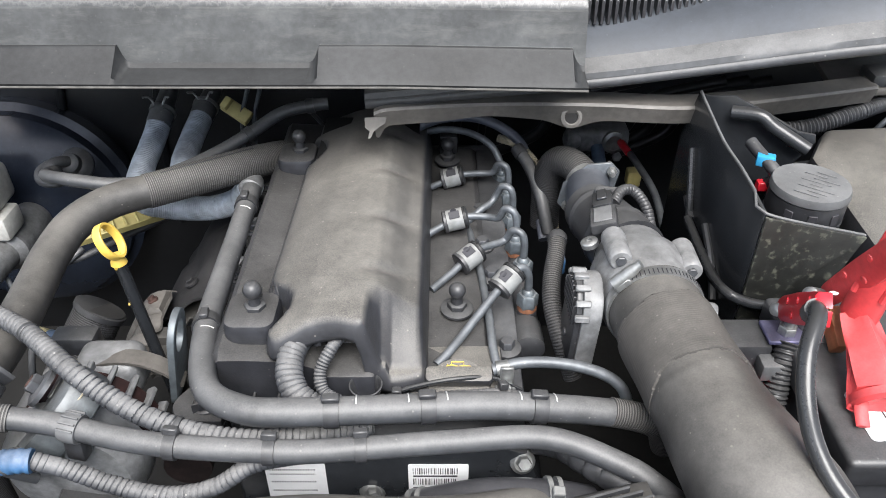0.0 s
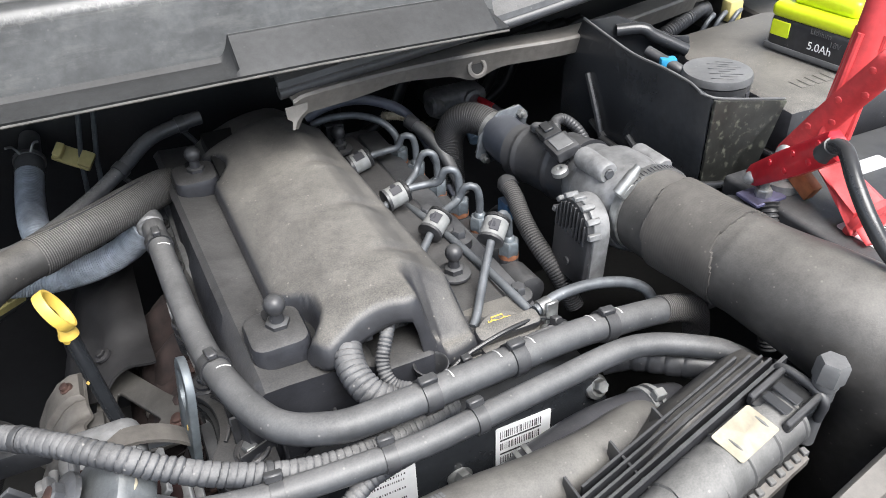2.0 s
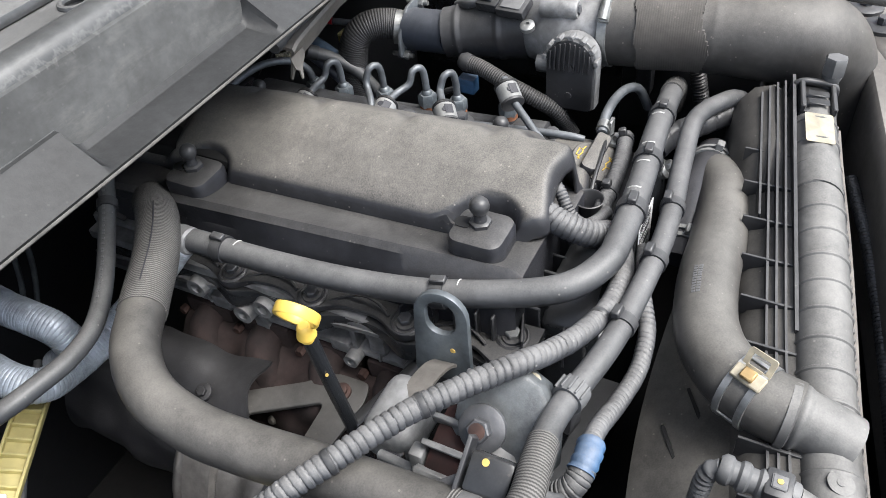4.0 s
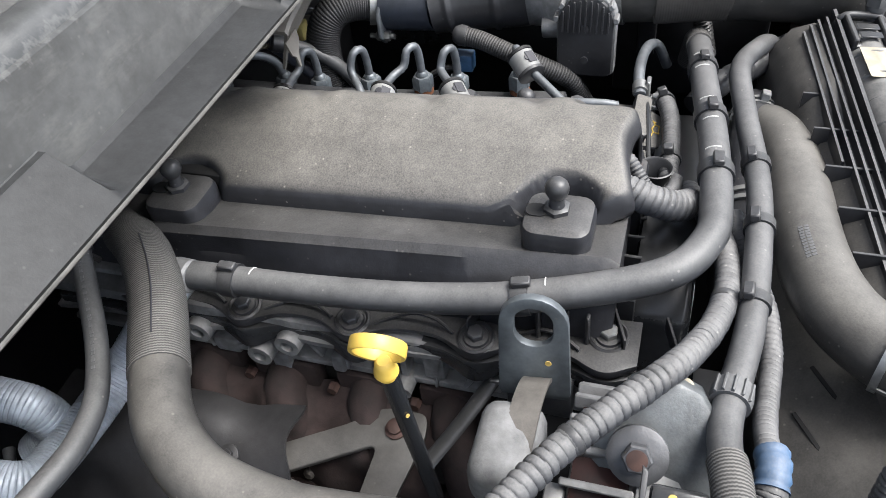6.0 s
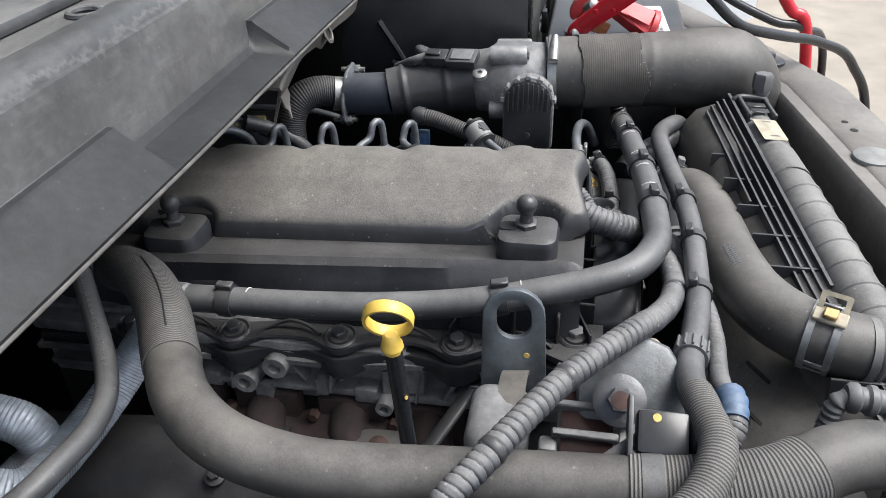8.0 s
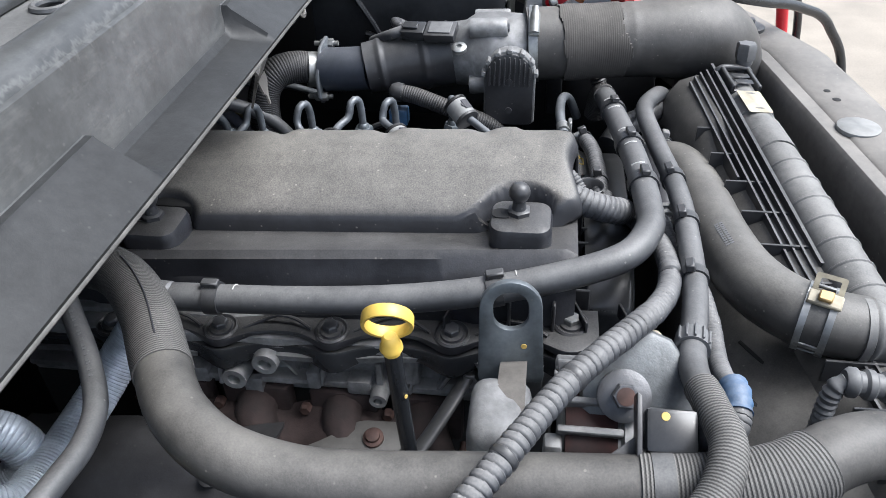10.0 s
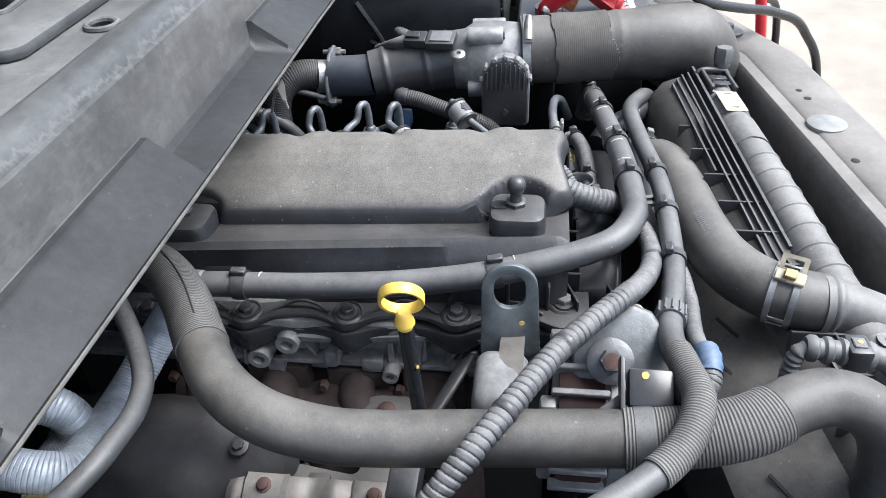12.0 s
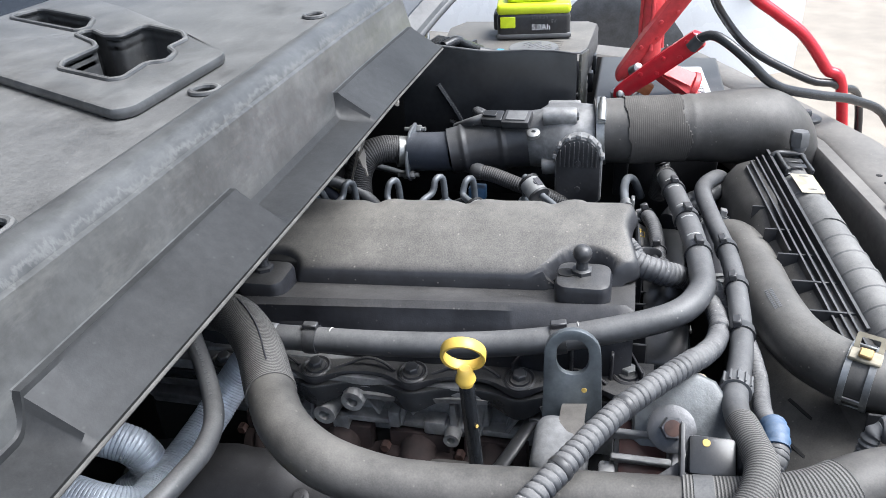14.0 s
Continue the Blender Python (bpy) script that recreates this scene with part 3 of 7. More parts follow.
part("torn_tab", prism([(-0.012, 0.0), (0.012, 0.0), (0.010, -0.007), (0.003, -0.011), (-0.003, -0.016), (-0.007, -0.023), (-0.0095, -0.023), (-0.0075, -0.015), (-0.012, -0.011)], 0.0015, plane_pose((-0.073, 0.742, 1.07), (1, 0.1, 0), (0, -1, 0.3))), BODY, flange)

hinge = thing("wing_corner", (0.60, 0.85, 0.98), "dusty grey body corner plate with punched holes beside the cowl", "body plate")
part("plate", prism([(0.47, 0.838), (0.56, 0.848), (0.66, 0.868), (0.70, 0.85), (0.86, 0.86), (0.86, 1.05), (0.50, 1.05)], 0.010, pose(0, 0, 1.045), 0.003), BODY, hinge)
part("rubber_stop", box((0.515, 0.845, 1.055), (0.585, 0.885, 1.072), 0.006), RUBBER, hinge)
for hx, hy in ((0.684, 0.90), (0.66, 0.885), (0.766, 0.90)):
    part("hole", lathe((hx, hy, 1.0552), (0, 0, 1), [(0.007, -0.001), (0.007, 0.0006)], 16), DARK, hinge)
wind = thing("windscreen", (0.0, 1.3, 1.1), "dark tinted windscreen above the cowl", "windscreen")
part("glass", box((-0.72, 0, 0), (0.72, 0.9, 0.006), 0, 1, pose(0, 1.26, 1.135, 32, 0, 0)), GLASS, wind)
cab = thing("cab", (0, 1.9, 0.4), "grey painted cab of the vehicle behind the windscreen", "cab")
part("body", box((-0.85, 1.13, 0.35), (0.86, 2.6, 1.10), 0.03), BODY, cab)
part("roof", box((-0.66, 1.75, 1.56), (0.66, 2.6, 1.66), 0.03), BODY, cab)
part("rear_wall", box((-0.70, 2.5, 1.05), (0.70, 2.55, 1.62), 0.01), DARK, cab)

# ---- raised bonnet, out of view above the bay ----
bon = thing("bonnet", (0.0, 1.17, 1.32), "grey painted bonnet propped open above the bay", "bonnet")
BP = plane_pose((0.0, 1.17, 1.32), (1, 0, 0), (0, 0.927, 0.375))
part("outer_skin", prism([(-0.78, 0.0), (0.78, 0.0), (0.74, -1.05), (0.60, -1.13), (-0.60, -1.13), (-0.74, -1.05)], 0.006, BP @ Matrix.Translation((0, 0, 0.02)), 0.002), BODY, bon)
part("inner_frame", prism([(-0.74, -0.02), (0.74, -0.02), (0.70, -1.02), (0.58, -1.09), (-0.58, -1.09), (-0.70, -1.02)], 0.018, BP, 0.004, [rounded(0.50, 0.75, 0.06, 5, -0.35, -0.52), rounded(0.50, 0.75, 0.06, 5, 0.35, -0.52)]), BODY, bon)
for hx in (-0.72, 0.72):
    part("hinge_arm", tube([(hx, 1.17, 1.33), (hx, 1.14, 1.20), (hx, 1.10, 1.06)], 0.012, 0.02, 10), BAY, bon)

# ---- loose panel ----
pan = thing("loose_panel", (-0.2, 0.9, 1.09), "weathered dusty black plastic cover panel lying along the cowl", "panel")
BLOCKS = ((-0.56, -0.318), (-0.140, 0.146))


def raised(x):
    r = 0.0
    for a, b in BLOCKS:
        r = max(r, (min(1, max(0, (x - a) / 0.014)) * min(1, max(0, (b - x) / 0.014))) ** 3)
    return r


xs = sorted({-0.70, *[-0.70 + 0.0141 * i for i in range(61)], *[e + k * 0.002 for e in (-0.56, -0.140) for k in range(8)], *[e - k * 0.002 for e in (-0.318, 0.146) for k in range(8)]})
secs = []
for x in xs:
    h = raised(x)
    dip = 0.006 * math.sin(9 * x)
    tail = 0.0 if x < -0.05 else -0.02 * (x + 0.05)
    y0 = 0.703 + 0.010 * max(0, -x - 0.3)
    secs.append([Vector(p) + Vector((0, 0, tail)) for p in ((x, y0, 1.122), (x, y0 - 0.001, 1.126), (x, y0 + 0.004, 1.127 + 0.004 * h), (x, y0 + 0.030, 1.130 + 0.019 * h), (x, 0.736, 1.1335 + 0.0185 * h), (x, 0.7405, 1.1375 + 0.0145 * h), (x, 0.744, 1.146 + 0.007 * h), (x, 0.7475, 1.164), (x, 0.753, 1.188), (x, 0.757, 1.195), (x, 0.763, 1.199), (x, 0.771, 1.200), (x, 0.779, 1.197), (x, 0.788, 1.190), (x, 0.788, 1.184), (x, 0.777, 1.190), (x, 0.765, 1.193), (x, 0.750, 1.186), (x, 0.741, 1.150), (x, 0.735, 1.126), (x, y0 + 0.03, 1.125))])
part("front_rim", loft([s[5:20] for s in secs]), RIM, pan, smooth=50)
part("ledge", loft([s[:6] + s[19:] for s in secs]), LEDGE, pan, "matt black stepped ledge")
cross = [(-0.237, 0.885), (-0.232, 0.877), (-0.190, 0.882), (-0.184, 0.866), (-0.158, 0.872), (-0.142, 0.889), (-0.112, 0.888), (-0.088, 0.905), (-0.060, 0.958), (-0.064, 0.968), (-0.100, 0.966), (-0.100, 0.983), (-0.078, 1.012), (-0.084, 1.022), (-0.096, 1.020), (-0.124, 0.980), (-0.140, 0.966), (-0.190, 0.966), (-0.208, 0.955)]


def eased(lp, r=0.007):
    """An outline with its corners cut into short arcs."""
    P, out = [Vector(p) for p in lp], []
    for i, p in enumerate(P):
        a, b = P[i - 1] - p, P[(i + 1) % len(P)] - p
        k = min(r, 0.42 * a.length, 0.42 * b.length)
        a, b = p + a.normalized() * k, p + b.normalized() * k
        out += [tuple(a * (1 - u) ** 2 + p * 2 * u * (1 - u) + b * u * u) for u in (0, 0.25, 0.5, 0.75, 1)]
    return out


cross = eased(cross)
CUTS = [cross, eased([(-0.080, 1.030), (-0.068, 1.026), (-0.030, 1.046), (-0.022, 1.056), (0.020, 1.146), (0.018, 1.156), (-0.012, 1.164), (-0.022, 1.158)]), rounded(0.06, 0.040, 0.012, 4, -0.482, 0.818)]
part("sheet", prism([(-0.70, 0.786), (0.14, 0.786), (0.14, 1.20), (-0.70, 1.20)], 0.004, pose(0, 0, 1.182), 0, CUTS + [circle(0.010, 16, -0.231, 0.806), circle(0.010, 16, 0.022, 0.812)]), PANEL, pan, smooth=30)
part("raised_plateau", prism(eased([(-0.303, 0.840), (-0.293, 0.828), (-0.150, 0.826), (-0.066, 0.924), (0.038, 1.054), (0.10, 1.15), (0.09, 1.185), (-0.14, 1.185), (-0.226, 1.003)], 0.012), 0.010, pose(0, 0, 1.1861), 0.004, CUTS[:2]), PANEL, pan, smooth=30)
for lp, zz in ((CUTS[0], 1.196), (CUTS[1], 1.196), (CUTS[2], 1.186), (circle(0.011, 16, -0.231, 0.806), 1.187), (circle(0.011, 16, 0.022, 0.812), 1.187)):
    lp = list(lp)
    part("cutout_rim", sweep([Vector((p[0], p[1], zz)) for p in lp + lp[:1]], 0.0028, 8, False), PANEL, pan)
for lp in CUTS[:2]:
    part("cutout_wall", loft([[(p[0], p[1], z) for p in lp] for z in (1.1955, 1.150)], True, False), PANEL, pan)
# Thin pale tube: the lip's edge highlight put in as colour.
part("edge_lip", sweep([Vector((x, 0.7025 + 0.010 * max(0, -x - 0.3), 1.1225 - (0.02 * (x + 0.05) if x > -0.05 else 0))) for x in xs], 0.0013, 8), PALELIP, pan, "pale highlight line along the lower edge")

# ---- engine block and head ----
def ez(y):
    return -0.05 * (y - 0.5)


block = thing("cylinder_block", (-0.10, 0.68, 0.46), "dark cast engine block with a dusty aluminium head", "engine")
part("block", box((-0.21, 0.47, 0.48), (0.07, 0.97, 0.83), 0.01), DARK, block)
head = part("head", box((-0.216, 0.47, 0.83), (0.07, 0.96, 0.915), 0.004), ALU, block)
part("rail_ledge", box((-0.234, 0.50, 0.897), (-0.205, 0.95, 0.910), 0.003), ALU, head)
part("rail_ledge", box((-0.230, 0.50, 0.850), (-0.205, 0.95, 0.858), 0.003), ALU, head)
for y, z, r in ((0.715, 0.887, 0.0115), (0.746, 0.866, 0.0115), (0.62, 0.852, 0.008), (0.80, 0.884, 0.012)):
    b = part("boss", lathe((-0.205, y, z), (-1, 0, 0), [(r * 1.15, 0), (r, 0.03), (r * 0.95, 0.038), (r * 0.5, 0.038), (r * 0.45, 0.03)], 20), ALU, head)
for y, w, tilt, z0, z1 in ((0.762, 0.004, 8, 0.845, 0.903), (0.700, 0.003, -30, 0.862, 0.903), (0.668, 0.005, 14, 0.852, 0.903), (0.655, 0.003, 40, 0.866, 0.900), (0.620, 0.006, 0, 0.850, 0.885), (0.590, 0.003, 10, 0.850, 0.903), (0.805, 0.004, -8, 0.850, 0.903), (0.560, 0.004, 30, 0.856, 0.903)):
    part("cast_web", box((-0.231, y - w / 2, z0), (-0.208, y + w / 2, z1), 0.001, 1, Matrix.Translation((0, y, 0.875)) @ pose(0, 0, 0, tilt) @ Matrix.Translation((0, -y, -0.875))), ALU, head)
for y0, y1, z0, z1, d in ((0.585, 0.603, 0.862, 0.895, 0.016), (0.726, 0.744, 0.838, 0.858, 0.018), (0.628, 0.650, 0.846, 0.862, 0.017), (0.672, 0.684, 0.852, 0.872, 0.020), (0.540, 0.570, 0.850, 0.866, 0.014), (0.775, 0.800, 0.846, 0.864, 0.016)):
    part("cast_pad", box((-0.215 - d, y0, z0), (-0.205, y1, z1), 0.003), ALU, head)
part("cast_lip", loft([[(-0.236 - 0.002 * math.sin(40 * y), y, 0.898 + ez(y)), (-0.237 - 0.002 * math.sin(40 * y), y, 0.904 + ez(y)), (-0.21, y, 0.907 + ez(y)), (-0.21, y, 0.896 + ez(y))] for y in [0.48 + 0.47 * i / 60 for i in range(61)]]), ALU, head)

mani = thing("exhaust_manifold", (-0.27, 0.68, 0.70), "rusty brown cast iron exhaust manifold with runners", "exhaust manifold")
for y in (0.58, 0.655, 0.735, 0.81):
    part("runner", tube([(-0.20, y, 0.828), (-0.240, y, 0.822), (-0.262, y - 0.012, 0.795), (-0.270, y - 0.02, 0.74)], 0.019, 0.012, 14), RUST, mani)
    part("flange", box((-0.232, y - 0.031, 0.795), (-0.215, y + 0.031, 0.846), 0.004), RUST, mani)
    part("manifold_nut", hexnut((-0.232, y + 0.034, 0.828), (-1, 0, 0), 0.009, 0.008), RUSTNUT, mani)
    part("manifold_stud", lathe((-0.24, y - 0.033, 0.803), (-1, 0, 0), [(0.0032, 0), (0.0032, 0.012), (0.001, 0.013)], 10), RUSTNUT, mani)
secs = []
for i in range(45):
    y = 0.585 + 0.255 * i / 44
    outer, inner = [], []
    for k in range(22):
        u = k / 21
        a = math.radians(95 * u)
        bulge = 0.010 * math.cos((y - 0.655) * 2 * math.pi / 0.078) * math.sin(math.pi * min(1, u * 1.3)) + 0.008 * noise.noise(Vector((y * 30, u * 4, 1.0)))
        for dr, row in ((0.0, outer), (-0.003, inner)):
            row.append((-0.226 - (0.068 + bulge + dr) * math.sin(a), y, 0.762 + (0.062 + bulge + dr) * math.cos(a) - 0.10 * max(0, u - 0.75)))
    secs.append(outer + inner[::-1])
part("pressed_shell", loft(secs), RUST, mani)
for y, z in ((0.700, 0.775), (0.640, 0.79), (0.66, 0.75)):
    part("shell_rivet", lathe((-0.290, y, z), (-1, 0, 0.3), [(0.005, -0.006), (0.005, 0.004), (0.003, 0.006)], 12), SHIELD, mani)
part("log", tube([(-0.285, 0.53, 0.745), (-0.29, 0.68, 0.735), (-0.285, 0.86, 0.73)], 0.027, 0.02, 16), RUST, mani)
shield = thing("heat_shield", (-0.38, 0.66, 0.68), "dusty pale pressed metal heat shield with riveted straps", "heat shield")
SH = [(-0.343, 0.829), (-0.352, 0.830), (-0.364, 0.824), (-0.380, 0.806), (-0.394, 0.782), (-0.404, 0.752), (-0.410, 0.715), (-0.412, 0.68)]
secs = []
for i in range(53):
    y = 0.588 + 0.160 * i / 52
    press = 0.006 * math.exp(-((y - 0.650) / 0.010) ** 2) + 0.007 * math.exp(-((y - 0.738) / 0.008) ** 2) - 0.004 * math.exp(-((y - 0.672) / 0.009) ** 2)
    drop = 0.012 * max(0.0, (y - 0.72) / 0.03)
    outer = [(x - press * 0.6, y, z + press * 0.8 - drop) for x, z in SH]
    secs.append(outer + [(x + 0.002, yy, z - 0.0025) for x, yy, z in outer[::-1]])
part("sheet", loft(secs), SHIELD, shield)
for y0, y1, yb, lift in ((0.598, 0.636, 0.615, 0.004), (0.692, 0.730, 0.710, 0.007)):
    part("strap", loft([[(x - lift * 0.5 + 0.004 * (0 if 0.05 < u < 0.95 else 1), y0 + (y1 - y0) * u, z + lift * (1 if 0.05 < u < 0.95 else 0.4)) for x, z in SH[:6]] + [(x - lift * 0.5 + 0.003, y0 + (y1 - y0) * u, z + lift * 0.3 - 0.002) for x, z in SH[5::-1]] for u in (0, 0.08, 0.3, 0.7, 0.92, 1)]), SHIELD, shield)
    part("rusty_bolt", lathe((-0.3585, yb, 0.829 + lift), (-0.45, 0, 0.9), [(0.0065, -0.002), (0.0065, 0.001), (0.0045, 0.0015), (0.0045, 0.005), (0.0028, 0.0055)], 16), RUSTNUT, shield)
part("stay", box((-0.35, 0.66, 0.66), (-0.33, 0.68, 0.82), 0.002), ARMSTEEL, shield)
shield = thing("turbo_shield", (-0.33, 0.80, 0.60), "dark grey pressed turbo heat shield with a wavy edge", "heat shield")
secs = []
for i in range(33):
    t = i / 32
    a = math.radians(-20 + 120 * t)
    edge = 0.705 + 0.012 * math.sin(5.5 * t + 0.5) + 0.006 * math.sin(17 * t)
    outer, inner = [], []
    for k in range(17):
        y = edge + (0.93 - edge) * k / 16
        dent = 0.010 * noise.noise(Vector((t * 4.0, y * 22, 3.0))) + 0.004 * math.exp(-((y - edge) / 0.006) ** 2)
        for dr, row in ((0.0, outer), (-0.003, inner)):
            r = 0.085 + 0.004 * math.sin(9 * t) + dent + dr - 0.06 * max(0.0, y - 0.82)
            row.append((-0.285 - r * math.cos(a), y, 0.755 + r * math.sin(a)))
    secs.append(outer + inner[::-1])
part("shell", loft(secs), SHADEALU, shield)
for t, y in ((0.45, 0.735), (0.72, 0.745)):
    a = math.radians(-20 + 120 * t)
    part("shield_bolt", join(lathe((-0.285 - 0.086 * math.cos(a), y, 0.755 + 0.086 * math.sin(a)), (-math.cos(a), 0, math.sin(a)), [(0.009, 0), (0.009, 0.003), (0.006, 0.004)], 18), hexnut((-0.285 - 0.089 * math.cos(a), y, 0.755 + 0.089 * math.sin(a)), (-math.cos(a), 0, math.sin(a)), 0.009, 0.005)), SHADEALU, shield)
part("stay", box((-0.30, 0.80, 0.45), (-0.28, 0.84, 0.80), 0.003), DARK, shield)
shield = thing("bracket_arm", (-0.31, 0.55, 0.80), "grey pressed steel support arm with an open window", "bracket")
bm = prism(eased([(-0.245, 0.600), (-0.262, 0.596), (-0.335, 0.612), (-0.347, 0.632), (-0.329, 0.752), (-0.312, 0.754), (-0.264, 0.662), (-0.246, 0.638)], 0.010), 0.005, None, 0.0012, [eased([(-0.276, 0.634), (-0.324, 0.638), (-0.315, 0.708)], 0.010)])
for v in bm.verts:
    v.co.z += 0.824 + 0.26 * (v.co.x + 0.255)
part("arm", bm, ARMSTEEL, shield)
part("arm_lip", tube([(-0.336, 0.614, 0.803), (-0.345, 0.634, 0.802), (-0.328, 0.750, 0.805)], 0.0032, 0.006, 8), ARMSTEEL, shield)
part("arm_bolt", lathe((-0.262, 0.622, 0.827), (-0.25, 0, 1), [(0.009, 0), (0.009, 0.003), (0.006, 0.004), (0.006, 0.007), (0.003, 0.008)], 20), RUSTNUT, shield)

# ---- valve cover ----
vc = thing("valve_cover", (-0.1, 0.7, 0.915), "black moulded valve cover with a dusty stepped flank", "valve cover")
secs = []
for i in range(60):
    y = 0.460 + 0.475 * i / 59
    z = ez(y)
    notch = 0.9 * max(-1, min(1, 6 * math.sin(2 * math.pi * (y - 0.545) / 0.165)))
    edge = 1.0 if 0.463 < y < 0.932 else 0.0
    xw = -0.212 + 0.0014 * notch - 0.003 * edge + 0.00012 * i
    xt = -0.193 - 0.0002 * i
    secs.append([(xw, y, 0.905 + z), (xw, y, 0.955 + z), (xw + 0.004, y, 0.962 + z), (xt - 0.006, y, 0.976 + z + 0.006 * edge), (xt, y, 0.981 + z + 0.006 * edge), (-0.177, y, 0.9815 + z), (-0.13, y, 0.980 + z), (-0.06, y, 0.95 + z), (-0.02, y, 0.946 + z), (0.040, y, 0.944 + z), (0.047, y, 0.938 + z), (0.050, y, 0.905 + z)])
part("body", loft(secs), FLANK, vc, smooth=32)
BOLTS = (0.462, 0.556, 0.656, 0.752, 0.850)


def lobe(y):
    return max(math.exp(-((y - c) / 0.021) ** 2) for c in BOLTS)


for name, depth, drop, mat in (("gasket_rail", 0.0, 0.0, FLANK), ("gasket_edge", -0.004, -0.011, GLOSSBLACK)):
    secs = []
    for i in range(120):
        y = 0.440 + 0.505 * i / 119
        xo, z = -0.230 - 0.014 * lobe(y) + depth * (1 - lobe(y)), 0.926 + ez(y) + drop
        lo = 0.005 + 0.004 * lobe(y) if drop == 0 else 0.014 + 0.010 * lobe(y)
        secs.append([(-0.195, y, z), (xo + 0.004, y, z), (xo + 0.001, y, z - 0.001), (xo, y, z - 0.003), (xo + 0.001, y, z - lo), (-0.195, y, z - lo)])
    part(name, loft(secs), mat, vc)
for y in BOLTS:
    p = Vector((-0.229 if y > 0.5 else -0.212, y, 0.9262 + ez(y)))
    w = part("washer", lathe(p, (-0.12, 0, 1), [(0.0145, -0.002), (0.0145, 0.0015), (0.0128, 0.003), (0.0112, 0.0012), (0.0100, 0.0012), (0.0092, 0.003), (0.0065, 0.0035)], 28), FLANK, vc)
    part("bolt", hexnut(p + Vector((0, 0, 0.003)), (-0.12, 0, 1), 0.0115, 0.006), STEEL if y < 0.5 else DARKALU, w)
for a, b in zip(BOLTS, BOLTS[1:]):
    part("cast_bead", tube([(-0.2285, a + 0.018, 0.9265 + ez(a)), (-0.221, a + 0.032, 0.9295 + ez(a)), (-0.219, (a + b) / 2, 0.931 + ez(a)), (-0.221, b - 0.032, 0.9295 + ez(b)), (-0.2285, b - 0.018, 0.9265 + ez(b))], 0.0016, 0.006, 8), FLANK, vc)
for y0, dy in ((0.487, 0.020), (0.497, -0.018), (0.53, 0.022)):
    part("web", box((-0.236, -0.001, -0.010), (-0.205, 0.001, 0.004), 0.0004, 1, Matrix.Translation((0, y0, 0.935)) @ pose(0, 0, 0, 0, 0, 900 * dy)), FLANK, vc)
for y in (0.475, 0.49, 0.51, 0.53):
    part("rib", box((-0.222, y, 0.925), (-0.205, y + 0.003, 0.955), 0.001, 1), PLASTIC, vc)
for i in range(5):
    part("front_rib", box((-0.19 + i * 0.022, 0.447, 0.90), (-0.187 + i * 0.022, 0.462, 0.945), 0.001, 1), PLASTIC, vc)
STUDS = ((-0.167, 0.508, 1.022), (-0.175, 0.818, 1.005), (0.014, 0.569, 0.970), (0.006, 0.880, 0.959))
for k, (x, y, z) in enumerate(STUDS):
    if k < 2:
        part("stud_pad", prism(rounded(0.047, 0.050, 0.012), 0.026, pose(x - 0.003, y - 0.002, z - 0.045), 0.006), FLANK, vc)
        part("pad_slot", prism(rounded(0.013, 0.016, 0.006), 0.0008, pose(x - 0.003, y + 0.0135, z - 0.0188)), DARK, vc)

# ---- engine cover ----
dome = thing("engine_cover", (-0.08, 0.7, 0.95), "dust-coated moulded black engine cover with a rounded top", "engine cover")
SEC = [(-0.166, 0.970), (-0.1645, 0.987), (-0.163, 0.9940), (-0.160, 0.9980), (-0.152, 1.0032), (-0.141, 1.0083), (-0.13, 1.0125), (-0.115, 1.0185), (-0.10, 1.0222), (-0.085, 1.0242), (-0.07, 1.0245), (-0.060, 1.0222), (-0.050, 1.0165), (-0.044, 1.012), (-0.036, 1.006), (-0.029, 1.002), (-0.022, 0.998), (-0.0185, 0.990), (-0.015, 0.965), (-0.014, 0.950)]
fine = []
for (xa, za), (xb, zb) in zip(SEC, SEC[1:]):
    k = max(1, int(math.hypot(xb - xa, zb - za) / 0.0032))
    fine += [(xa + (xb - xa) * j / k, za + (zb - za) * j / k) for j in range(k)]
fine.append(SEC[-1])


def dome_point(x, z, y):
    zz = z + ez(y)
    yy = y
    for c in (0.545, 0.635, 0.735, 0.825):
        zz -= 0.0045 * math.exp(-((y - c - 0.25 * (x + 0.06)) / 0.008) ** 2) * math.exp(-((x + 0.052) / 0.020) ** 2)
        zz += 0.002 * math.exp(-((y - c + 0.022) / 0.012) ** 2) * math.exp(-((x + 0.052) / 0.020) ** 2)
    for sx, sy, sz in STUDS[:2]:
        d = math.hypot(x - sx + 0.004, y - sy)
        if d < 0.037:
            f = min(1, max(0, (0.037 - d) / 0.008))
            zz = zz * (1 - f) + min(zz, 0.976 + ez(y)) * f
    if x > -0.066 and y < 0.515:
        f = min(1, (0.515 - y) / 0.045) * min(1, (x + 0.066) / 0.012)
        zz -= f * max(0, zz - 0.958) * (0.85 if x > -0.05 else 0.7)
    if y < 0.482:
        zz -= 0.16 * (0.482 - y) ** 2 / 0.016
    if y > 0.86:
        f = min(1, (y - 0.86) / 0.02)
        zz -= 0.012 * f * f * (3 - 2 * f)
    return (x, yy, zz)


def front_y(x):
    return 0.471 + 0.005 * math.cos((x + 0.1) * 60) + (0.0 if x > -0.140 else 0.055 * ((-0.140 - x) / 0.024) ** 2)


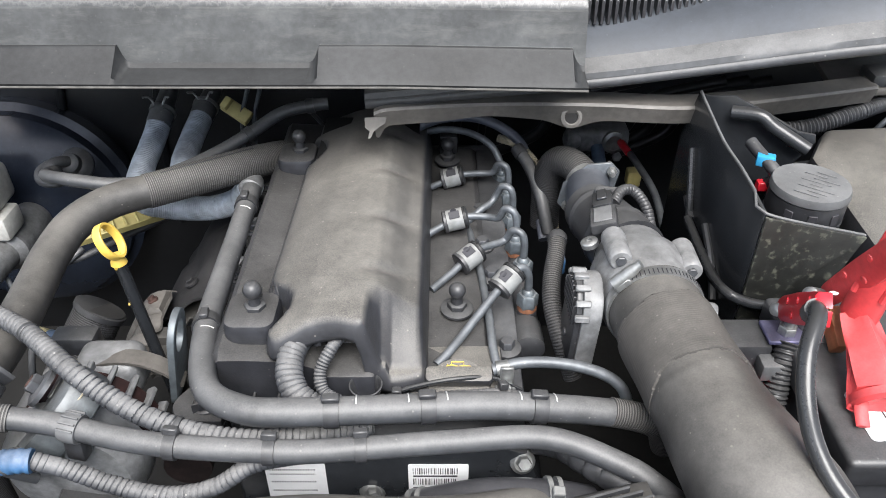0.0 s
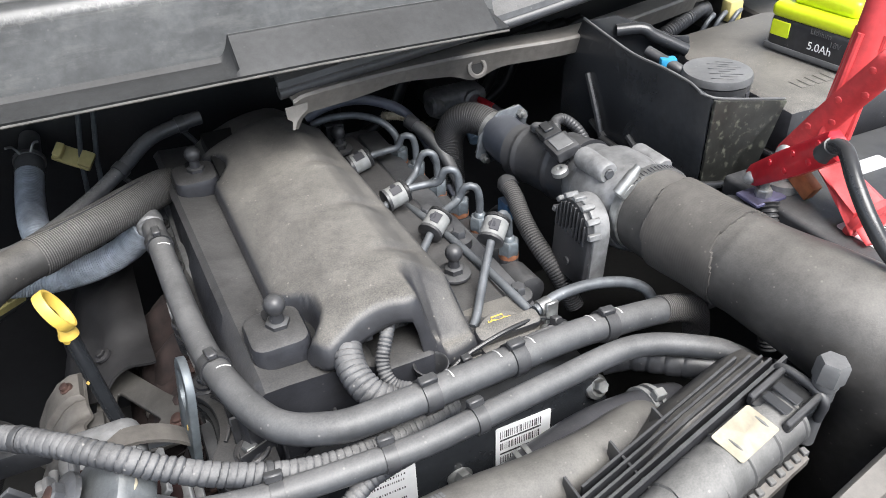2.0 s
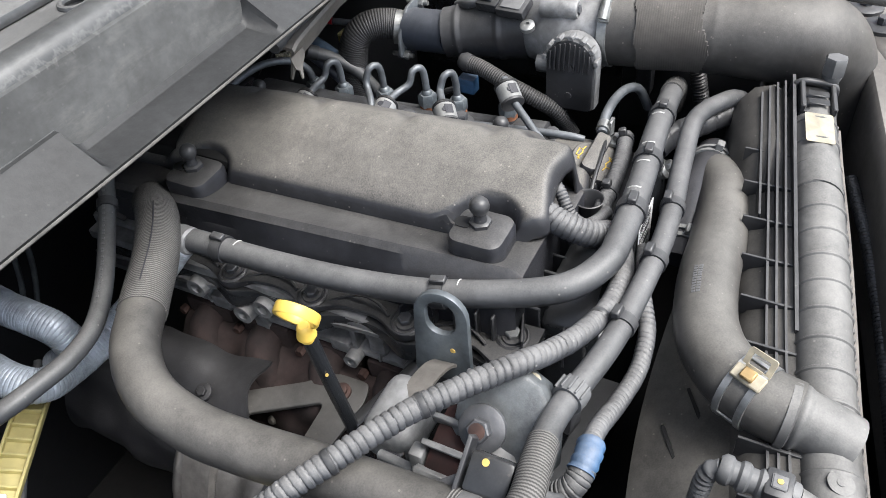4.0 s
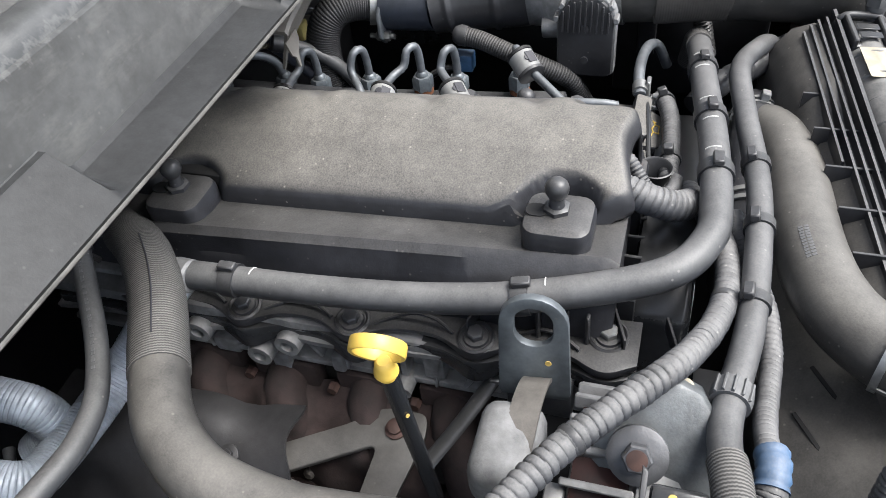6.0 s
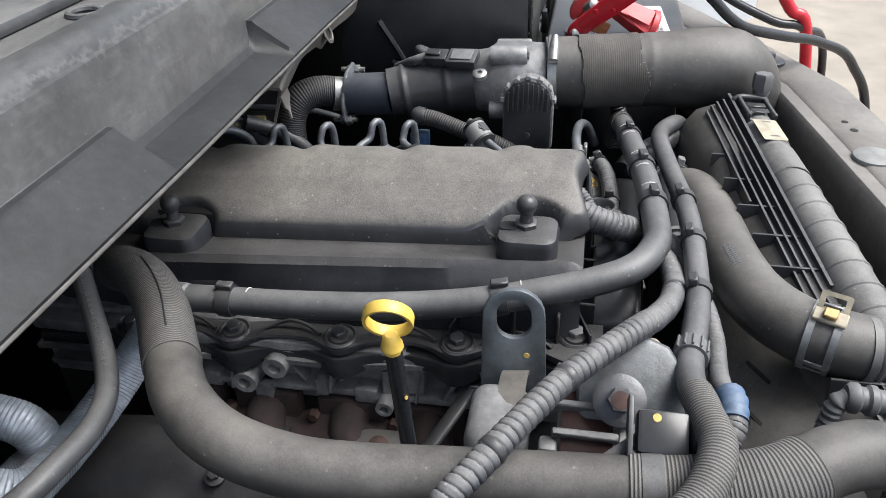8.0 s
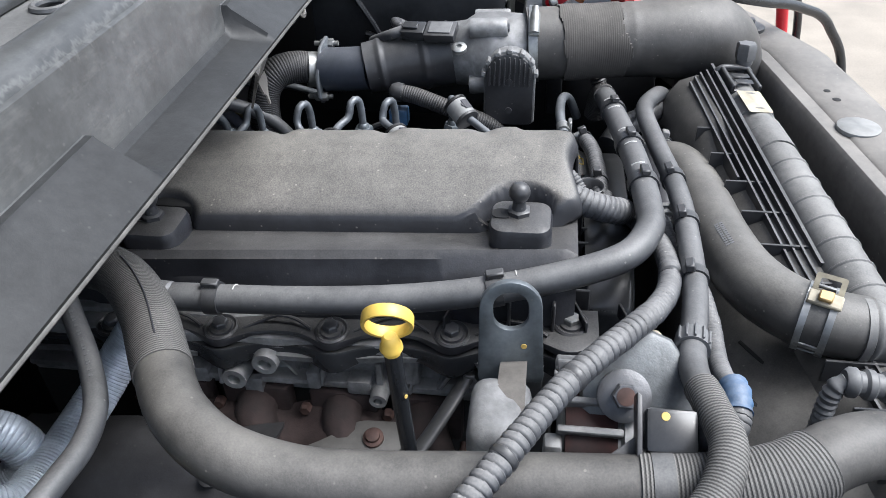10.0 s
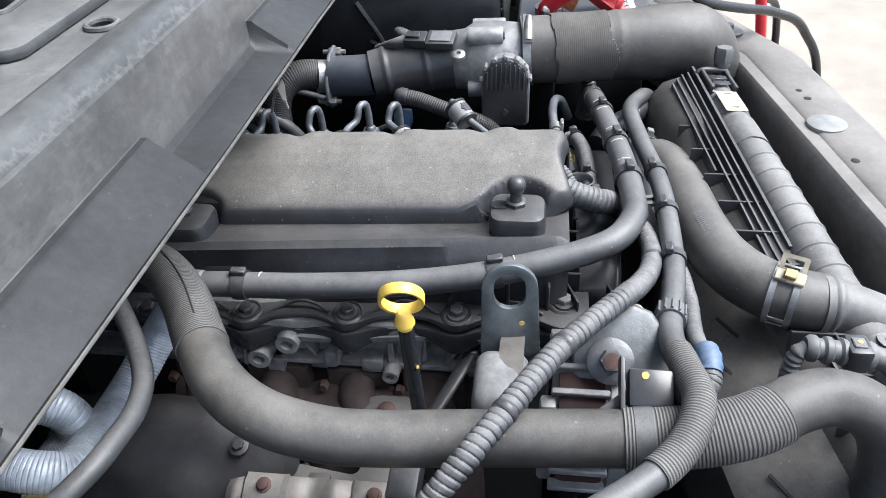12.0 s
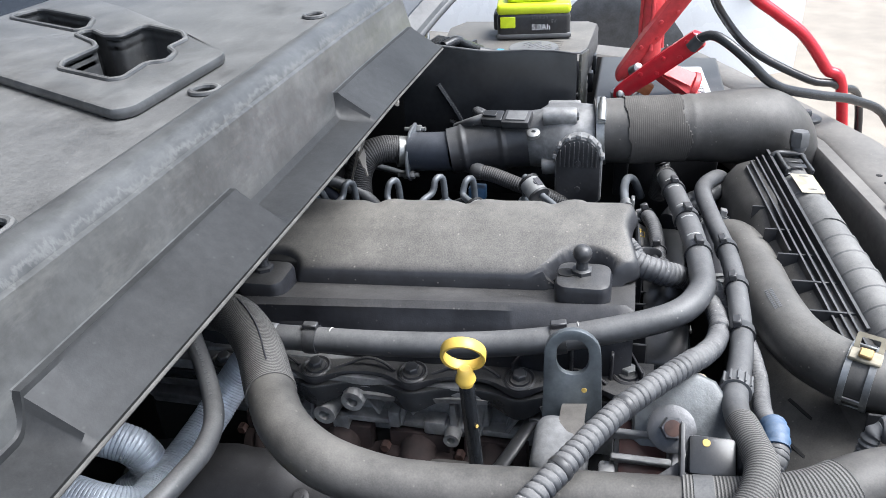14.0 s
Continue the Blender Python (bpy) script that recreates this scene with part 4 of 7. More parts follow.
vs = []
for i in range(131):
    s = i / 130
    row = []
    for x, z in fine:
        yf = front_y(x)
        row.append(dome_point(x, z, yf + (0.925 - yf) * s))
    vs.append(row)
skirt = []
for j in range(1, 9):
    row = []
    for k, (x, z) in enumerate(fine):
        px, py, pz = vs[0][k]
        low = float(np.interp(x, [-0.166, -0.150, -0.138, -0.124, -0.105, -0.084, -0.072, -0.064, -0.014], [0.983, 0.985, 0.988, 0.994, 1.000, 1.006, 1.004, 0.950, 0.947]))
        low = min(low, pz - 0.004)
        row.append((px, py - 0.011 * math.sin(j / 8 * math.pi / 2), pz + (min(low, pz) - pz) * (1 - math.cos(j / 8 * math.pi / 2))))
    skirt.append(row)
bm = loft(skirt[::-1] + vs, close=False, caps=False)
ob = part("shell", bm, COVER, dome, smooth=60)
mod = ob.modifiers.new("thickness", "SOLIDIFY")
mod.thickness, mod.offset = 0.003, -1
# Near-black box standing for the dark inside the hollow cover.
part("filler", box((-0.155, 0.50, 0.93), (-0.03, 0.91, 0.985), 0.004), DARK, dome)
part("slot", lathe((-0.032, 0.489, 0.9785), (0.1, -0.7, 0.75), [(0.0055, -0.001), (0.0055, 0.0006), (0.004, 0.001)], 18), DARK, dome)
for x, y, z in STUDS:
    st = thing("ball_stud", (x, y, z - 0.024), "dusty black ball-headed stud with a hexagon nut and washer", "ball stud", "ball studs holding the engine cover")
    part("washer", lathe((x, y, z - 0.0245), (0, 0, 1), [(0.0165, 0), (0.0165, 0.0025), (0.014, 0.0035), (0.006, 0.0035)], 28), PLASTIC, st)
    part("nut", hexnut((x, y, z - 0.021), (0, 0, 1), 0.017, 0.0065), PLASTIC, st)
    part("ball", lathe((x, y, z), (0, 0, 1), [(0.0062, -0.016), (0.0054, -0.012), (0.0052, -0.0068), (0.0068, -0.005), (0.0084, -0.0015), (0.0086, 0.001), (0.0078, 0.004), (0.0058, 0.0068), (0.003, 0.0083), (0.0005, 0.0086)], 22), PLASTIC, st)

# ---- front of the valve cover: breather block, looms, filler neck, oil cap ----
brk = thing("injector_loom_block", (-0.08, 0.475, 0.93), "dusty black connector block below the engine cover's arch", "connector block")
part("block", box((-0.105, 0.452, 0.92), (-0.058, 0.50, 0.972), 0.005), FLANK, brk)
part("plug", box((-0.098, 0.478, 0.985), (-0.068, 0.505, 1.008), 0.003), GLOSSBLACK, brk)
part("latch", box((-0.092, 0.474, 0.996), (-0.076, 0.48, 1.004), 0.001, 1), GLOSSBLACK, brk)
lm = thing("injector_loom", (-0.12, 0.46, 0.95), "thick black taped injector loom curling out from under the engine cover", "wiring loom")
part("tube", taped([(-0.112, 0.51, 0.992), (-0.119, 0.487, 0.995), (-0.1265, 0.466, 0.994), (-0.129, 0.449, 0.989), (-0.125, 0.433, 0.982), (-0.116, 0.424, 0.975), (-0.098, 0.418, 0.963)], 0.0115, 0.0048, 0.0007, 22, 3, 0.05), LOOM, lm)
lm = thing("sensor_loom", (-0.09, 0.46, 0.95), "thin black ribbed loom running from a plug", "wiring loom")
part("tube", corrugated([(-0.084, 0.482, 0.999), (-0.094, 0.466, 0.995), (-0.104, 0.452, 0.980), (-0.101, 0.440, 0.968), (-0.085, 0.432, 0.963), (-0.065, 0.43, 0.957)], 0.0055, 0.003, 0.0004, 14, 0.1), LOOM, lm)
part("cable_tie", box((-0.111, 0.468, 0.992), (-0.104, 0.476, 1.001), 0.001, 1), PLASTIC, lm)
nk = thing("drain_cup", (-0.071, 0.44, 0.94), "small open black plastic cup on the engine front", "cup")
part("cup", lathe((-0.066, 0.447, 0.945), (0, 0, 1), [(0.010, 0), (0.0135, 0.022), (0.0145, 0.0235), (0.0135, 0.0240), (0.012, 0.0225), (0.009, 0.004), (0.001, 0.004)], 26), PLASTIC, nk)
oc = thing("oil_filler_cap", (0.014, 0.472, 0.93), "dusty black oil filler cap with a yellow oil-can mark", "oil cap")
OA = (0.0, -0.30, 0.95)
part("disc", lathe((0.014, 0.467, 0.937), OA, [(0.026, 0), (0.0285, 0.002), (0.0285, 0.010), (0.027, 0.013), (0.024, 0.0138), (0.001, 0.0138)], 36), COVER, oc)
m = plane_pose(Vector((0.014, 0.467, 0.937)) + Vector(OA) * 0.0138, (1, 0, 0), OA)
part("grip_bar", prism(rounded(0.060, 0.016, 0.005, 5, 0.0, 0.006), 0.012, m, 0.003), COVER, oc)
for flip in (1, -1):
    for seg in ([(-0.014, 0.003), (-0.006, 0.001), (-0.006, -0.005), (0.008, -0.005), (0.008, 0.0)], [(0.008, 0.0), (0.014, 0.003), (0.012, -0.001)], [(-0.006, 0.001), (0.0, 0.003), (0.008, 0.0)]):
        part("oil_mark", sweep([m @ Vector((a * flip * 0.8, -0.010 + b * 0.8 if flip > 0 else 0.020 - b * 0.6, 0.0004)) for a, b in seg], 0.0007, 6), YELLOW, oc)
part("housing", box((-0.03, 0.455, 0.90), (0.055, 0.52, 0.945), 0.004), COVER, oc)

# ---- injection rail ----
RUSTORANGE = material("orange rust ring", (0.20, 0.085, 0.045), 0.75, 0.2, grain=300, vary=0.4)
HEX = [(0.076, 0.853, 0.923), (0.082, 0.814, 0.920), (0.083, 0.754, 0.925), (0.082, 0.694, 0.933), (0.088, 0.657, 0.930), (0.087, 0.592, 0.939)]
rail = thing("fuel_rail", (0.084, 0.70, 0.88), "black fuel rail with six plated union nuts on rusty seats", "fuel rail")
part("rail", lathe((0.086, 0.55, 0.912), (-0.02, 1, -0.045), [(0.012, -0.006), (0.0165, -0.004), (0.0165, 0.030), (0.0145, 0.034), (0.0145, 0.36), (0.010, 0.365)], 24), PLASTIC, rail)
for x, y, z in HEX:
    part("seat", lathe((x, y, z - 0.020), (0, 0, 1), [(0.0105, -0.004), (0.0105, 0.008), (0.009, 0.012)], 18), PLASTIC, rail)
    part("rust_ring", lathe((x, y, z - 0.011), (0, 0, 1), [(0.0100, -0.002), (0.0105, 0.000), (0.0100, 0.005)], 18), RUSTORANGE, rail)
    part("union_nut", join(hexnut((x, y, z - 0.0075), (0, 0, 1), 0.0195, 0.016), lathe((x, y, z + 0.0075), (0, 0, 1), [(0.0068, 0), (0.0062, 0.004), (0.004, 0.006)], 16)), UNION, rail)
COL = [(0.012, 0.823, 0.944), (0.014, 0.713, 0.955), (0.028, 0.641, 0.956), (0.063, 0.580, 0.974)]
DIR = [(0.95, 0.05, 0.25), (0.95, 0.10, 0.2), (0.75, 0.55, 0.30), (0.62, 0.58, 0.42)]
OUT = [[(-0.02, 0.805, 0.938), (-0.004, 0.815, 0.940)], [(-0.02, 0.693, 0.946), (-0.005, 0.703, 0.950)], [(-0.012, 0.602, 0.943), (0.010, 0.624, 0.949)], [(-0.006, 0.492, 0.946), (0.004, 0.503, 0.949), (0.022, 0.528, 0.955), (0.045, 0.558, 0.966)]]


def arch(nut, collar, d):
    """The pipe from a collar up over a narrow arch and down into its union nut."""
    N, C, d = Vector(nut), Vector(collar), Vector(d).normalized()
    leg = N + Vector((-0.019, 0.011, 0.030))
    start = C + d * 0.016
    return [start, start.lerp(leg, 0.5) + Vector((0.004, 0.003, -0.002)), leg, N + Vector((-0.013, 0.008, 0.044)), N + Vector((-0.004, 0.003, 0.044)), N + Vector((0, 0.001, 0.032)), N + Vector((0, 0, 0.004))]


LOOPS = [arch(HEX[k], c, d) for k, c, d in zip((1, 3, 4), COL, DIR)] + [[(0.070, 0.587, 0.979), (0.079, 0.592, 0.981), (0.086, 0.593, 0.970), (0.087, 0.592, 0.94)]]
for c, d, o, lp in zip(COL, DIR, OUT, LOOPS):
    inj = thing("injection_pipe", c, "looped grey steel injection pipe with a pale collar", "fuel pipe", "injection pipes from the rail")
    part("pipe", tube(o + [c] + lp, 0.0042, 0.004, 12), PIPE, inj)
    col = part("collar", lathe(Vector(c) - Vector(d).normalized() * 0.011, d, [(0.0115, 0), (0.0125, 0.001), (0.0125, 0.021), (0.0115, 0.022)], 22), PALECOLLAR, inj)
    part("end_ring", lathe(Vector(c) + Vector(d).normalized() * 0.009, d, [(0.012, 0), (0.0132, 0.001), (0.0132, 0.004), (0.011, 0.005)], 22), PLASTIC, col)
    part("window", box((-0.006, -0.0045, 0.0124), (0.006, 0.0045, 0.0129), 0.0004, 1, plane_pose(c, d, (-0.2, -0.5, 0.8))), INK, col)
    part("end_ring", lathe(Vector(c) - Vector(d).normalized() * 0.014, d, [(0.011, 0), (0.0132, 0.001), (0.0132, 0.004), (0.012, 0.005)], 22), PLASTIC, col)
    part("end_ring", lathe(Vector(c) + Vector(d).normalized() * 0.009, d, [(0.012, 0), (0.0132, 0.001), (0.0132, 0.004), (0.010, 0.006)], 22), PLASTIC, col)
    x_, y_, a_ = basis(d)
    part("tag", lathe(Vector(c) - y_ * 0.0128, -y_, [(0.0035, -0.001), (0.0035, 0.0004)], 12), INK, col)
inj = thing("injection_pipe", (0.05, 0.74, 0.95), "looped grey steel injection pipe between the rail and the head", "fuel pipe", "injection pipes from the rail")
part("pipe", tube([(0.020, 0.735, 0.925)] + arch(HEX[2], (0.030, 0.742, 0.936), (0.8, 0.4, 0.4)), 0.0042, 0.004, 12), PIPE, inj)
inj = thing("fuel_feed_pipe", (0.05, 0.88, 0.94), "blue-grey fuel pipe curving behind the rail", "fuel pipe")
part("pipe", tube([(-0.02, 0.905, 0.965), (0.005, 0.898, 0.972), (0.035, 0.888, 0.972), (0.060, 0.872, 0.965), (0.073, 0.858, 0.950), (0.076, 0.853, 0.93)], 0.0046, 0.004, 12), PIPE, inj)
inj = thing("fuel_return_hose", (0.05, 0.9, 0.95), "slate-blue fuel hose arching over the engine's back", "hose")
part("hose", tube([(-0.04, 0.90, 0.972), (0.0, 0.905, 0.985), (0.05, 0.905, 0.984), (0.095, 0.89, 0.965), (0.115, 0.87, 0.935), (0.125, 0.84, 0.90), (0.13, 0.79, 0.87)], 0.0068, 0.006, 14), material("slate-blue hose", (0.075, 0.085, 0.115), 0.45, dust=0.3, grain=150), inj)
inj = thing("braided_fuel_hose", (0.11, 0.87, 0.93), "pale braided hose beside the rail", "hose")
part("hose", corrugated([(0.075, 0.905, 0.955), (0.100, 0.885, 0.955), (0.125, 0.865, 0.935), (0.145, 0.845, 0.905), (0.15, 0.83, 0.86)], 0.0055, 0.003, 0.0004, 12, 0.05), material("beige braid", (0.28, 0.25, 0.18), 0.7, dust=0.3, grain=250), inj)
inj = thing("vent_hose", (0.12, 0.84, 0.9), "black vent hose with a blunt end", "hose")
part("hose", tube([(0.098, 0.868, 0.958), (0.112, 0.845, 0.945), (0.125, 0.815, 0.92), (0.135, 0.79, 0.88)], 0.008, 0.006, 14), RUBBER, inj)
part("end", lathe((0.098, 0.868, 0.958), (-0.45, 0.75, 0.4), [(0.0095, -0.01), (0.0095, 0.003), (0.007, 0.005)], 16), PLASTIC, inj)
inj = thing("leak_off_pipe", (0.035, 0.6, 0.93), "thin grey steel leak-off pipe along the head", "pipe")
part("pipe", tube([(0.030, 0.735, 0.928), (0.034, 0.69, 0.936), (0.040, 0.64, 0.939), (0.045, 0.57, 0.944), (0.047, 0.51, 0.948), (0.05, 0.49, 0.945)], 0.0042, 0.006, 10), PIPE, inj)
for x, y, z in ((0.052, 0.635, 0.942), (0.062, 0.53, 0.938), (0.045, 0.700, 0.935), (0.045, 0.775, 0.93)):
    hb = thing("head_bolt", (x, y, z - 0.01), "dusty hexagon head bolt with a wide washer", "bolt", "bolts along the valve cover")
    part("washer", lathe((x, y, z - 0.010), (0, 0, 1), [(0.014, -0.006), (0.014, 0.003), (0.009, 0.005)], 22), PLASTIC, hb)
    part("head", hexnut((x, y, z - 0.006), (0, 0, 1), 0.013, 0.009), DARKALU, hb)
part("side_ledge", box((0.045, 0.47, 0.86), (0.075, 0.93, 0.925), 0.004), DARKALU, block)
plug = thing("rear_connector", (0.02, 0.90, 0.93), "black connector plug at the engine's back", "connector")
part("plug", box((-0.005, 0.895, 0.935), (0.02, 0.92, 0.962), 0.003), GLOSSBLACK, plug)

# ---- intake ----
tb = thing("throttle_body", (0.18, 0.56, 0.93), "grey cast aluminium throttle body with a black actuator cover", "throttle body")
AX = (0.0, -1.0, 0.06)
body = part("housing", lathe((0.187, 0.605, 0.988), AX, [(0.034, 0), (0.036, 0.002), (0.038, 0.02), (0.046, 0.034), (0.047, 0.058), (0.044, 0.072), (0.042, 0.088), (0.040, 0.092)], 34), ALU, tb)
for a in (0.55, 2.2, 3.7, 5.3):
    p = Vector((0.187 + 0.046 * math.cos(a), 0.575, 0.992 + 0.046 * math.sin(a)))
    part("bolt_boss", lathe(p, AX, [(0.011, -0.004), (0.0115, 0.0), (0.0105, 0.036), (0.009, 0.038), (0.005, 0.038), (0.005, 0.034)], 18), ALU, tb)
    part("boss_bolt", hexnut(p + Vector((0, -0.036, 0.002)), AX, 0.009, 0.004), DARKALU, tb)
part("shaft_stub", lathe((0.225, 0.522, 0.985), (1, -0.2, 0), [(0.011, 0), (0.011, 0.022), (0.009, 0.025)], 18), ALU, tb)
m = plane_pose((0.142, 0.532, 0.975), (0, -1, 0), (-1, -0.25, 0.05))
dsh = [(0.029 * math.cos(a), 0.012 + 0.030 * math.sin(a)) for a in [math.pi * i / 14 for i in range(15)]] + [(-0.029, -0.042), (-0.024, -0.046), (0.024, -0.046), (0.029, -0.042)]
act = part("gear_case", prism(dsh, 0.018, m, 0.002), ALU, tb)
cov = part("actuator_cover", prism([(a * 0.93, b * 0.95) for a, b in dsh], 0.006, m @ Matrix.Translation((0, 0, 0.018)), 0.0015), PLASTIC, tb)
for i in range(9):
    x = -0.022 + i * 0.0055
    h = math.sqrt(max(0, 0.027 ** 2 - x * x))
    part("cover_rib", box((x - 0.0009, 0.004, 0.024), (x + 0.0009, 0.010 + h, 0.0268), 0.0003, 1, m), PLASTIC, cov)
for i in range(7):
    a = math.pi * (0.05 + 0.9 * i / 6)
    part("cover_clip", box((-0.003, -0.0025, 0.012), (0.003, 0.0025, 0.0255), 0.0008, 1, m @ Matrix.Translation((0.0295 * math.cos(a), 0.012 + 0.0305 * math.sin(a), 0)) @ pose(0, 0, 0, 0, 0, math.degrees(a) + 90)), ALU, cov)
for x_, y_ in ((0.0, 0.008), (0.0, -0.026)):
    part("cover_boss", lathe(m @ Vector((x_, y_, 0.024)), m.to_3x3() @ Vector((0, 0, 1)), [(0.004, 0), (0.004, 0.002), (0.002, 0.0022)], 14), PLASTIC, cov)
egr = thing("charge_pipe", (0.168, 0.70, 0.94), "dark blue-grey charge pipe with a ringed rubber elbow and steel flange", "pipe")
part("elbow", tube([(0.187, 0.605, 0.988), (0.182, 0.63, 0.985), (0.175, 0.66, 0.982), (0.168, 0.69, 0.978), (0.164, 0.705, 0.976)], lambda s: 0.038 - 0.008 * min(1, s / 0.10) + 0.0018 * (1 if 0.03 < s % 0.05 < 0.036 else 0), 0.003, 26), PLASTIC, egr)
part("pipe", tube([(0.165, 0.70, 0.976), (0.167, 0.73, 0.973), (0.171, 0.757, 0.970)], 0.026, 0.006, 26), material("blue-grey coated pipe", (0.045, 0.055, 0.075), 0.38, 0.2, dust=0.25, grain=150), egr)
mf = plane_pose((0.171, 0.757, 0.970), (0.72, 0.0, 0.69), (0.03, 1, -0.06))
fl = part("flange_plate", prism([(-0.040, -0.008), (-0.018, -0.024), (0.018, -0.024), (0.040, -0.008), (0.040, 0.008), (0.018, 0.024), (-0.018, 0.024), (-0.040, 0.008)], 0.004, mf, 0.0008), PIPE, egr)
for s in (-1, 1):
    part("flange_bolt", join(hexnut(mf @ Vector((0.034 * s, 0, -0.006)), mf.to_3x3() @ Vector((0, 0, 1)), 0.010, 0.016), lathe(mf @ Vector((0.034 * s, 0, 0.0)), mf.to_3x3() @ Vector((0, 0, 1)), [(0.003, -0.012), (0.003, 0.018)], 12)), STEEL, fl)
hs = thing("braided_elbow_hose", (0.145, 0.80, 0.93), "black braided elbow hose held by a bright clamp", "hose")
part("hose", tube([(0.171, 0.766, 0.970), (0.166, 0.783, 0.975), (0.156, 0.800, 0.977), (0.145, 0.815, 0.972), (0.137, 0.826, 0.955), (0.134, 0.830, 0.925), (0.134, 0.825, 0.87)], 0.0190, 0.005, 24), DARKBRAID, hs)
part("clamp", lathe((0.168, 0.773, 0.971), (-0.35, 0.9, 0.15), [(0.0195, -0.006), (0.0212, -0.006), (0.0212, 0.006), (0.0195, 0.006)], 26), STEEL, hs)
hs = thing("branch_hose", (0.20, 0.66, 0.95), "thin black taped branch hose arching beside the sensor", "hose")
part("hose", taped([(0.176, 0.652, 1.018), (0.186, 0.668, 1.022), (0.200, 0.672, 1.020), (0.212, 0.660, 1.008), (0.218, 0.645, 0.985), (0.220, 0.630, 0.95)], 0.0058, 0.004, 0.0004, 16, 13), PLASTIC, hs)
sn = thing("map_sensor", (0.155, 0.61, 1.01), "black pressure sensor with a plug on the intake elbow", "sensor")
ms = plane_pose((0.160, 0.612, 1.020), (0.15, 1, -0.05), (-0.35, 0.05, 1))
part("case", box((-0.018, -0.013, 0), (0.018, 0.013, 0.011), 0.002, 2, ms), PLASTIC, sn)
part("plate", box((-0.013, -0.009, 0.011), (0.013, 0.009, 0.0125), 0.0005, 1, ms), GREYCAP, sn)
pl = part("plug", box((0.018, -0.010, -0.001), (0.046, 0.010, 0.012), 0.002, 2, ms), GLOSSBLACK, sn)
part("latch", box((0.026, -0.005, 0.012), (0.044, 0.005, 0.015), 0.0008, 1, ms), GLOSSBLACK, pl)
part("screw", lathe((0.143, 0.590, 1.010), (-0.35, 0.05, 1), [(0.0085, 0), (0.0085, 0.005), (0.0065, 0.0065), (0.003, 0.0065), (0.003, 0.004)], 20), STEEL, sn)
part("plug_tail", tube([ms @ Vector((0.046, 0, 0.006)), ms @ Vector((0.062, 0.004, 0.002)), (0.19, 0.70, 1.0)], 0.006, 0.005, 12), LOOM, sn)

H_PTS = [(0.187, 0.517, 1.001), (0.193, 0.465, 1.002), (0.200, 0.418, 1.003), (0.208, 0.370, 1.003), (0.218, 0.330, 1.001), (0.231, 0.302, 0.991), (0.244, 0.286, 0.965), (0.252, 0.279, 0.92), (0.254, 0.277, 0.80)]
ih = thing("intake_hose", (0.2, 0.4, 0.95), "wide dust-coated black rubber air intake hose with a ribbed fabric wrap", "hose")
part("hose", tube(H_PTS, lambda s: 0.0415 + 0.010 * min(1, max(0, (s - 0.10) / 0.11)) ** 1.5 + 0.0012 * math.exp(-((s - 0.118) / 0.003) ** 2), 0.004, 36), RUBBER_DUST, ih)
path = spline(H_PTS, 0.0007)
run, wrap = 0.0, []
for a, b in zip(path, path[1:]):
    run += (b - a).length
    if 0.030 < run < 0.120:
        wrap.append(b)


def cloth(s, a):
    """Ribbed fabric whose two ends are cut unevenly; past an end it dips under the rubber."""
    lo = 0.009 + 0.004 * math.sin(a + 0.6) + 0.0012 * math.sin(7 * a) + 0.0006 * math.sin(19 * a)
    hi = 0.080 + 0.005 * math.sin(2 * a + 1.0) + 0.0018 * math.sin(5 * a + 2) + 0.0007 * math.sin(23 * a)
    if s < lo or s > hi:
        return 0.0385
    return 0.0431 + 0.00017 * math.sin(2 * math.pi * s / 0.0024) + 0.0005 * math.sin(s * 90)


part("fabric_wrap", sweep(wrap, cloth, 72, True, 1.0, True), material("brown-grey ribbed fabric", (0.048, 0.045, 0.042), 0.85, dust=0.45, dust_col=(0.17, 0.158, 0.138), grain=150, bump=0.4), ih)
part("worm_clamp", lathe((0.188, 0.507, 1.0015), AX, [(0.0418, -0.005), (0.0435, -0.005), (0.0435, 0.005), (0.0418, 0.005)], 40), STEEL, ih)
part("clamp_screw", join(lathe((0.148, 0.507, 1.030), (0.62, 0.0, 0.68), [(0.0055, 0), (0.0055, 0.022), (0.004, 0.026), (0.004, 0.030)], 14), box((-0.008, -0.0055, -0.004), (0.008, 0.0055, 0.003), 0.001, 1, plane_pose((0.155, 0.507, 1.032), (0.62, 0, 0.68), (-0.68, 0, 0.62)))), STEEL, ih)
for i in range(26):
    a = math.radians(20 + i * 5)
    part("band_slot", box((-0.0004, -0.0032, 0), (0.0004, 0.0032, 0.0004), 0, 1, plane_pose((0.188 + 0.0436 * math.cos(a), 0.507, 1.0015 + 0.0436 * math.sin(a)), (-math.sin(a), 0, math.cos(a)), (math.cos(a), 0, math.sin(a)))), INK, ih)
mh = thing("braided_breather_hose", (0.12, 0.6, 0.93), "blue-black braided breather hose with a plugged end", "hose")
part("hose", tube([(0.123, 0.662, 0.966), (0.120, 0.640, 0.964), (0.112, 0.605, 0.955), (0.110, 0.575, 0.945), (0.117, 0.545, 0.925), (0.13, 0.53, 0.89)], 0.0095, 0.004, 18), DARKBRAID, mh)
part("end_cap", lathe((0.123, 0.658, 0.966), (0.1, 0.95, 0.1), [(0.0105, -0.004), (0.011, 0.004), (0.008, 0.010), (0.004, 0.012)], 18), PLASTIC, mh)
bc = thing("blue_connector", (0.12, 0.64, 0.92), "small blue wiring connector beside the fuel rail", "connector")
part("plug", box((0.118, 0.65, 0.925), (0.134, 0.672, 0.945), 0.002), BLUE, bc)
